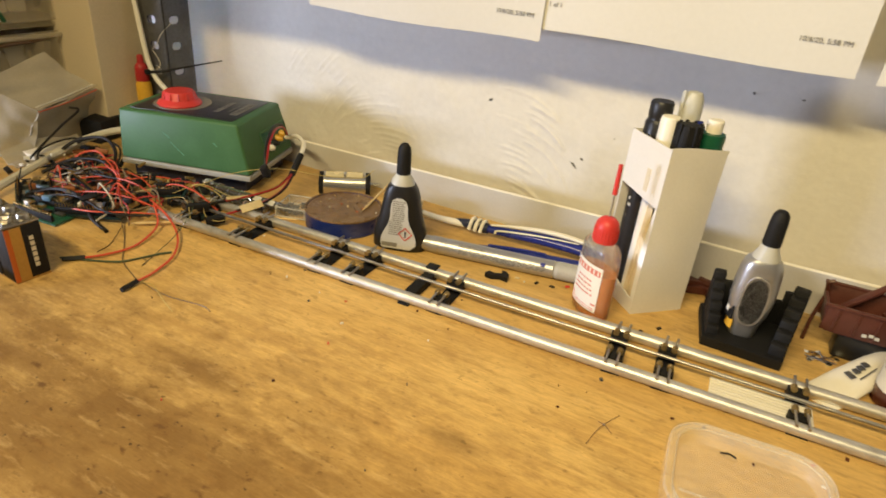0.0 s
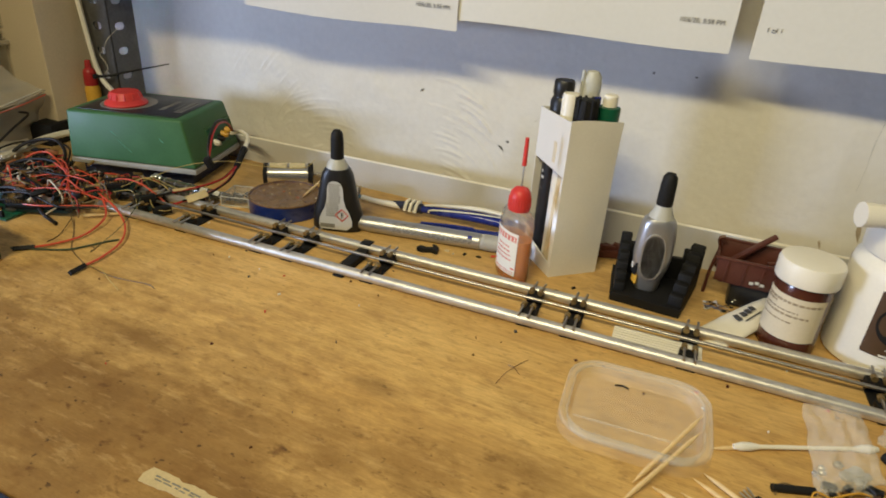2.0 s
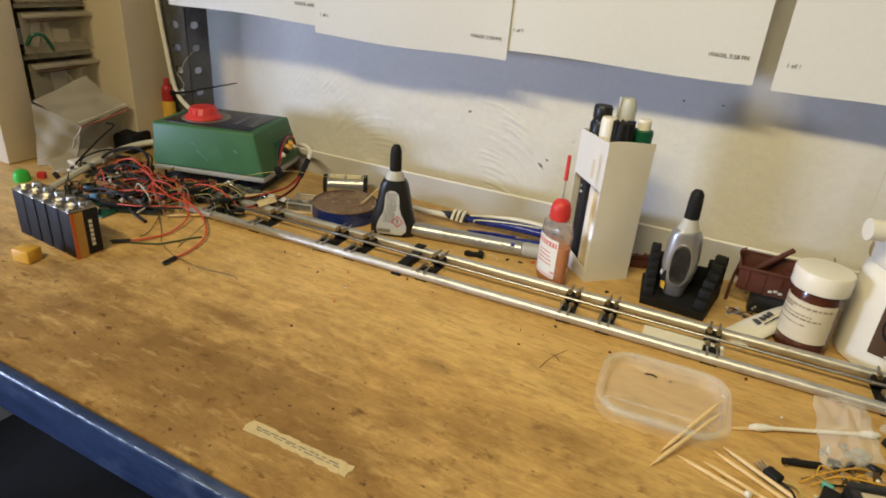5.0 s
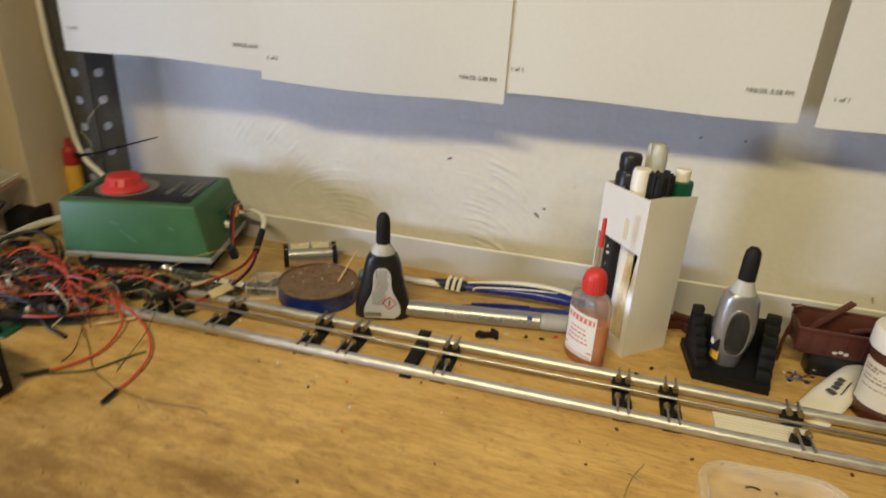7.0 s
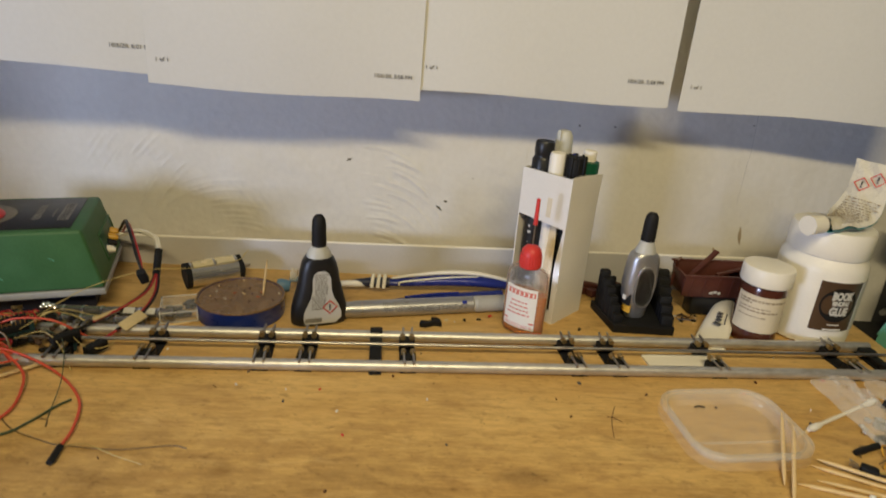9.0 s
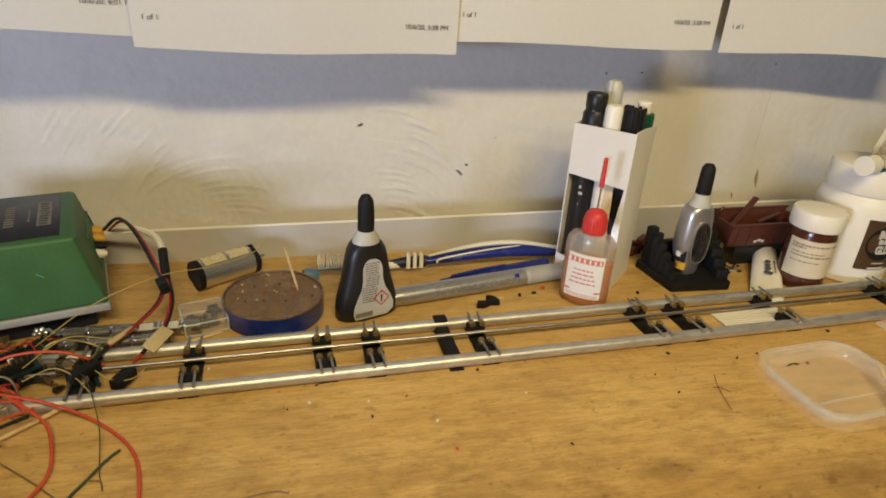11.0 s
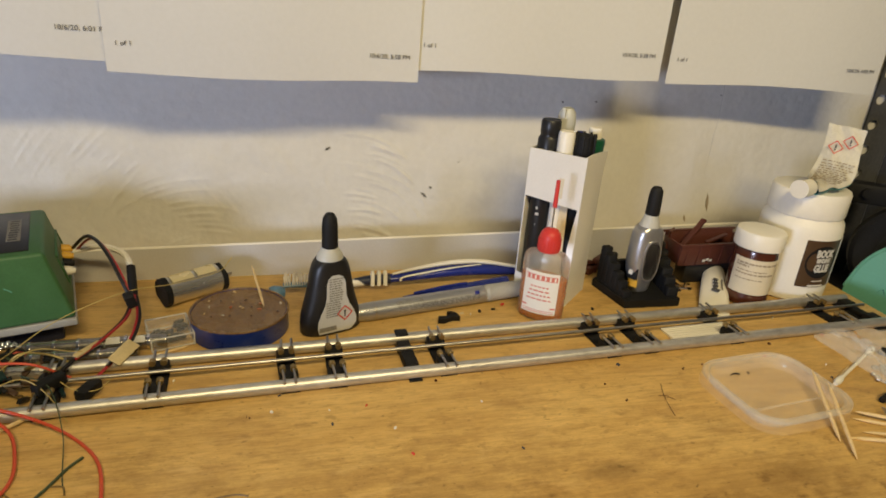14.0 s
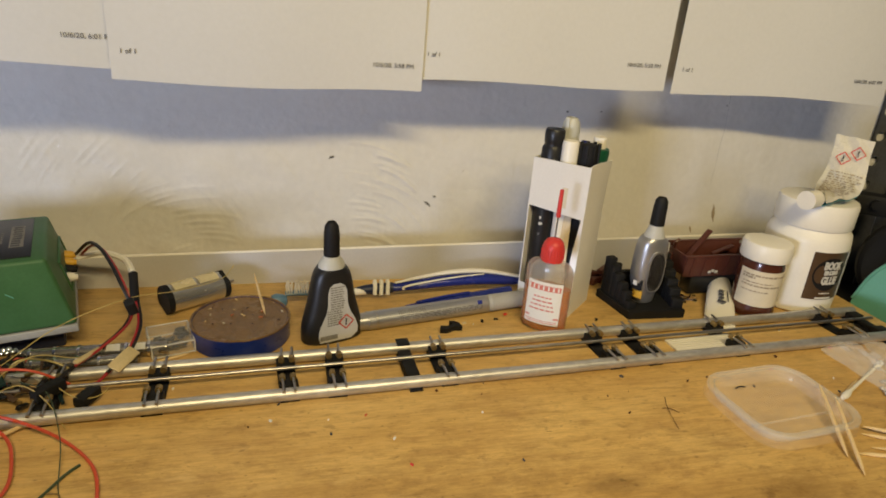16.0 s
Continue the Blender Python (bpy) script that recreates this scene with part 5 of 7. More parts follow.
# ---- silver glue in its stand ----
st = thing("glue_stand", "black ribbed plastic stand holding a glue bottle", "stand", pose(0, 0, 0))
FL, FR, BL, BR = (0.1925, -0.1370), (0.2430, -0.1385), (0.1855, -0.0920), (0.2500, -0.0830)
part("base", prism(bmesh.new(), [FL, FR, BR, BL], 0, 0.007), "rubber", st)


def stand_wall(p, q, heights, thick):
    """A wall from p to q whose top steps up, with ribs."""
    p, q = Vector((*p, 0)), Vector((*q, 0))
    d = q - p
    L = d.length
    n = len(heights)
    bm = bmesh.new()
    for k, h in enumerate(heights):
        block(bm, (L * (k + 0.5) / n, 0, h / 2 + 0.003), (L / n + 0.0004, thick, h), 0.0012)
    return moved(bm, Matrix.Translation(p) @ pose(0, 0, 0, 0, 0, math.degrees(math.atan2(d.y, d.x))))


part("side_wall", stand_wall((0.1975, -0.132), (0.1915, -0.0930), (0.010, 0.016, 0.021, 0.026, 0.031, 0.036), 0.008), "rubber", st)
part("side_wall", stand_wall((0.2380, -0.134), (0.2450, -0.0890), (0.012, 0.018, 0.023, 0.028, 0.033, 0.037), 0.010), "rubber", st)
part("back_wall", stand_wall((0.1905, -0.0985), (0.2470, -0.0855), (0.030, 0.022, 0.018, 0.022, 0.030), 0.005), "rubber", st)
sg = thing("glue_bottle", "silver superglue bottle with black grips and cap in a stand", "glue bottle", pose(0.2145, -0.1165, 0.0072, 0, 0, 6))
part("body", loft(bmesh.new(), [(0.0, 0.0078, 0.0066, 0), (0.0015, 0.0088, 0.0076, 0), (0.010, 0.0098, 0.0086, 0), (0.018, 0.0124, 0.0096, 0), (0.028, 0.0138, 0.0102, 0), (0.038, 0.0137, 0.0102, 0), (0.048, 0.0130, 0.0098, 0),
                                (0.0535, 0.0122, 0.0093, 0), (0.0565, 0.0108, 0.0088, 0), (0.0580, 0.0086, 0.0082, 0)], power=2.7), "silver", sg)
part("neck", loft(bmesh.new(), [(0.0568, 0.0088, 0.0082, 0), (0.060, 0.0082, 0.0078, 0), (0.064, 0.0064, 0.0064, 0), (0.068, 0.0056, 0.0056, 0)], power=2), "frost", sg, "frosted white neck")
part("cap", lathe(bmesh.new(), [(0, 0.0675), (0.0056, 0.0675), (0.0058, 0.069), (0.0055, 0.083), (0.0050, 0.0885), (0.0032, 0.0912), (0, 0.0916)], 28), "rubber", sg, "black rubber cap")
for side in (0, 1):
    def oval(a, h):
        return [(a * math.copysign(abs(math.cos(t)) ** 0.8, math.cos(t)), 0.0300 + h * math.copysign(abs(math.sin(t)) ** 0.7, math.sin(t))) for t in [2 * math.pi * k / 28 for k in range(28)]]
    turned = pose(0, 0, 0, 0, 0, 180 * side) @ pose(0, -0.0100, 0)
    part("grip_rim", moved(prism(bmesh.new(), oval(0.0082, 0.0182), -0.0010, 0.0012, UP), turned), "silver", sg, smooth=30)
    grip = part("grip", moved(prism(bmesh.new(), oval(0.0072, 0.0170), -0.0014, 0.0012, UP), turned), "rubber", sg, "black rubber thumb grip")
part("side_label", bent(bmesh.new(), 0.0122, -92, -46, 0.0125, 0.0225, 0.0004, 8), "rubber", sg, "black label patch", smooth=None)
part("sticker", bent(bmesh.new(), 0.0112, -86, -42, 0.0055, 0.0125, 0.0004, 6), "yellow", sg, "yellow sticker", smooth=None)
part("sticker", bent(bmesh.new(), 0.0128, -84, -66, 0.0165, 0.0205, 0.0003, 4), "label", sg, "small white sticker", smooth=None)

# ---- brown model wagon and sticks ----
wg = thing("model_wagon", "brown plastic open model wagon standing behind the jar", "model wagon", pose(0.296, -0.0905, 0.0, 0, 0, 2))
LW, DW = 0.074, 0.026
# added black block stands in for shadow and dark scrap beneath the wagon
part("underframe", block(bmesh.new(), (0.004, 0.0, 0.010), (0.056, 0.015, 0.0196), 0.002), "black", wg, "black underframe")
part("floor_panel", block(bmesh.new(), (0, 0, 0.0208), (LW - 0.006, DW - 0.004, 0.002), 0.0004), "brown", wg)
part("side_panel", block(bmesh.new(), (0, -DW / 2 + 0.001, 0.0305), (LW, 0.0018, 0.019), 0.0004, rot=pose(0, 0, 0, 7, 0, 0)), "brown", wg)
part("side_panel", block(bmesh.new(), (0, DW / 2 - 0.001, 0.0325), (LW, 0.0018, 0.023), 0.0004, rot=pose(0, 0, 0, -7, 0, 0)), "brown", wg)
for s1 in (-1, 1):
    part("end_panel", block(bmesh.new(), (s1 * (LW / 2 - 0.001), 0, 0.0312), (0.0018, DW - 0.0022, 0.020), 0.0004, rot=pose(0, 0, 0, 0, s1 * 9, 0)), "brown", wg)
    part("top_rail", block(bmesh.new(), (0, s1 * (DW / 2 + 0.0008), 0.0405 if s1 < 0 else 0.0445), (LW + 0.004, 0.003, 0.0018), 0.0004), "brown", wg)
for k in range(6):
    part("rib", block(bmesh.new(), (-0.030 + 0.012 * k, -DW / 2 - 0.0002, 0.0300), (0.0014, 0.0012, 0.017), 0.0002, rot=pose(0, 0, 0, 7, 0, 0)), "brown", wg)
part("strut", moved(block(bmesh.new(), (0, 0, 0), (0.034, 0.005, 0.0022), 0.0004), pose(-0.0145, 0.004, 0.0455, 0, -38, 20)), "brown", wg)
part("strut", moved(block(bmesh.new(), (0, 0, 0), (0.030, 0.004, 0.002), 0.0004), pose(0.010, 0.001, 0.0400, 0, -6, 18)), "brown", wg)
for k in range(3):
    part("lettering", block(bmesh.new(), (-0.012 + 0.0036 * k, -DW / 2 - 0.0013, 0.0255 + 0.001 * (k % 2)), (0.0028, 0.0004, 0.0022), rot=pose(0, 0, 0, 7, 0, 0)), "print", wg)
rnd = random.Random(31)
for k, (x, y, l, r) in enumerate(((0.172, -0.068, 0.03, 20), (0.186, -0.062, 0.034, -15), (0.226, -0.066, 0.036, 10), (0.205, -0.060, 0.040, 35))):
    bm = block(bmesh.new(), (0, 0, 0.004), (l, 0.009, 0.007), 0.001)
    block(bm, (0.003, 0, 0.009), (l * 0.6, 0.005, 0.005), 0.001, rot=pose(0, 0, 0, 0, 8, 12))
    solid("wagon_scrap", bm, "brown", "dark brown scrap of model wagon parts", "model part", pose(x, y, 0, 0, 0, r), group="wagon scraps")
bm = sweep(bmesh.new(), [(0, 0, 0.0), (0.001, 0.0015, 0.020), (0.0035, 0.001, 0.038), (0.0015, -0.002, 0.047), (0.005, -0.002, 0.050)], 0.0014, 6, 4)
solid("brown_hook", bm, "brown", "thin brown bent rod standing against the stand", "rod", pose(0.2555, -0.0855, 0.0))
bm = bmesh.new()
for k in range(8):
    rod(bm, (rnd.uniform(-0.01, 0.01), rnd.uniform(-0.007, 0.007), 0.0006), (rnd.uniform(-0.012, 0.012), rnd.uniform(-0.008, 0.008), 0.0016), 0.0006, seg=6)
    lathe(bm, [(0, 0), (0.0018, 0), (0.0018, 0.0012), (0, 0.0012)], 8, at=(rnd.uniform(-0.01, 0.01), rnd.uniform(-0.007, 0.007), 0))
solid("metal_bits", bm, "chrome", "scatter of small shiny metal bits on the bench", "metal bits", pose(0.268, -0.107, 0), kind="stuff")

# ---- white oil tube ----
ro = thing("oil_tube", "tapered white plastic tube lying with its end under the rails", "tube", Matrix.Translation((0.2630, -0.159, 0)) @ pose(0, 0, 0, 0, 0, math.degrees(math.atan2(0.084, 0.058))) @ Matrix.Diagonal((0.95, 1, 1, 1)))
bm = bmesh.new()
rings = []
for u, w, h, zc in ((0.0, 0.0105, 0.0008, 0.0010), (0.012, 0.0108, 0.0016, 0.0018), (0.035, 0.0104, 0.0042, 0.0045), (0.06, 0.0094, 0.0062, 0.0065), (0.082, 0.0080, 0.0070, 0.0072), (0.092, 0.0070, 0.0066, 0.0072), (0.097, 0.0045, 0.0045, 0.0072), (0.0985, 0.0015, 0.0015, 0.0072)):
    w, h, zc = 1.14 * w, 1.14 * h, 1.14 * zc
    rings.append([bm.verts.new((u, w * math.cos(2 * math.pi * k / 24), zc + h * math.sin(2 * math.pi * k / 24))) for k in range(24)])
for p_, q_ in zip(rings, rings[1:]):
    for k in range(24):
        bm.faces.new((p_[k], p_[(k + 1) % 24], q_[(k + 1) % 24], q_[k]))
bm.faces.new(rings[0])
bm.faces.new(rings[-1])
part("tube_body", bm, "white", ro)
bm = bmesh.new()
for k, x in enumerate((0.0300, 0.0362, 0.0408, 0.0454)):
    z = 0.0101 + 0.0011 * k
    tall = 0.0064 if k == 0 else 0.0042
    block(bm, (x + 0.0020, 0.0002 * k, z + 0.0012), (0.0040, tall, 0.0008), 0.0003, rot=pose(0, 0, 0, 0, -7, 0) @ pose(0, 0, 0, 0, 0, -14))
block(bm, (0.0425, -0.0050, 0.0128), (0.018, 0.0007, 0.0006), rot=pose(0, 0, 0, 0, -8, 3))
part("printed_strokes", bm, "ink", ro, smooth=None)

# ---- brown jar ----
jar = thing("brown_jar", "brown plastic jar with a white screw lid and cream label", "jar", pose(0.3120, -0.1325, 0.0, 0, 0, -22) @ Matrix.Diagonal((0.835, 0.835, 1.0, 1)))
part("jar_body", lathe(bmesh.new(), [(0, 0), (0.0200, 0), (0.0216, 0.0018), (0.0218, 0.006), (0.0212, 0.008), (0.0212, 0.046), (0.0202, 0.050), (0.0190, 0.053), (0, 0.053)], 48), "jarbrown", jar)
lid = part("lid", lathe(bmesh.new(), [(0, 0.0515), (0.0232, 0.0515), (0.0236, 0.0525), (0.0236, 0.0635), (0.0226, 0.0655), (0.018, 0.0664), (0, 0.0662)], 56), "white", jar, "white screw lid")
jl = part("label", bent(bmesh.new(), 0.0213, -72, 72, 0.012, 0.0435, 0.0003, 24), "labelcream", jar, "cream paper label")
bm = bmesh.new()
rnd = random.Random(14)
for z, a0, a1, h in ((0.0385, -62, 62, 0.0016), (0.0362, -62, -28, 0.0016), (0.0325, -58, 20, 0.0009), (0.0295, -60, 42, 0.0014), (0.0250, -58, 12, 0.0009)):
    a = a0
    while a < a1:
        w = rnd.uniform(4, 13)
        bent(bm, 0.0217, a, min(a + w, a1), z, z + h, 0.0002, 3)
        a += w + 2.5
part("print", bm, "faded", jl, smooth=None)

# ---- glue pot ----
gp = thing("glue_pot", "large white plastic pot of glue with a dark brown label", "glue pot", pose(0.3690, -0.1135, 0.0, 0, 0, -37) @ Matrix.Diagonal((0.93, 0.93, 0.935, 1)))
part("pot_body", lathe(bmesh.new(), [(0, 0), (0.0330, 0), (0.0358, 0.002), (0.0362, 0.006), (0.0362, 0.068), (0.0350, 0.075), (0.0318, 0.0795), (0.0312, 0.082), (0, 0.082)], 64), "white", gp)
part("lid", lathe(bmesh.new(), [(0, 0.081), (0.0330, 0.081), (0.0336, 0.082), (0.0336, 0.1015), (0.0325, 0.104), (0.030, 0.1048), (0.0, 0.1046)], 64), "white", gp, "smooth white lid")
gl = part("label", bent(bmesh.new(), 0.0363, 6, 66, 0.017, 0.063, 0.0003, 20), "labeldark", gp, "dark brown label with white letters")
bm = bmesh.new()
lathe(bm, [(0, 0), (0.0160, 0), (0.0160, 0.0002), (0, 0.0002)], 30)
part("emblem", bend_letters(bm, 0.0367, 36, 0.042), "rubber", gl, smooth=None)
for text, size, z, bold in (("BOOK", 0.0090, 0.0503, 0.00055), ("BINDING", 0.0052, 0.0436, 0.0003), ("GLUE", 0.0095, 0.0358, 0.00055)):
    part("lettering", bend_letters(moved(letters(text, size, bold), Matrix.Diagonal((0.70, 1.08, 1, 1))), 0.0371, 38, z), "print", gl, smooth=None)
bm = bmesh.new()
bent(bm, 0.0367, 24, 50, 0.0178, 0.0192, 0.0002, 6)
bent(bm, 0.0367, 28, 46, 0.0228, 0.0236, 0.0002, 6)
bent(bm, 0.0367, 20, 52, 0.0158, 0.0166, 0.0002, 6)
part("print", bm, "label", gl, smooth=None)
bm = bmesh.new()
bent(bm, 0.0366, 66, 96, 0.017, 0.063, 0.0002, 8)
part("side_label", bm, "greylabel", gl, "pale grey side of the label", smooth=None)

# ---- crumpled tube on the pot ----
ct = thing("crumpled_tube", "crumpled teal and white glue tube lying on the pot lid", "glue tube")
spine = smooth_line([(0.3415, -0.139, 0.1035), (0.353, -0.1345, 0.1040), (0.366, -0.129, 0.1065), (0.377, -0.123, 0.1150), (0.384, -0.117, 0.1300), (0.3885, -0.112, 0.1490)], 9)
side = Vector((0.66, -0.75, -0.06)).normalized()
for off, mt, nm, lb in ((0.0, "foil", "printed_face", "white printed side"), (1.0, "teal", "tube_back", "teal tube side")):
    bm = bmesh.new()
    cols = []
    for i, p_ in enumerate(spine):
        f = i / (len(spine) - 1)
        d = (spine[min(i + 1, len(spine) - 1)] - spine[max(i - 1, 0)]).normalized()
        nrm = -side.cross(d).normalized()
        half = 0.0065 + 0.0085 * min(1, f * 2.2) - 0.001 * math.sin(9 * f)
        fat = 0.0052 * (1 - f) ** 1.4 + 0.0006
        row = []
        for k in range(17):
            v = -1 + 2 * k / 16
            crumple = 0.0012 * math.sin(13 * f + 5 * v) * (1 - f * 0.5) + 0.0005 * math.sin(33 * f + 7 * v) + 0.0004 * math.sin(21 * f - 15 * v) * (1 - f * f)
            lift = fat * (1 - v * v) * (1 if off == 0 else -0.7) + crumple
            row.append([bm.verts.new(p_ + side * half * v + nrm * (lift * -1 + (0.0012 if off else 0)) + nrm * (0.0004 * s2)) for s2 in (0, 1)])
        cols.append(row)
    for p_, q_ in zip(cols, cols[1:]):
        for k in range(16):
            bm.faces.new((p_[k][0], p_[k + 1][0], q_[k + 1][0], q_[k][0]))
            bm.faces.new((p_[k][1], q_[k][1], q_[k + 1][1], p_[k + 1][1]))
    for e in (cols[0], cols[-1]):
        for k in range(16):
            bm.faces.new((e[k][0], e[k][1], e[k + 1][1], e[k + 1][0]))
    for k in (0, 16):
        for p_, q_ in zip(cols, cols[1:]):
            bm.faces.new((p_[k][0], q_[k][0], q_[k][1], p_[k][1]))
    face = part(nm, bm, mt, ct, lb, smooth=30)
    if off == 0:
        front = face
bm = bmesh.new()
rod(bm, (0.3415, -0.139, 0.1045), (0.3380, -0.1400, 0.1045), 0.0055, 0.0050, 18)
part("collar", bm, "steel", ct, "metal collar")
bm = bmesh.new()
rod(bm, (0.3380, -0.1400, 0.1045), (0.3245, -0.1445, 0.1045), 0.0070, 0.0076, 24)
part("cap", bm, "white", ct, "translucent white cap")


def on_tube(f, v, lift=0.0012):
    """Pose of a mark on the printed side, f along the tube and v across it."""
    i = min(len(spine) - 2, int(f * (len(spine) - 1)))
    d = (spine[i + 1] - spine[i]).normalized()
    nrm = -side.cross(d).normalized()
    half = 0.0065 + 0.0085 * min(1, f * 2.2)
    fat = 0.0052 * (1 - f) ** 1.4 + 0.0006
    c = spine[i].lerp(spine[i + 1], f * (len(spine) - 1) - i) + side * half * v - nrm * (fat * (1 - v * v) + lift)
    return Matrix.Translation(c) @ Matrix((side, nrm, d)).transposed().to_4x4()


for v in (-0.33, 0.33):
    hazard(front, on_tube(0.84 + 0.10 * v, v, 0.0022), 0.0078)
bm = bmesh.new()
rnd = random.Random(77)
for k in range(13):
    f = 0.22 + 0.037 * k
    v = -0.8
    while v < 0.7:
        w = rnd.uniform(0.08, 0.3)
        block(bm, (0, 0, 0), (0.013 * w, 0.0002, 0.0008), rot=on_tube(f, v + w / 2, 0.0017))
        v += w + 0.05
part("print", bm, "faded", front, smooth=None)

# ---- clear tub lid, picks, swab ----
def tub():
    m = pose(0.2325, -0.2625, 0.0, 0, 0, 5) @ Matrix.Diagonal((0.965, 0.95, 1.05, 1))
    ob = thing("plastic_tub", "shallow translucent plastic tub lying on the bench", "tub", m)
    wall = [(0.070, 0.060, 0.014, 0.0003), (0.072, 0.062, 0.015, 0.0012), (0.074, 0.064, 0.016, 0.0045), (0.076, 0.066, 0.017, 0.0085)]
    rim = [(0.0735, 0.0635, 0.0165, 0.0080), (0.0755, 0.0655, 0.017, 0.0090), (0.079, 0.069, 0.018, 0.0092), (0.0825, 0.0725, 0.020, 0.0092), (0.0838, 0.0738, 0.0205, 0.0086), (0.0838, 0.0738, 0.0205, 0.0070)]
    skirt = [(0.0838, 0.0738, 0.0205, 0.0088), (0.0842, 0.0742, 0.0205, 0.0045), (0.0846, 0.0746, 0.0205, 0.0002)]
    for name, steps, floor_, film in (("shell", wall, True, "haze"), ("rim", rim, False, "hazerim"), ("skirt", skirt, False, "hazeskirt")):
        bm = bmesh.new()
        loops = [[bm.verts.new((x, y, z)) for x, y in rounded(w, d, r, 7)] for w, d, r, z in steps]
        if floor_:
            bm.faces.new(loops[0][::-1])
        for p_, q_ in zip(loops, loops[1:]):
            for k in range(len(p_)):
                n = (k + 1) % len(p_)
                bm.faces.new((p_[k], p_[n], q_[n], q_[k]))
        piece = part(name, bm, film, ob)
        md = piece.modifiers.new("thick", "SOLIDIFY")
        md.thickness = 0.0007
        piece.visible_shadow = False
    ridge = part("ridge", block(bmesh.new(), (0, -0.012, 0.0012), (0.066, 0.0014, 0.0012), 0.0004), "hazerim", ob)
    ridge.visible_shadow = False
    return ob


tub()
solid("wire_offcut", sweep(bmesh.new(), [(-0.004, 0.0, 0.0018), (0.0, 0.0015, 0.002), (0.004, 0.0005, 0.0018)], 0.0005, 6, 3), "wireblack", "tiny black offcut in the tub", "offcut", pose(0.2215, -0.2395, 0.0))
for a, b in (((0.263, -0.3055, 0.0012), (0.320, -0.3255, 0.0012)), ((0.2675, -0.293, 0.0012), (0.3195, -0.3195, 0.0012)), ((0.272, -0.2895, 0.0034), (0.3165, -0.3145, 0.0034)),
             ((0.2495, -0.3085, 0.0011), (0.2895, -0.3200, 0.0011)), ((0.2375, -0.3255, 0.0012), (0.2665, -0.2700, 0.0118)), ((0.2405, -0.3105, 0.0012), (0.2665, -0.2560, 0.0125)),
             ((0.312, -0.3135, 0.0012), (0.331, -0.3365, 0.0012)), ((0.2735, -0.2665, 0.0011), (0.318, -0.2405, 0.0011))):
    toothpick(a, b)
sw = thing("cotton_swab", "white cotton swab lying on the bench", "cotton swab", Matrix.Translation((0.2855, -0.2605, 0.0032)) @ pose(0, 0, 0, 0, 0, 27))
part("stick", rod(bmesh.new(), (0.004, 0, 0), (0.074, 0, 0), 0.0012, seg=12), "white", sw)
part("cotton_tip", sweep(bmesh.new(), [(-0.001, 0, 0), (0.003, 0, 0), (0.008, 0, 0), (0.013, 0, 0)], [0.0014, 0.0024, 0.0023, 0.0013], 14, 4), "cotton", sw, "white cotton tip")
part("cotton_tip", sweep(bmesh.new(), [(0.066, 0, 0), (0.070, 0, 0), (0.075, 0, 0), (0.079, 0, 0)], [0.0013, 0.0023, 0.0024, 0.0014], 14, 4), "cotton", sw, "white cotton tip")
solid("cotton_scrap", moved(lathe(bmesh.new(), [(0, 0), (0.0016, 0.0005), (0.002, 0.002), (0.001, 0.004), (0, 0.0045)], 8), pose(0.2855, -0.3195, 0.0012, 0, 80, 20)), "cotton", "small white scrap on the bench", "scrap")


def crumple_bag(name, label, outline, height, seed, m, material="film", cells=12):
    """A wrinkled clear bag: a filled outline whose top sheet bulges in folds."""
    rnd = random.Random(seed)
    bm = bmesh.new()
    (ax, ay), (bx, by), (cx, cy), (dx, dy) = outline
    ph = [rnd.uniform(0, 6.28) for _ in range(6)]
    sheets = []
    for s in (0, 1):
        g = {}
        for i in range(cells + 1):
            for k in range(cells + 1):
                u, v = i / cells, k / cells
                x = (ax * (1 - u) + bx * u) * (1 - v) + (dx * (1 - u) + cx * u) * v
                y = (ay * (1 - u) + by * u) * (1 - v) + (dy * (1 - u) + cy * u) * v
                rim = (u * (1 - u) * v * (1 - v) * 16) ** 0.6
                w = abs(math.sin(9 * u + 4 * v + ph[0])) * 0.5 + abs(math.sin(7 * v - 6 * u + ph[1])) * 0.35 + 0.3 * rnd.random()
                z = 0.0005 if s == 0 else 0.0016 + height * rim * w
                jx = 0.0007 * math.sin(17 * v + ph[2]) * (1 if i in (0, cells) else 0.3)
                jy = 0.0007 * math.sin(15 * u + ph[3]) * (1 if k in (0, cells) else 0.3)
                g[i, k] = bm.verts.new((x + jx, y + jy, z))
        for i in range(cells):
            for k in range(cells):
                bm.faces.new((g[i, k], g[i + 1, k], g[i + 1, k + 1], g[i, k + 1]))
        sheets.append(g)
    rim = [(i, 0) for i in range(cells)] + [(cells, k) for k in range(cells)] + [(i, cells) for i in range(cells, 0, -1)] + [(0, k) for k in range(cells, 0, -1)]
    for a, b in zip(rim, rim[1:] + rim[:1]):
        bm.faces.new((sheets[0][a], sheets[0][b], sheets[1][b], sheets[1][a]))
    ob = solid(name, bm, material, label, "plastic bag", m, smooth=25)
    ob.visible_shadow = False
    return ob


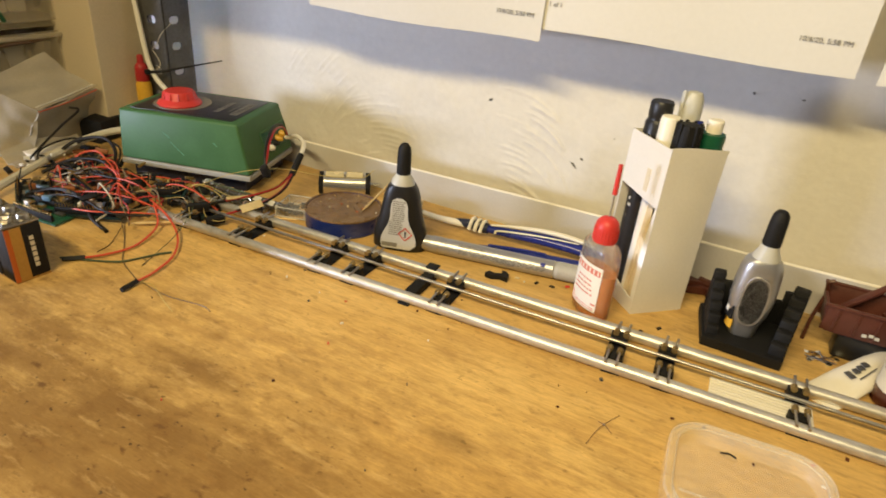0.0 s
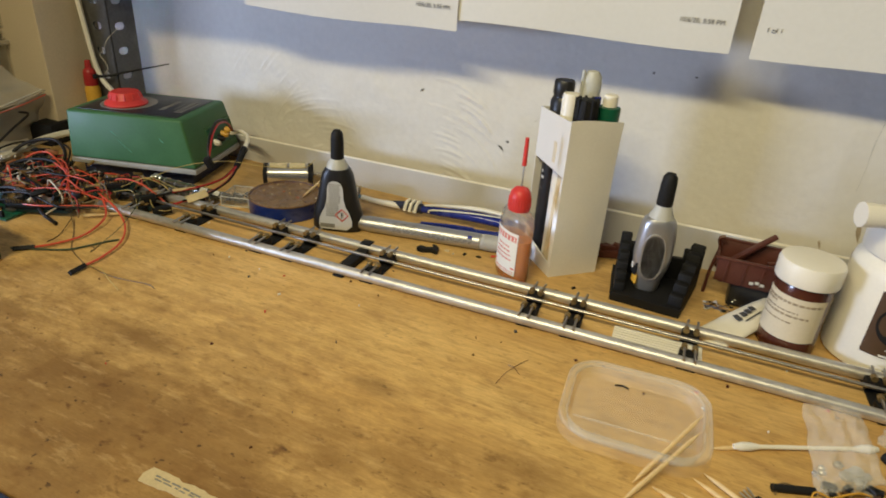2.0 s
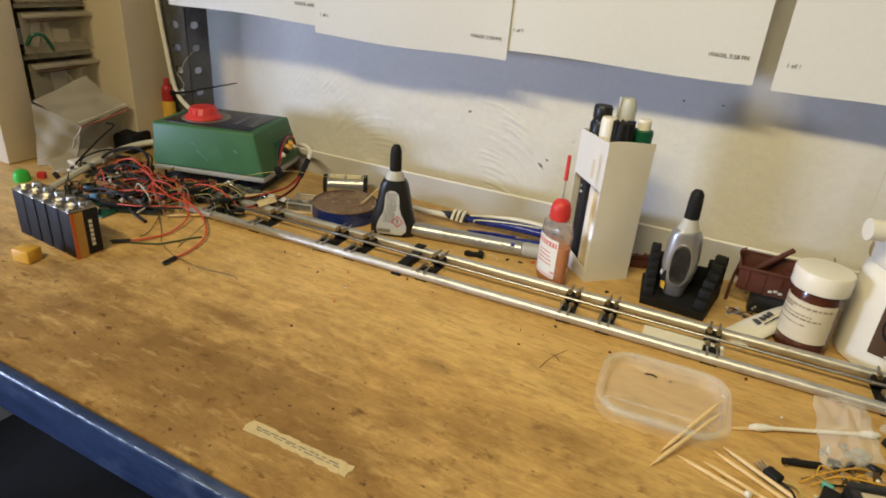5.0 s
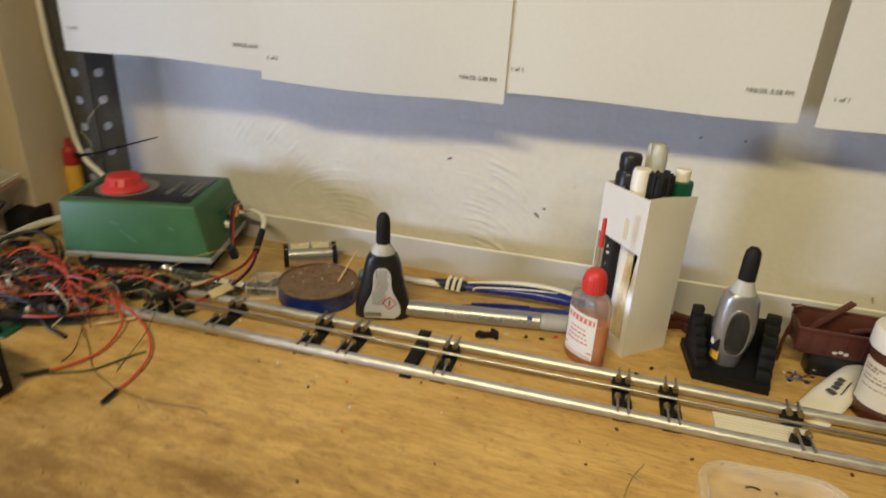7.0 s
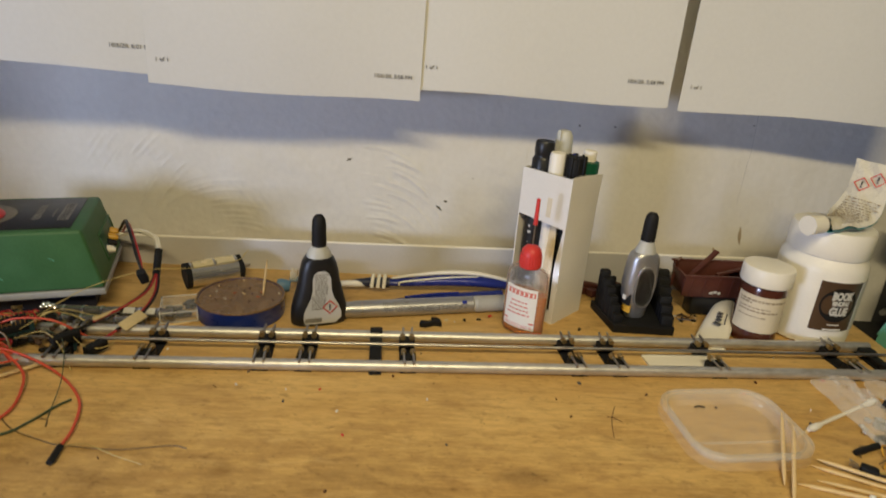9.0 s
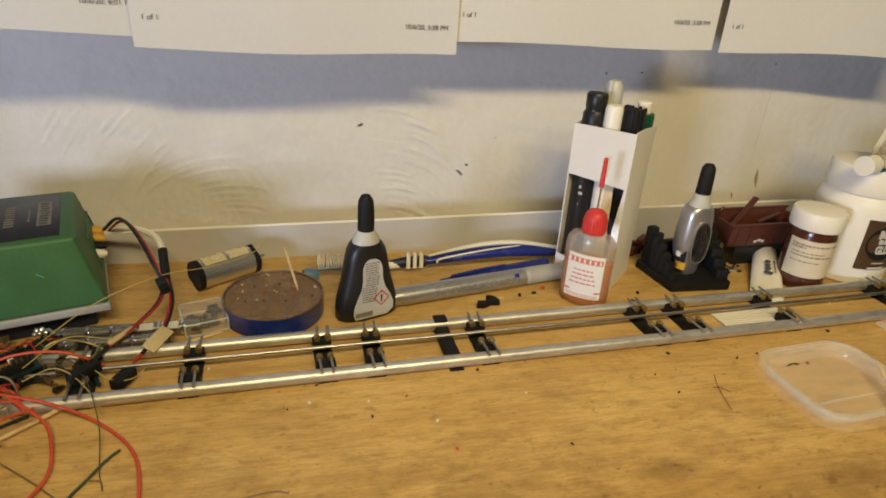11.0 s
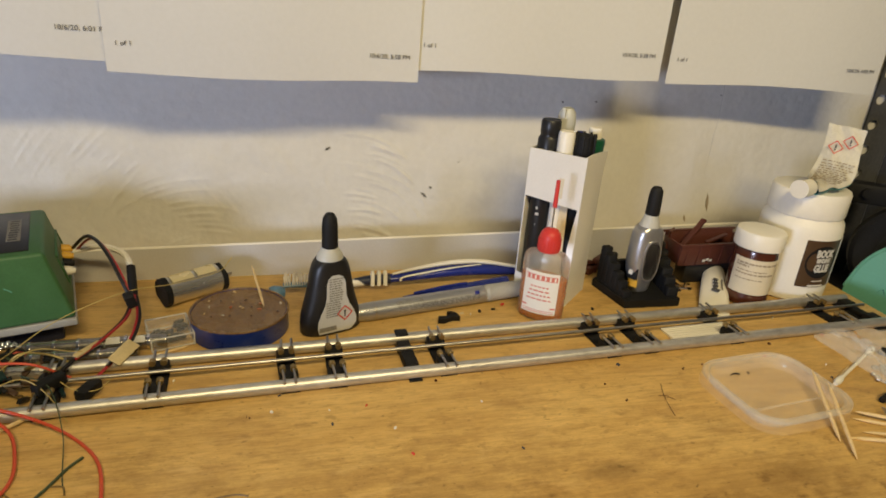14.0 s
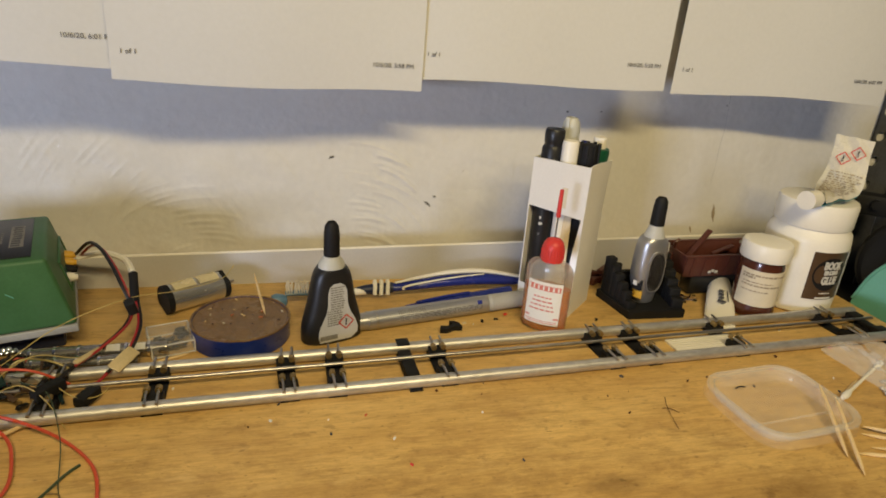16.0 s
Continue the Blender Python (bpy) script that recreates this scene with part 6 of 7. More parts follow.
crumple_bag("plastic_bag", "small crumpled clear plastic bag with metal bits", [(0.323, -0.277), (0.356, -0.252), (0.350, -0.190), (0.320, -0.204)], 0.010, 4, pose(0, 0, 0.0025), cells=18)
crumple_bag("plastic_bag", "flat clear plastic bag lying by the bench end", [(0.356, -0.218), (0.384, -0.238), (0.418, -0.212), (0.366, -0.196)], 0.006, 9, pose(0, 0, 0.002), cells=16)
bm = bmesh.new()
rnd = random.Random(2)
for k in range(11):
    r = rnd.uniform(0.0016, 0.0034)
    lathe(bm, [(0, 0), (r, 0), (r, 0.0012), (r * 0.6, 0.0020), (0, 0.0021)], 12, at=(0.338 + rnd.uniform(-0.011, 0.011), -0.248 + rnd.uniform(-0.015, 0.008), rnd.uniform(0.0, 0.001)))
solid("metal_bits", bm, "alu", "small shiny metal bits under the clear bag", "metal bits", kind="stuff")

# black cylinder, pins, plugs, block
solid("black_cylinder", rod(bmesh.new(), (0.3590, -0.2285, 0.0032), (0.3762, -0.2510, 0.0032), 0.0031, seg=22), "rubber", "short black rubber cylinder lying on the bench", "cylinder")
solid("black_pin", rod(bmesh.new(), (0.3035, -0.281, 0.0022), (0.323, -0.2735, 0.0022), 0.0021, seg=12), "rubber", "small black pin connector", "connector")
pl = thing("small_plug", "small black plug with thin wires", "plug", pose(0.2985, -0.2990, 0, 0, 0, -35))
part("plug_body", block(bmesh.new(), (0, 0, 0.0033), (0.0095, 0.0062, 0.0064), 0.0012), "rubber", pl)
for k in range(3):
    part("pin", rod(bmesh.new(), (-0.0055, -0.002 + 0.002 * k, 0.004), (-0.0105, -0.003 + 0.003 * k, 0.005), 0.0005, seg=6), "steel", pl)
for k, (mt, pts) in enumerate((("wireyellow", [(0.005, 0.001, 0.004), (0.012, 0.004, 0.004), (0.022, -0.002, 0.001)]), ("wireblack", [(0.005, -0.001, 0.004), (0.014, -0.003, 0.005), (0.026, -0.012, 0.001)]))):
    part("wire", sweep(bmesh.new(), pts, 0.0007, 6, 5), mt, pl)
solid("black_block", block(bmesh.new(), (0, 0, 0.0038), (0.0092, 0.0165, 0.0076), 0.0006), "rubber", "small black relay block lying on the bench", "relay", pose(0.3250, -0.3050, 0, 0, 0, -14))
solid("green_clip", block(bmesh.new(), (0, 0, 0.0024), (0.0065, 0.0026, 0.0048), 0.0010), "mint", "tiny green plastic clip", "clip", pose(0.3255, -0.2900, 0, 0, 0, -25))
solid("blue_wire_end", sweep(bmesh.new(), [(0.327, -0.330, 0.0012), (0.3295, -0.324, 0.002), (0.331, -0.317, 0.0014)], 0.0014, 8, 5), "brightblue", "short blue wire end", "wire")

# screwdriver set
sd = thing("screwdriver_box", "black framed screwdriver set box with a printed beige lid", "tool box", pose(0.3790, -0.309, 0, 0, 0, 17) @ Matrix.Diagonal((0.92, 1, 1, 1)))
part("tray", block(bmesh.new(), (0, 0, 0.0055), (0.090, 0.058, 0.011), 0.0018), "rubber", sd)
bm = bmesh.new()
for x, y, w, d in ((0, 0.0262, 0.090, 0.0055), (0, -0.0262, 0.090, 0.0055), (-0.0425, 0, 0.005, 0.047), (0.0425, 0, 0.005, 0.047)):
    block(bm, (x, y, 0.0122), (w, d, 0.0024), 0.0008)
part("frame", bm, "black", sd)
ins = part("printed_lid", block(bmesh.new(), (0, 0, 0.0114), (0.0802, 0.0470, 0.0004)), "labelcream", sd, "beige printed lid")
part("lettering", moved(letters("6PCS PRECISION SCREWDRIVER SET", 0.0034, 0.00005), pose(-0.002, 0.0185, 0.0118)), "dial", ins, smooth=None)
bm = bmesh.new()
for k in range(4):
    block(bm, (0.004 + 0.010 * k, -0.006, 0.0118), (0.0028, 0.034, 0.0003), rot=pose(0, 0, 0, 0, 0, 6))
for k in range(24):
    a = 2 * math.pi * k / 24
    block(bm, (-0.014 + 0.010 * math.cos(a), -0.002 + 0.010 * math.sin(a), 0.0118), (0.0006, 0.0027, 0.0003), rot=pose(0, 0, 0, 0, 0, math.degrees(a)))
block(bm, (-0.014, -0.004, 0.0118), (0.0016, 0.022, 0.0003))
block(bm, (-0.028, -0.012, 0.0118), (0.0035, 0.02, 0.0003))
part("drawing", bm, "ink", ins, smooth=None)

# tangle of small parts beyond the swab
rnd = random.Random(41)
for k in range(54):
    x = rnd.uniform(0.326, 0.388)
    y = -0.2815 + (x - 0.326) * 0.26 + rnd.uniform(-0.001, 0.018)
    a = rnd.uniform(0, 180)
    kind = k % 5
    if kind == 0:
        solid("resistor", moved(lathe(bmesh.new(), [(0, 0), (0.0013, 0.0003), (0.0011, 0.003), (0.0013, 0.006), (0, 0.0063)], 10), pose(x, y, 0.0016, 0, 90, a)), "gold", "small resistor in the pile of parts", "resistor", group="loose parts")
    elif kind == 1:
        solid("component", block(bmesh.new(), (0, 0, 0.002), (rnd.uniform(0.004, 0.007), 0.0035, 0.004), 0.0005), "black", "small black electronic component", "component", pose(x, y, 0, 0, 0, a), group="loose parts")
    elif kind == 2:
        solid("metal_pin", rod(bmesh.new(), (0, 0, 0.0011), (0.010, 0.002, 0.0014), 0.0008, seg=8), "nut", "small dull metal pin in the pile of parts", "pin", pose(x, y, 0, 0, 0, a), group="loose parts")
    elif kind == 3:
        solid("component", block(bmesh.new(), (0, 0, 0.0016), (rnd.uniform(0.003, 0.006), 0.0030, 0.0032), 0.0005), "labeldark", "small brown electronic component", "component", pose(x, y, 0, 0, 0, a), group="loose parts")
    else:
        f = thing("glass_fuse", "small glass fuse with metal ends", "fuse", pose(x, y, 0, 0, 0, a), "loose parts")
        part("tube", rod(bmesh.new(), (0.002, 0, 0.0017), (0.0075, 0, 0.0017), 0.0014, seg=12), "box", f)
        for e in (0.0, 0.0075):
            part("end_cap", rod(bmesh.new(), (e, 0, 0.0017), (e + 0.002, 0, 0.0017), 0.0016, seg=12), "steel", f)
for p_ in ([(0.3125, -0.2935, 0.0012), (0.3223, -0.2852, 0.006), (0.340, -0.2695, 0.006), (0.3478, -0.2655, 0.004)], [(0.3551, -0.2575, 0.003), (0.3668, -0.2580, 0.005), (0.3730, -0.2670, 0.002)],
           [(0.318, -0.2925, 0.001), (0.330, -0.2830, 0.006), (0.352, -0.2750, 0.005), (0.362, -0.2690, 0.002)]):
    solid("yellow_wire", sweep(bmesh.new(), p_, 0.00055, 6, 6), "yellow", "thin yellow wire in the pile of parts", "wire", group="loose wires")
for k in range(12):
    x, y = rnd.uniform(0.300, 0.375), rnd.uniform(-0.008, 0.010)
    y += -0.287 + (x - 0.320) * 0.26
    a = rnd.uniform(-30, 50)
    pts = [(0, 0, 0.001), (rnd.uniform(0.004, 0.009), rnd.uniform(-0.003, 0.004), rnd.uniform(0.002, 0.006)), (rnd.uniform(0.011, 0.018), rnd.uniform(-0.005, 0.005), 0.001)]
    mt, cl = (("yellow", "yellow"), ("wiretan", "brown"), ("wireblack", "black"))[k % 3]
    solid("wire_end", sweep(bmesh.new(), pts, 0.00045, 6, 5), mt, "short " + cl + " wire end in the pile of parts", "wire", pose(x, y, 0, 0, 0, a), group="loose wires")
solid("red_marker_stub", rod(bmesh.new(), (0.3755, -0.2670, 0.0022), (0.3995, -0.2590, 0.0022), 0.0017, seg=14), "pinkink", "red plastic pen part lying on the bench", "pen part")
toothpick((0.386, -0.2135, 0.0026), (0.4135, -0.2155, 0.0026), r=0.0016)

# ---- bench end: mint box, dark things beyond ----
# added black box fills the dark gap past the bench end
mb = thing("side_cabinet", "dark low cabinet beside the bench end", "cabinet", pose(0.60, -0.23, -0.78))
part("body", block(bmesh.new(), (0, 0, 0.37), (0.31, 0.44, 0.74), 0.004), "rubber", mb)
mint = thing("mint_box", "mint green plastic tray standing on edge beside the bench", "tray", pose(0.466, -0.150, -0.050, 0, 0, -52))
ol = [(-0.045, 0.0), (0.06, 0.0), (0.06, 0.080), (0.040, 0.100), (0.018, 0.1085), (-0.004, 0.106), (-0.022, 0.094), (-0.035, 0.076), (-0.043, 0.05)]
part("shell", prism(bmesh.new(), ol, -0.004, 0.004, UP), "mint", mint)
rimb = bmesh.new()
sweep(rimb, [(x, -0.004, z) for x, z in ol[2:]], 0.0016, 8, 4)
part("rim", rimb, "mint", mint)
bm = bmesh.new()
for k in range(5):
    sweep(bm, [(-0.016 + 0.009 * k, -0.0042, 0.052), (-0.013 + 0.009 * k, -0.0046, 0.057), (-0.010 + 0.009 * k, -0.0042, 0.051)], 0.0007, 5, 3)
part("embossing", bm, "mint", mint)
wh = thing("rubber_roller", "black rubber roller leaning behind the bench end", "roller", pose(0.545, -0.085, 0.012, 86, 0, -40))
part("tyre", lathe(bmesh.new(), [(0.030, -0.008), (0.048, -0.010), (0.052, -0.006), (0.052, 0.006), (0.048, 0.010), (0.030, 0.008), (0.030, -0.008)], 40), "rubber", wh)
part("hub", lathe(bmesh.new(), [(0, -0.004), (0.031, -0.004), (0.031, 0.004), (0, 0.004)], 30), "black", wh)
bk = thing("black_bracket", "dark metal bracket on the rack post", "bracket", pose(0.515, -0.045, 0.055, 0, 0, -35))
bm = block(bmesh.new(), (0, 0, 0.012), (0.05, 0.018, 0.022), 0.004)
part("arm", bm, "rubber", bk)
part("screw", rod(bmesh.new(), (-0.004, -0.0085, 0.014), (-0.004, -0.014, 0.014), 0.005, 0.0045, 14), "rubber", bk)

# ---- batteries ----


def battery(x, y, turn, end):
    b = thing("nine_volt_battery", "black and gold nine volt battery standing on the bench", "battery", pose(x, y, 0, 0, 0, turn) @ Matrix.Diagonal((0.97, 0.90, 0.92, 1)), "batteries")
    part("case", block(bmesh.new(), (0, 0, 0.0225), (0.0172, 0.0262, 0.044), 0.0016), "rubber", b)
    bm = block(bmesh.new(), (0, 0, 0.0012), (0.0168, 0.0258, 0.0024), 0.0006)
    part("bottom_plate", bm, "gold", b)
    bm = block(bmesh.new(), (0, 0, 0.0452), (0.0170, 0.0260, 0.0016), 0.0007)
    part("top_plate", bm, "darkchrome", b, "dull metal top")
    if end:
        part("gold_band", block(bmesh.new(), (0.00868, -0.0052, 0.0225), (0.0003, 0.0078, 0.043)), "gold", b)
        part("orange_band", block(bmesh.new(), (0.00868, -0.0110, 0.0225), (0.0003, 0.0036, 0.043)), "orange", b)
        bm = bmesh.new()
        for k in range(6):
            block(bm, (0.00868, 0.0045, 0.011 + 0.0044 * k), (0.0003, 0.0032, 0.0033))
        part("print", bm, "labelcream", b, smooth=None)
    part("terminal", lathe(bmesh.new(), [(0, 0.046), (0.0042, 0.046), (0.0042, 0.0485), (0.0036, 0.0495), (0, 0.0495)], 18, at=(0, 0.0062, 0)), "steel", b)
    part("terminal", lathe(bmesh.new(), [(0, 0.046), (0.0034, 0.046), (0.0048, 0.0492), (0.0040, 0.0494), (0.0025, 0.047), (0, 0.047)], 6, at=(0, -0.0062, 0)), "steel", b)
    return b


for k in range(5):
    battery(-0.2330 - 0.0171 * k, -0.3320 + 0.0010 * k, -5 + (0, 1.2, -0.8, 0.6, 2)[k], k == 0)
solid("yellow_connector", block(bmesh.new(), (0, 0, 0.006), (0.017, 0.014, 0.012), 0.0018), "yellow", "yellow power connector lying on the bench", "connector", pose(-0.256, -0.366, 0, 0, 0, 12))

# ---- circuit boards and wires ----


def board(x, y, z, w, d, turn, tilt, material, seed, label):
    rnd = random.Random(seed)
    b = thing("circuit_board", label, "circuit board", pose(x, y, z, tilt[0], tilt[1], turn), "circuit boards")
    part("board", block(bmesh.new(), (0, 0, 0.0008), (w, d, 0.0016)), material, b, smooth=None)
    for e in (-1, 1):
        row = part("header", block(bmesh.new(), (0, e * (d / 2 - 0.003), 0.0042), (w * 0.8, 0.0026, 0.0058), 0.0003), "rubber", b)
        n = int(w * 0.8 / 0.0026)
        for k in range(n):
            part("pin", block(bmesh.new(), (-w * 0.4 + (k + 0.5) * w * 0.8 / n, e * (d / 2 - 0.003), 0.0080), (0.0007, 0.0007, 0.003)), "brass", row, smooth=None)
    for k in range(int(7 + w * 100)):
        s = (rnd.uniform(0.002, 0.009), rnd.uniform(0.002, 0.006), rnd.uniform(0.0012, 0.005))
        px, py = rnd.uniform(-w / 2 + 0.006, w / 2 - 0.006), rnd.uniform(-d / 2 + 0.007, d / 2 - 0.007)
        part("chip", block(bmesh.new(), (px, py, 0.0016 + s[2] / 2), s, 0.0003), rnd.choice(("black", "black", "steel", "white", "copper", "gold", "paleblue")), b)
    return b


board(-0.284, -0.243, 0.004, 0.064, 0.034, 22, (2, -3), "pcb", 1, "dark circuit board with headers and chips")
board(-0.318, -0.214, 0.006, 0.056, 0.036, -12, (-4, 3), "copper", 2, "copper coloured circuit board with loose wires")
board(-0.250, -0.196, 0.0120, 0.030, 0.018, 34, (5, -4), "pcb", 3, "small dark circuit board resting on the rails")
board(-0.312, -0.270, 0.002, 0.052, 0.026, 8, (0, 2), "pcbgreen", 4, "green circuit board lying beside the batteries")
board(-0.356, -0.250, 0.002, 0.050, 0.030, -30, (0, 0), "pcb", 5, "dark circuit board with headers and chips")
solid("blue_capacitor", block(bmesh.new(), (0, 0, 0.003), (0.0075, 0.0045, 0.0045), 0.0010), "paleblue", "blue component on the green board", "component", pose(-0.318, -0.262, 0.008, 0, 0, 20))
for k, (x, y, a, l) in enumerate(((-0.345, -0.205, 30, 0.026), (-0.372, -0.215, -10, 0.022), (-0.300, -0.190, 15, 0.024), (-0.24, -0.193, 40, 0.022), (-0.388, -0.185, 20, 0.03), (-0.33, -0.235, 60, 0.02), (-0.41, -0.16, 5, 0.034))):
    l *= 0.6
    bm = block(bmesh.new(), (0, 0, 0.0030), (l, 0.0056, 0.006), 0.001)
    block(bm, (l * 0.42, 0, 0.0030), (0.0026, 0.0070, 0.0068), 0.0006)
    solid("plug_housing", bm, "rubber", "black plastic plug among the wires", "plug", pose(x, y, 0.003, 4, -6, a), group="plugs among the wires")


def wire(pts, mt, label, r=0.0009, name="wire", group="loose wires", n=7):
    return solid(name, sweep(bmesh.new(), pts, r, 7, n), mt, label, "wire", group=group)


rnd = random.Random(60)
for k in range(96):
    u, v = rnd.random(), rnd.random()
    x, y = -0.405 + 0.165 * u - 0.01 * v, -0.172 - 0.085 * v + 0.012 * (1 - u)
    a, l = rnd.uniform(0, 180), rnd.uniform(0.004, 0.013)
    mt, nm, lb = (("black", "chip", "small black chip in the tangle"), ("steel", "metal_tab", "small bright metal tab in the tangle"), ("label", "paper_bit", "small white bit in the tangle"), ("rubber", "pin_header", "short black pin header in the tangle"),
                  ("gold", "brass_tab", "small brass tab in the tangle"), ("rubber", "pin_header", "short black pin header in the tangle"), ("copper", "copper_bit", "small copper piece in the tangle"), ("pcb", "board_offcut", "small dark board offcut in the tangle"))[k % 8]
    if nm == "paper_bit":
        l *= 0.5
    bm = block(bmesh.new(), (0, 0, 0), (l, l * rnd.uniform(0.25, 0.6), rnd.uniform(0.0012, 0.0045)), 0.0003)
    solid(nm, bm, mt, lb, "component", pose(x, y, rnd.uniform(0.003, 0.017), rnd.uniform(-25, 25), rnd.uniform(-25, 25), a), group="tangle of parts")

# small dark bits heaped over the ends of the rails, and the knot beside the chrome tool
for k in range(58):
    u = rnd.random()
    x, y = -0.268 + 0.066 * u + rnd.uniform(-0.004, 0.004), -0.150 - 0.030 * u - 0.055 * rnd.random() * (1 - 0.55 * u)
    a, l = rnd.uniform(0, 180), rnd.uniform(0.003, 0.009)
    mt, nm, lb = (("black", "chip", "small black chip on the rail ends"), ("rubber", "pin_header", "short black pin header on the rail ends"), ("nut", "brass_tab", "small dull brass tab on the rail ends"),
                  ("labeldark", "board_offcut", "small brown board offcut on the rail ends"), ("pcb", "board_offcut", "small dark board offcut on the rail ends"), ("label", "paper_bit", "small white bit on the rail ends"))[k % 6 if k % 12 != 11 else 0]
    if nm == "paper_bit":
        l *= 0.6
    bm = block(bmesh.new(), (0, 0, 0), (l, l * rnd.uniform(0.22, 0.5), rnd.uniform(0.0010, 0.0032)), 0.0003)
    solid(nm, bm, mt, lb, "component", pose(x, y, rnd.uniform(0.003, 0.013), rnd.uniform(-30, 30), rnd.uniform(-30, 30), a), group="parts on the rail ends")
kn = thing("wire_knot", "knot of black tape and wire beside the chrome tool", "knot", pose(-0.2430, -0.1680, 0.0))
part("tape_wrap", loft(bmesh.new(), [(0.0, 0.0065, 0.0060, 0), (0.003, 0.0085, 0.0075, 0), (0.008, 0.0080, 0.0068, 0.001), (0.0115, 0.0055, 0.0050, 0.001), (0.0125, 0.003, 0.003, 0)], 18, 2.2), "rubber", kn)
for k in range(5):
    a = radians(70 * k + 20)
    part("wire", sweep(bmesh.new(), [(0, 0, 0.009), (0.007 * math.cos(a), 0.006 * math.sin(a), 0.0125), (0.015 * math.cos(a + 0.4), 0.012 * math.sin(a + 0.4), 0.004)], 0.0006, 6, 6), ("wirered", "wireblack", "darkred", "wireblack", "wiregreen")[k], kn)
# more thin dark wires threaded through the heap
for k in range(30):
    x, y = rnd.uniform(-0.395, -0.262), rnd.uniform(-0.250, -0.180)
    pts = [(x, y, rnd.uniform(0.006, 0.014))]
    for q in range(3):
        px, py, pz = pts[-1]
        pts.append((min(-0.238, px + rnd.uniform(0.004, 0.024)), py + rnd.uniform(-0.014, 0.014), rnd.uniform(0.008, 0.022)))
    pts.append((pts[-1][0] + 0.004, pts[-1][1] - 0.003, 0.006))
    mt, lb = (("darkred", "thin dark red wire in the tangle"), ("wireblack", "thin black wire in the tangle"), ("wiretan", "thin brown wire in the tangle"))[k % 3]
    wire(pts, mt, lb, 0.0006)

wire([(-0.380, -0.202, 0.008), (-0.374, -0.192, 0.018), (-0.362, -0.184, 0.021), (-0.340, -0.190, 0.020), (-0.3034, -0.2066, 0.018), (-0.280, -0.2225, 0.013), (-0.266, -0.232, 0.007)], "wirered", "red cable lying over the tangle", 0.0010)

# long red leads with black pin housings
for pts, tip in (([(-0.248, -0.2175, 0.014), (-0.219, -0.2255, 0.010), (-0.1935, -0.238, 0.005), (-0.1735, -0.259, 0.003), (-0.1655, -0.283, 0.0022), (-0.1645, -0.299, 0.0022)], (-0.1632, -0.3115, 0.0022)),
                 ([(-0.240, -0.220, 0.012), (-0.2205, -0.234, 0.006), (-0.2125, -0.250, 0.003), (-0.2085, -0.269, 0.0022), (-0.2140, -0.287, 0.0022), (-0.2215, -0.2985, 0.0022)], (-0.2310, -0.3082, 0.0022))):
    l = thing("red_lead", "red jumper lead with a black pin housing", "wire", group="red jumper leads")
    part("lead", sweep(bmesh.new(), pts, 0.0009, 8, 7), "wirered", l)
    d = (Vector(tip) - Vector(pts[-1])).normalized()
    bm = rod(bmesh.new(), Vector(pts[-1]) - d * 0.001, tip, 0.0021, seg=4)
    part("pin_housing", bm, "rubber", l)
REDS = [
    [(-0.34, -0.205, 0.018), (-0.31, -0.196, 0.024), (-0.275, -0.195, 0.022), (-0.245, -0.205, 0.017), (-0.226, -0.214, 0.016)],
    [(-0.33, -0.232, 0.014), (-0.30, -0.214, 0.024), (-0.262, -0.210, 0.026), (-0.232, -0.212, 0.020)],
    [(-0.31, -0.245, 0.012), (-0.275, -0.235, 0.022), (-0.245, -0.228, 0.022), (-0.222, -0.220, 0.018)],
    [(-0.29, -0.20, 0.016), (-0.27, -0.182, 0.020), (-0.245, -0.178, 0.018), (-0.222, -0.190, 0.016)],
    [(-0.36, -0.225, 0.012), (-0.33, -0.19, 0.028), (-0.29, -0.205, 0.028), (-0.262, -0.232, 0.016)],
    [(-0.285, -0.262, 0.010), (-0.255, -0.256, 0.014), (-0.232, -0.240, 0.014), (-0.215, -0.226, 0.016)],
]
for p_ in REDS:
    wire([(x - 0.012, y, 0.006 + (z - 0.006) * (0.62 if k < len(p_) - 1 else 0.3)) for k, (x, y, z) in enumerate(p_)], "wirered", "thin red wire in the tangle", 0.00065)
BLACKS = [
    [(-0.42, -0.19, 0.006), (-0.395, -0.165, 0.022), (-0.355, -0.165, 0.022), (-0.325, -0.19, 0.016)],
    [(-0.40, -0.215, 0.006), (-0.36, -0.20, 0.016), (-0.32, -0.215, 0.018), (-0.275, -0.205, 0.018)],
    [(-0.345, -0.265, 0.006), (-0.30, -0.25, 0.014), (-0.255, -0.252, 0.012), (-0.225, -0.236, 0.012)],
    [(-0.41, -0.145, 0.008), (-0.43, -0.165, 0.014), (-0.425, -0.20, 0.012), (-0.39, -0.225, 0.010)],
    [(-0.236, -0.307, 0.0012), (-0.2017, -0.2892, 0.0012), (-0.193, -0.2778, 0.0012), (-0.1855, -0.262, 0.0012), (-0.1805, -0.255, 0.0012)],
]
for k, p_ in enumerate(BLACKS):
    wire(p_, "wiregreen" if k == 4 else "wireblack", "thin dark green wire on the bench" if k == 4 else "thin black wire in the tangle", 0.0008 if k == 4 else 0.0010)
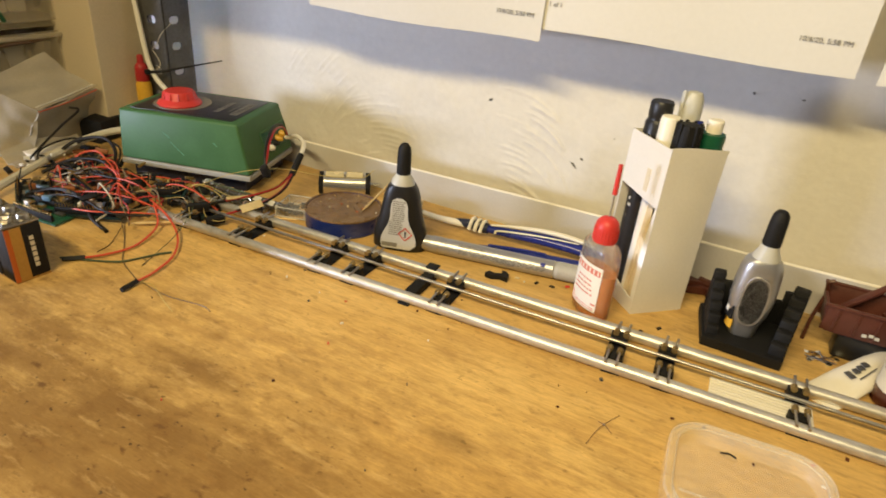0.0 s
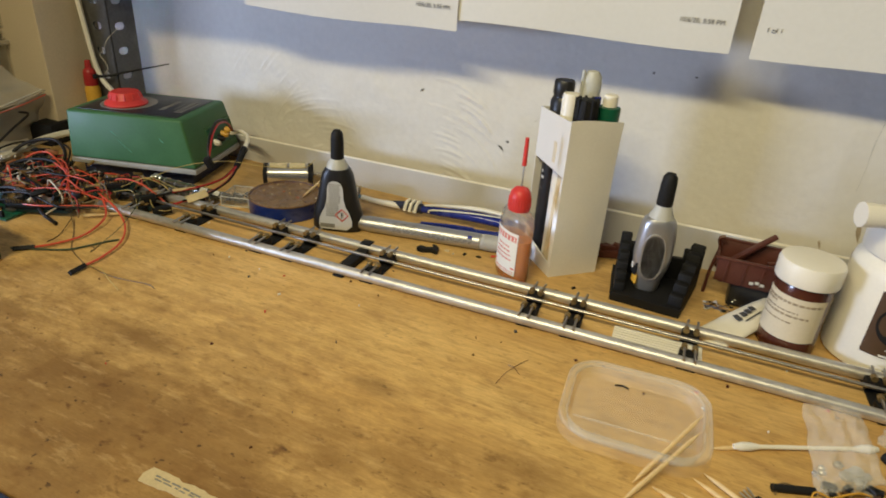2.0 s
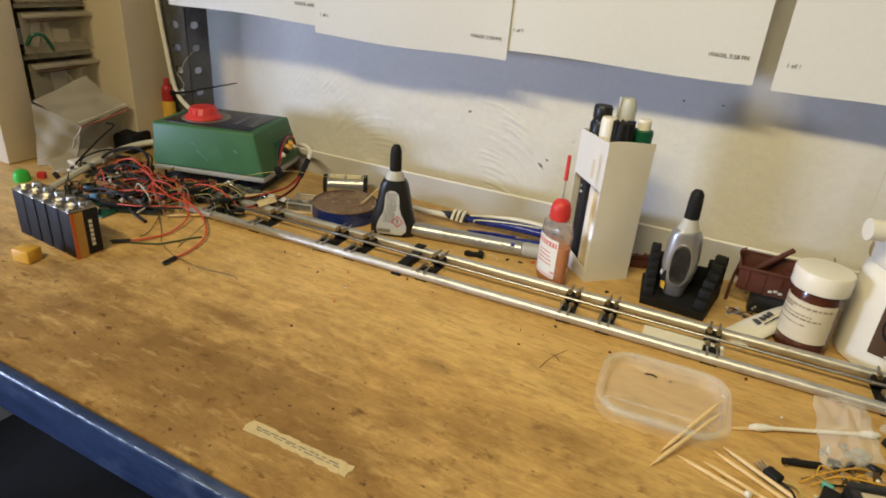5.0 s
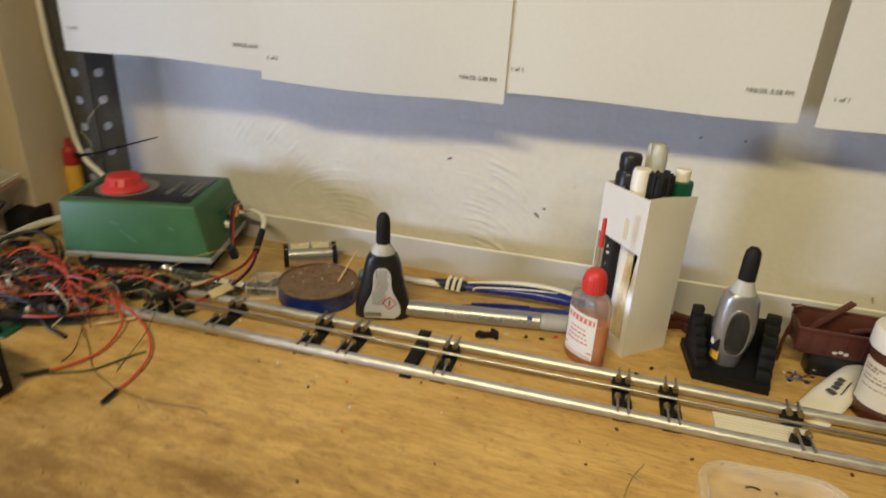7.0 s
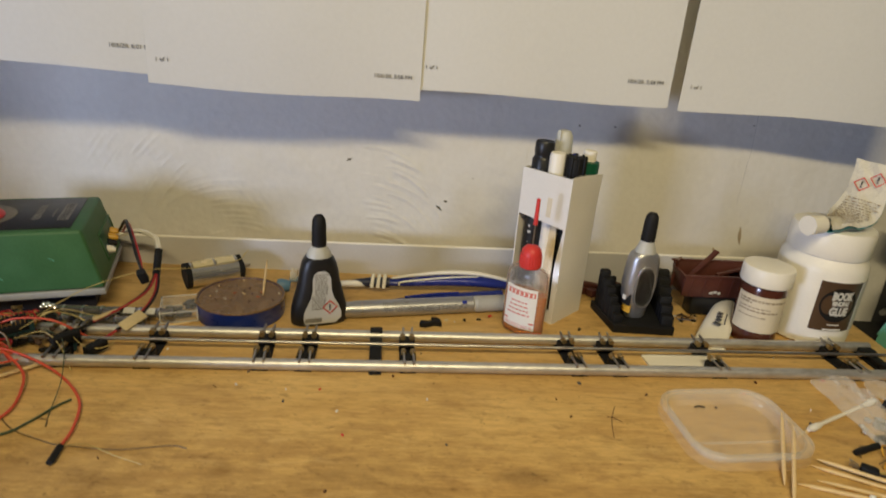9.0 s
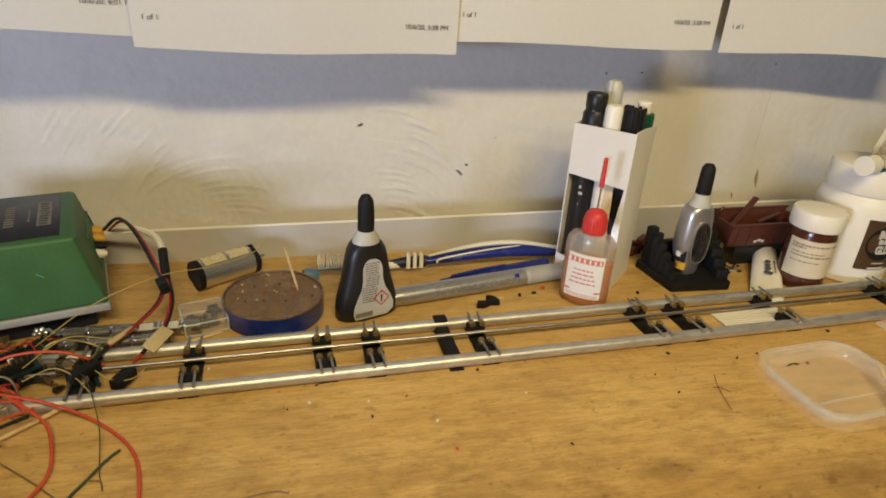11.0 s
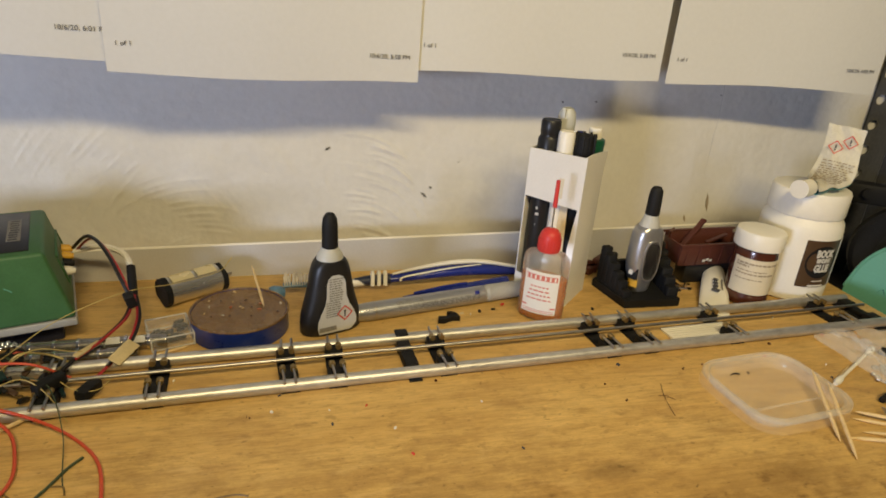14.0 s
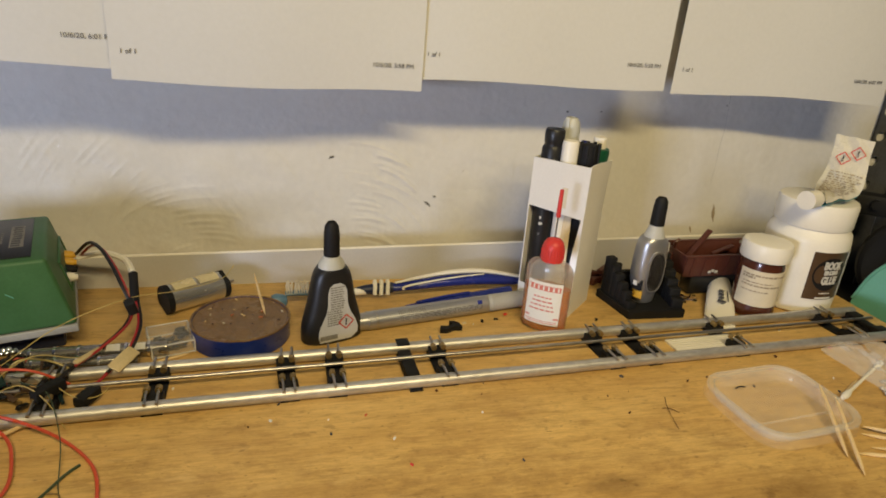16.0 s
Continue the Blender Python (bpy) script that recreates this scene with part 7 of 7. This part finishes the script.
for p_ in ([(-0.405, -0.205, 0.006), (-0.398, -0.182, 0.022), (-0.372, -0.168, 0.028), (-0.345, -0.176, 0.022), (-0.325, -0.198, 0.012)], [(-0.385, -0.225, 0.006), (-0.365, -0.205, 0.018), (-0.335, -0.196, 0.020), (-0.305, -0.208, 0.014), (-0.282, -0.230, 0.008)],
           [(-0.352, -0.262, 0.005), (-0.328, -0.248, 0.012), (-0.298, -0.246, 0.012), (-0.268, -0.258, 0.005), (-0.246, -0.262, 0.0018)]):
    wire(p_, "wireblack", "black cable in the tangle", 0.0017)
FINE = [
    ("wireyellow", [(-0.244, -0.174, 0.012), (-0.216, -0.152, 0.026), (-0.182, -0.130, 0.032), (-0.155, -0.108, 0.026), (-0.128, -0.082, 0.022), (-0.118, -0.074, 0.030)]),
    ("wireyellow", [(-0.236, -0.212, 0.016), (-0.222, -0.205, 0.018), (-0.208, -0.212, 0.012), (-0.196, -0.224, 0.0009)]),
    ("wiregreen", [(-0.225, -0.198, 0.016), (-0.208, -0.208, 0.014), (-0.1935, -0.239, 0.006), (-0.1865, -0.268, 0.0009), (-0.1825, -0.279, 0.0009)]),
    ("wiretan", [(-0.1714, -0.2948, 0.0007), (-0.1368, -0.2978, 0.0007), (-0.1081, -0.2931, 0.0007), (-0.0982, -0.2949, 0.0007)]),
    ("wireyellow", [(-0.1673, -0.297, 0.0009), (-0.1535, -0.2944, 0.0009), (-0.1348, -0.3023, 0.0009), (-0.1171, -0.309, 0.0009)]),
    ("wiretan", [(-0.251, -0.2449, 0.004), (-0.2307, -0.2578, 0.0008), (-0.2133, -0.2716, 0.0008), (-0.197, -0.2847, 0.0008), (-0.172, -0.2945, 0.0008)]),
    ("wiretan", [(-0.190, -0.2735, 0.0010), (-0.1845, -0.2745, 0.0008), (-0.1822, -0.2800, 0.0006)]),
    ("wireblack", [(-0.242, -0.250, 0.004), (-0.228, -0.272, 0.0008), (-0.224, -0.286, 0.0008)]),
    ("wireyellow", [(-0.24, -0.20, 0.016), (-0.222, -0.185, 0.024), (-0.205, -0.175, 0.016), (-0.198, -0.168, 0.011)]),
    ("wireyellow", [(-0.2105, -0.196, 0.014), (-0.196, -0.206, 0.009), (-0.184, -0.204, 0.007), (-0.178, -0.190, 0.008)]),
]
for mt, p_ in FINE:
    wire(p_, mt, {"wireyellow": "very thin yellow wire trailing over the bench", "wiregreen": "very thin green wire trailing over the bench", "wireblack": "very thin black wire trailing over the bench", "wiretan": "very thin bare brown wire trailing over the bench"}[mt], 0.00045 if mt == "wiretan" else 0.0003)

# controller leads to the rails
for mt, dx, dz in (("darkred", 0.0020, -0.0004), ("wireblack", 0.0, 0.0016)):
    colour, r = ("dark red", 0.0010) if mt == "darkred" else ("black", 0.0012)
    wire([(-0.2285 + dx, -0.068, 0.038 + dz), (-0.212 + dx, -0.092, 0.056 + dz), (-0.198 + dx, -0.118, 0.0635 + dz), (-0.186 + dx, -0.139, 0.060 + dz), (-0.178 + dx, -0.152, 0.051 + dz), (-0.1735, -0.157, 0.0445)], mt, colour + " lead from the controller terminals", r)
wire([(-0.1812, -0.115, 0.0235), (-0.1835, -0.134, 0.0150), (-0.1940, -0.157, 0.0110), (-0.2045, -0.178, 0.0105), (-0.2090, -0.195, 0.0115)], "wireblack", "black lead running down to the rails", 0.0012)
wire([(-0.1800, -0.115, 0.0235), (-0.1755, -0.136, 0.0150), (-0.1775, -0.162, 0.0100), (-0.1850, -0.186, 0.0085), (-0.1890, -0.195, 0.0075)], "darkred", "dark red lead running down to the rails", 0.0010)
wire([(-0.1790, -0.115, 0.0238), (-0.1738, -0.136, 0.0155), (-0.1757, -0.162, 0.0106), (-0.1840, -0.184, 0.0095)], "wireblack", "black lead running down to the rails", 0.0010)
wire([(-0.1806, -0.115, 0.0240), (-0.1818, -0.134, 0.0158), (-0.1922, -0.157, 0.0122), (-0.2030, -0.177, 0.0112)], "darkred", "dark red lead running down to the rails", 0.0009)
wire([(-0.2270, -0.070, 0.037), (-0.209, -0.074, 0.0425), (-0.192, -0.085, 0.0415), (-0.1842, -0.098, 0.0365)], "white", "short white cable to the heat-shrink sleeve", 0.0022)
solid("heat_shrink", rod(bmesh.new(), (-0.1842, -0.0985, 0.0365), (-0.1806, -0.1165, 0.0225), 0.0030, seg=12), "rubber", "black heat-shrink sleeve on the cable", "sleeve")
solid("lead_plug", block(bmesh.new(), (0, 0, 0), (0.006, 0.006, 0.011), 0.001), "rubber", "black plug hanging on a lead", "plug", pose(-0.1725, -0.1585, 0.0405, 22, -14, 20))
solid("lead_plug", block(bmesh.new(), (0, 0, 0.0033), (0.0075, 0.015, 0.0066), 0.0012), "rubber", "black plug lying between the rails", "plug", pose(-0.1904, -0.2015, 0.0022, 0, 0, -24))
solid("lead_plug", block(bmesh.new(), (0, 0, 0.0035), (0.007, 0.018, 0.007), 0.0012), "rubber", "black plug lying between the rails", "plug", pose(-0.2095, -0.2020, 0.0085, 0, 0, -38))
solid("lead_flag", block(bmesh.new(), (0, 0, 0), (0.0085, 0.0190, 0.0009), 0.0003), "tape", "cream paper flag taped round a lead", "label", pose(-0.1765, -0.1735, 0.0120, 12, 24, -24))
solid("lead_flag", block(bmesh.new(), (0, 0, 0), (0.0038, 0.021, 0.0020), 0.0008), "tape", "cream paper flag taped round a lead", "label", pose(-0.1985, -0.1665, 0.0118, -4, 10, -28))
toothpick((-0.241, -0.243, 0.0030), (-0.2150, -0.2190, 0.0030), label="birch toothpick lying by the circuit boards")
toothpick((-0.1425, -0.1535, 0.0012), (-0.1660, -0.1640, 0.0012), label="pale stick lying by the clear box", r=0.0009)

# beige mains cable, black adapter, white flex up the post
wire([(-0.356, -0.310, 0.006), (-0.3705, -0.278, 0.008), (-0.384, -0.246, 0.010), (-0.402, -0.198, 0.013), (-0.411, -0.158, 0.017), (-0.398, -0.126, 0.021), (-0.372, -0.108, 0.020), (-0.352, -0.112, 0.018)], "wirebeige", "thick beige mains cable on the bench", 0.0036, "mains_cable")
solid("black_adapter", block(bmesh.new(), (0, 0, 0.012), (0.030, 0.034, 0.024), 0.003), "rubber", "black plug adapter beside the controller", "adapter", pose(-0.4460, -0.1180, 0, 0, 0, 12))
wire([(-0.374, -0.069, 0.034), (-0.3953, -0.070, 0.0532), (-0.4105, -0.070, 0.0653), (-0.4191, -0.070, 0.0851), (-0.4250, -0.070, 0.1253), (-0.4293, -0.070, 0.1576), (-0.4311, -0.070, 0.1829), (-0.433, -0.068, 0.26), (-0.434, -0.066, 0.40)], "white", "white flex running up the rack post", 0.0028, "white_flex")
ya = thing("glue_dropper", "small yellow bottle with a red pointed cap", "bottle", pose(-0.4255, -0.0745, 0) @ Matrix.Diagonal((0.86, 0.86, 0.99, 1)))
part("bottle_body", lathe(bmesh.new(), [(0, 0), (0.0085, 0), (0.0095, 0.002), (0.0095, 0.056), (0.0080, 0.060), (0, 0.060)], 24), "yellow", ya)
part("cap", lathe(bmesh.new(), [(0, 0.060), (0.0084, 0.060), (0.0086, 0.062), (0.0080, 0.0745), (0.0068, 0.0775), (0.0044, 0.0795), (0.0038, 0.086), (0.0030, 0.0880), (0, 0.0885)], 24), "darkred", ya, "dark red pointed cap")
zt = thing("cable_tie", "black cable tie looped round the white flex", "cable tie")
part("strap", sweep(bmesh.new(), [(-0.4154, -0.0745, 0.0703), (-0.4000, -0.0675, 0.0725), (-0.3890, -0.0520, 0.0758), (-0.3658, -0.0149, 0.0822)], [0.0015, 0.0015, 0.0012, 0.0007], 6, 5), "rubber", zt)
part("head", block(bmesh.new(), (-0.4154, -0.0752, 0.0705), (0.005, 0.005, 0.005), 0.0008), "rubber", zt)
wire([(-0.3975, -0.0505, 0.1220), (-0.4000, -0.0640, 0.1110), (-0.4080, -0.0650, 0.0990), (-0.4165, -0.0640, 0.0930), (-0.4100, -0.0655, 0.0880), (-0.4045, -0.0660, 0.0800), (-0.4090, -0.0680, 0.0725)], "wirebeige", "thin white string tied to the post", 0.0004, "string")

# ---- drawer unit at the left end ----
structure("trim_panel", block(bmesh.new(), (-0.4710, -0.0790, 0.22), (0.067, 0.072, 0.44), 0.001), "panel", "beige board beside the rack post", "panel")
du = thing("drawer_unit", "stack of clear plastic drawers filled with small parts", "drawer unit", pose(-0.497, -0.150, 0))
part("end_frame", block(bmesh.new(), (-0.073, -0.072, 0.215), (0.150, 0.040, 0.43), 0.003), "panel", du, "beige end frame")
part("end_frame", block(bmesh.new(), (-0.075, 0.052, 0.215), (0.150, 0.004, 0.43), 0.001), "panel", du, "beige end frame")
part("back_panel", block(bmesh.new(), (-0.148, 0.0, 0.215), (0.004, 0.099, 0.43)), "panel", du)
for k in range(8):
    part("shelf", block(bmesh.new(), (-0.075, -0.001, 0.004 + 0.0545 * k), (0.146, 0.099, 0.004)), "drawer", du)
rnd = random.Random(52)
for k in range(7):
    d = bmesh.new()
    z0 = 0.008 + 0.0545 * k
    out = rnd.choice((0, 0, 0.003, 0.006))
    block(d, (out, 0, z0 + 0.022), (0.003, 0.094, 0.044), 0.001)
    block(d, (-0.06 + out, 0, z0 + 0.001), (0.12, 0.092, 0.002))
    dr = part("drawer", d, "drawer", du)
    dr.visible_shadow = False
    # dark brown shape paints in the shadow along the drawer's finger lip
    part("handle", sweep(bmesh.new(), [(0.0035 + out, -0.042, z0 + 0.034), (0.0075 + out, -0.024, z0 + 0.036), (0.0075 + out, 0.002, z0 + 0.037), (0.0035 + out, 0.020, z0 + 0.037)], [0.0008, 0.0028, 0.0028, 0.0008], 10, 4, 0.7), "labeldark", dr, "brown finger lip")
    part("front_lip", block(bmesh.new(), (0.004 + out, 0, z0 + 0.0405), (0.006, 0.090, 0.0045), 0.0012), "bagfilm", dr)
    for _ in range(5):
        g = block(bmesh.new(), (rnd.uniform(-0.04, -0.010), rnd.uniform(-0.032, 0.032), z0 + rnd.uniform(0.008, 0.020)), (rnd.uniform(0.006, 0.02), rnd.uniform(0.005, 0.02), rnd.uniform(0.008, 0.030)), 0.001, rot=pose(0, 0, 0, rnd.uniform(-12, 12), rnd.uniform(-12, 12), rnd.uniform(0, 180)))
        part("contents", g, rnd.choice(("card_edge", "panel", "labelcream", "labeldark", "grey", "panel")), dr, smooth=None)
wire([(-0.490, -0.198, 0.128), (-0.482, -0.195, 0.139), (-0.480, -0.184, 0.138), (-0.483, -0.174, 0.122)], "darkgreen", "green wire hanging out of a drawer", 0.0022)


def folded_bag(corners, sag, seed):
    """A wrinkled sheet between four corners, bulging outwards, with thickness."""
    rnd = random.Random(seed)
    tl, tr, br, bl = [Vector(c) for c in corners]
    nrm = (tr - tl).cross(bl - tl).normalized()
    bm = bmesh.new()
    n = 10
    ph = [rnd.uniform(0, 6) for _ in range(4)]
    g = {}
    for s in (0, 1):
        for i in range(n + 1):
            for k in range(n + 1):
                u, v = i / n, k / n
                p_ = (tl.lerp(tr, u)).lerp(bl.lerp(br, u), v)
                w = sag * math.sin(math.pi * v) + 0.0016 * math.sin(8 * u + 5 * v + ph[0]) + 0.0012 * math.sin(15 * v - 7 * u + ph[1])
                g[s, i, k] = bm.verts.new(p_ - nrm * (w + 0.0014 * s))
        for i in range(n):
            for k in range(n):
                bm.faces.new((g[s, i, k], g[s, i + 1, k], g[s, i + 1, k + 1], g[s, i, k + 1]))
    rim = [(i, 0) for i in range(n)] + [(n, k) for k in range(n)] + [(i, n) for i in range(n, 0, -1)] + [(0, k) for k in range(n, 0, -1)]
    for p_, q_ in zip(rim, rim[1:] + rim[:1]):
        bm.faces.new((g[0, p_[0], p_[1]], g[0, q_[0], q_[1]], g[1, q_[0], q_[1]], g[1, p_[0], p_[1]]))
    return bm


zb = thing("zip_bag", "clear zip bag folded over and leaning on the drawers", "plastic bag")
part("top_fold", folded_bag([(-0.470, -0.216, 0.072), (-0.470, -0.150, 0.092), (-0.438, -0.122, 0.058), (-0.436, -0.186, 0.046)], -0.005, 1), "bagfilm", zb)
part("lower_fold", folded_bag([(-0.437, -0.187, 0.045), (-0.439, -0.123, 0.057), (-0.458, -0.130, 0.002), (-0.455, -0.200, 0.001)], -0.004, 2), "bagfilm", zb)
part("end_fold", folded_bag([(-0.470, -0.217, 0.071), (-0.437, -0.187, 0.046), (-0.446, -0.195, 0.001), (-0.470, -0.225, 0.001)], -0.003, 3), "bagfilm", zb)
part("zip_line", sweep(bmesh.new(), [(-0.4365, -0.187, 0.0445), (-0.4355, -0.156, 0.0490), (-0.4370, -0.123, 0.0555)], 0.0005, 6, 4), "wirered", zb, "red zip line")
part("zip_line", sweep(bmesh.new(), [(-0.4385, -0.188, 0.0490), (-0.4375, -0.158, 0.0545), (-0.4390, -0.125, 0.0610)], 0.0005, 6, 4), "label", zb, "white zip line")
sb = thing("parts_bag", "pale flat plastic bag of parts lying by the cable", "plastic bag")
part("bag_sheet", folded_bag([(-0.452, -0.225, 0.012), (-0.446, -0.148, 0.012), (-0.422, -0.152, 0.004), (-0.412, -0.230, 0.004)], -0.006, 5), "bagfilm", sb)
part("contents", block(bmesh.new(), (-0.433, -0.186, 0.005), (0.020, 0.046, 0.008), 0.002), "labelcream", sb, "pale contents")
wire([(-0.420, -0.218, 0.006), (-0.424, -0.196, 0.018), (-0.430, -0.170, 0.030), (-0.432, -0.150, 0.040), (-0.434, -0.158, 0.044)], "wireblack", "black lead in front of the zip bag", 0.0012)
gb = thing("green_dome", "bright green plastic dome on the bench", "plastic piece", pose(-0.437, -0.262, 0))
part("dome", lathe(bmesh.new(), [(0, 0), (0.008, 0), (0.0085, 0.004), (0.007, 0.010), (0.003, 0.0125), (0, 0.013)], 20), mat("bright_green", (0.05, 0.42, 0.04), 0.35), gb)

solid("red_connector", block(bmesh.new(), (0, 0, 0.0035), (0.008, 0.007, 0.007), 0.0012), "red", "small red connector lying by the cable", "connector", pose(-0.430, -0.245, 0, 0, 0, 30))

# ---- crumbs, specks, scraps on the bench ----
rnd = random.Random(99)
SP = [("ink", 12, "dark specks and crumbs on the bench"), ("redink", 6, "red crumbs of plastic on the bench"), ("label", 12, "pale crumbs on the bench"), ("jarbrown", 18, "brown crumbs on the bench")]
for mt, n, lb in SP:
    bm = bmesh.new()
    for k in range(n):
        if k % 3:
            x, y = rnd.uniform(-0.2, 0.38), rnd.gauss(-0.225, 0.02)
        else:
            x, y = rnd.uniform(-0.15, 0.38), rnd.uniform(-0.42, -0.07)
        l = rnd.uniform(0.0006, 0.0024)
        block(bm, (x, y, 0.0005), (l, l * rnd.uniform(0.25, 0.8), 0.001), rot=pose(0, 0, 0, 0, 0, rnd.uniform(0, 180)))
    solid("crumbs", bm, mt, lb, "crumbs", kind="stuff", smooth=None)
for k, (x, y) in enumerate(((0.082, -0.126), (0.092, -0.119), (0.07, -0.128), (0.155, -0.147), (0.14, -0.152), (0.055, -0.130), (0.165, -0.135))):
    solid("scrap", prism(bmesh.new(), [(-0.002, -0.001), (0.0015, -0.0012), (0.0022, 0.0008), (-0.0012, 0.0012)], 0, 0.0009), ("rubber", "redink", "rubber", "rubber", "jarbrown", "wood2", "rubber")[k], "tiny plastic scrap on the bench", "scrap", pose(x, y, 0, 0, 0, 40 * k), group="tiny scraps")
wire([(0.153, -0.272, 0.0005), (0.155, -0.261, 0.0012), (0.158, -0.251, 0.0008), (0.163, -0.240, 0.0005)], "jarbrown", "thin twisted brown thread on the bench", 0.00017, "thread")
wire([(0.154, -0.2515, 0.0005), (0.158, -0.253, 0.0012), (0.163, -0.257, 0.0005)], "jarbrown", "thin twisted brown thread on the bench", 0.00017, "thread")
rnd = random.Random(71)
for k in range(14):
    x, y = rnd.uniform(-0.37, -0.235), rnd.uniform(-0.245, -0.185)
    a = rnd.uniform(-40, 60)
    l = rnd.uniform(0.03, 0.07)
    pts = [(0, 0, rnd.uniform(0.004, 0.012)), (l * 0.3, rnd.uniform(-0.012, 0.012), rnd.uniform(0.012, 0.026)), (l * 0.7, rnd.uniform(-0.012, 0.012), rnd.uniform(0.010, 0.022)), (l, rnd.uniform(-0.01, 0.01), rnd.uniform(0.004, 0.012))]
    mt, cl = (("wirered", "red"), ("wireblack", "black"), ("wireyellow", "yellow"), ("wirered", "red"), ("wirebeige", "beige"))[k % 5]
    solid("wire", sweep(bmesh.new(), pts, rnd.uniform(0.0004, 0.0008), 6, 6), mt, "thin " + cl + " wire in the tangle", "wire", pose(x, y, 0, 0, 0, a), group="loose wires")
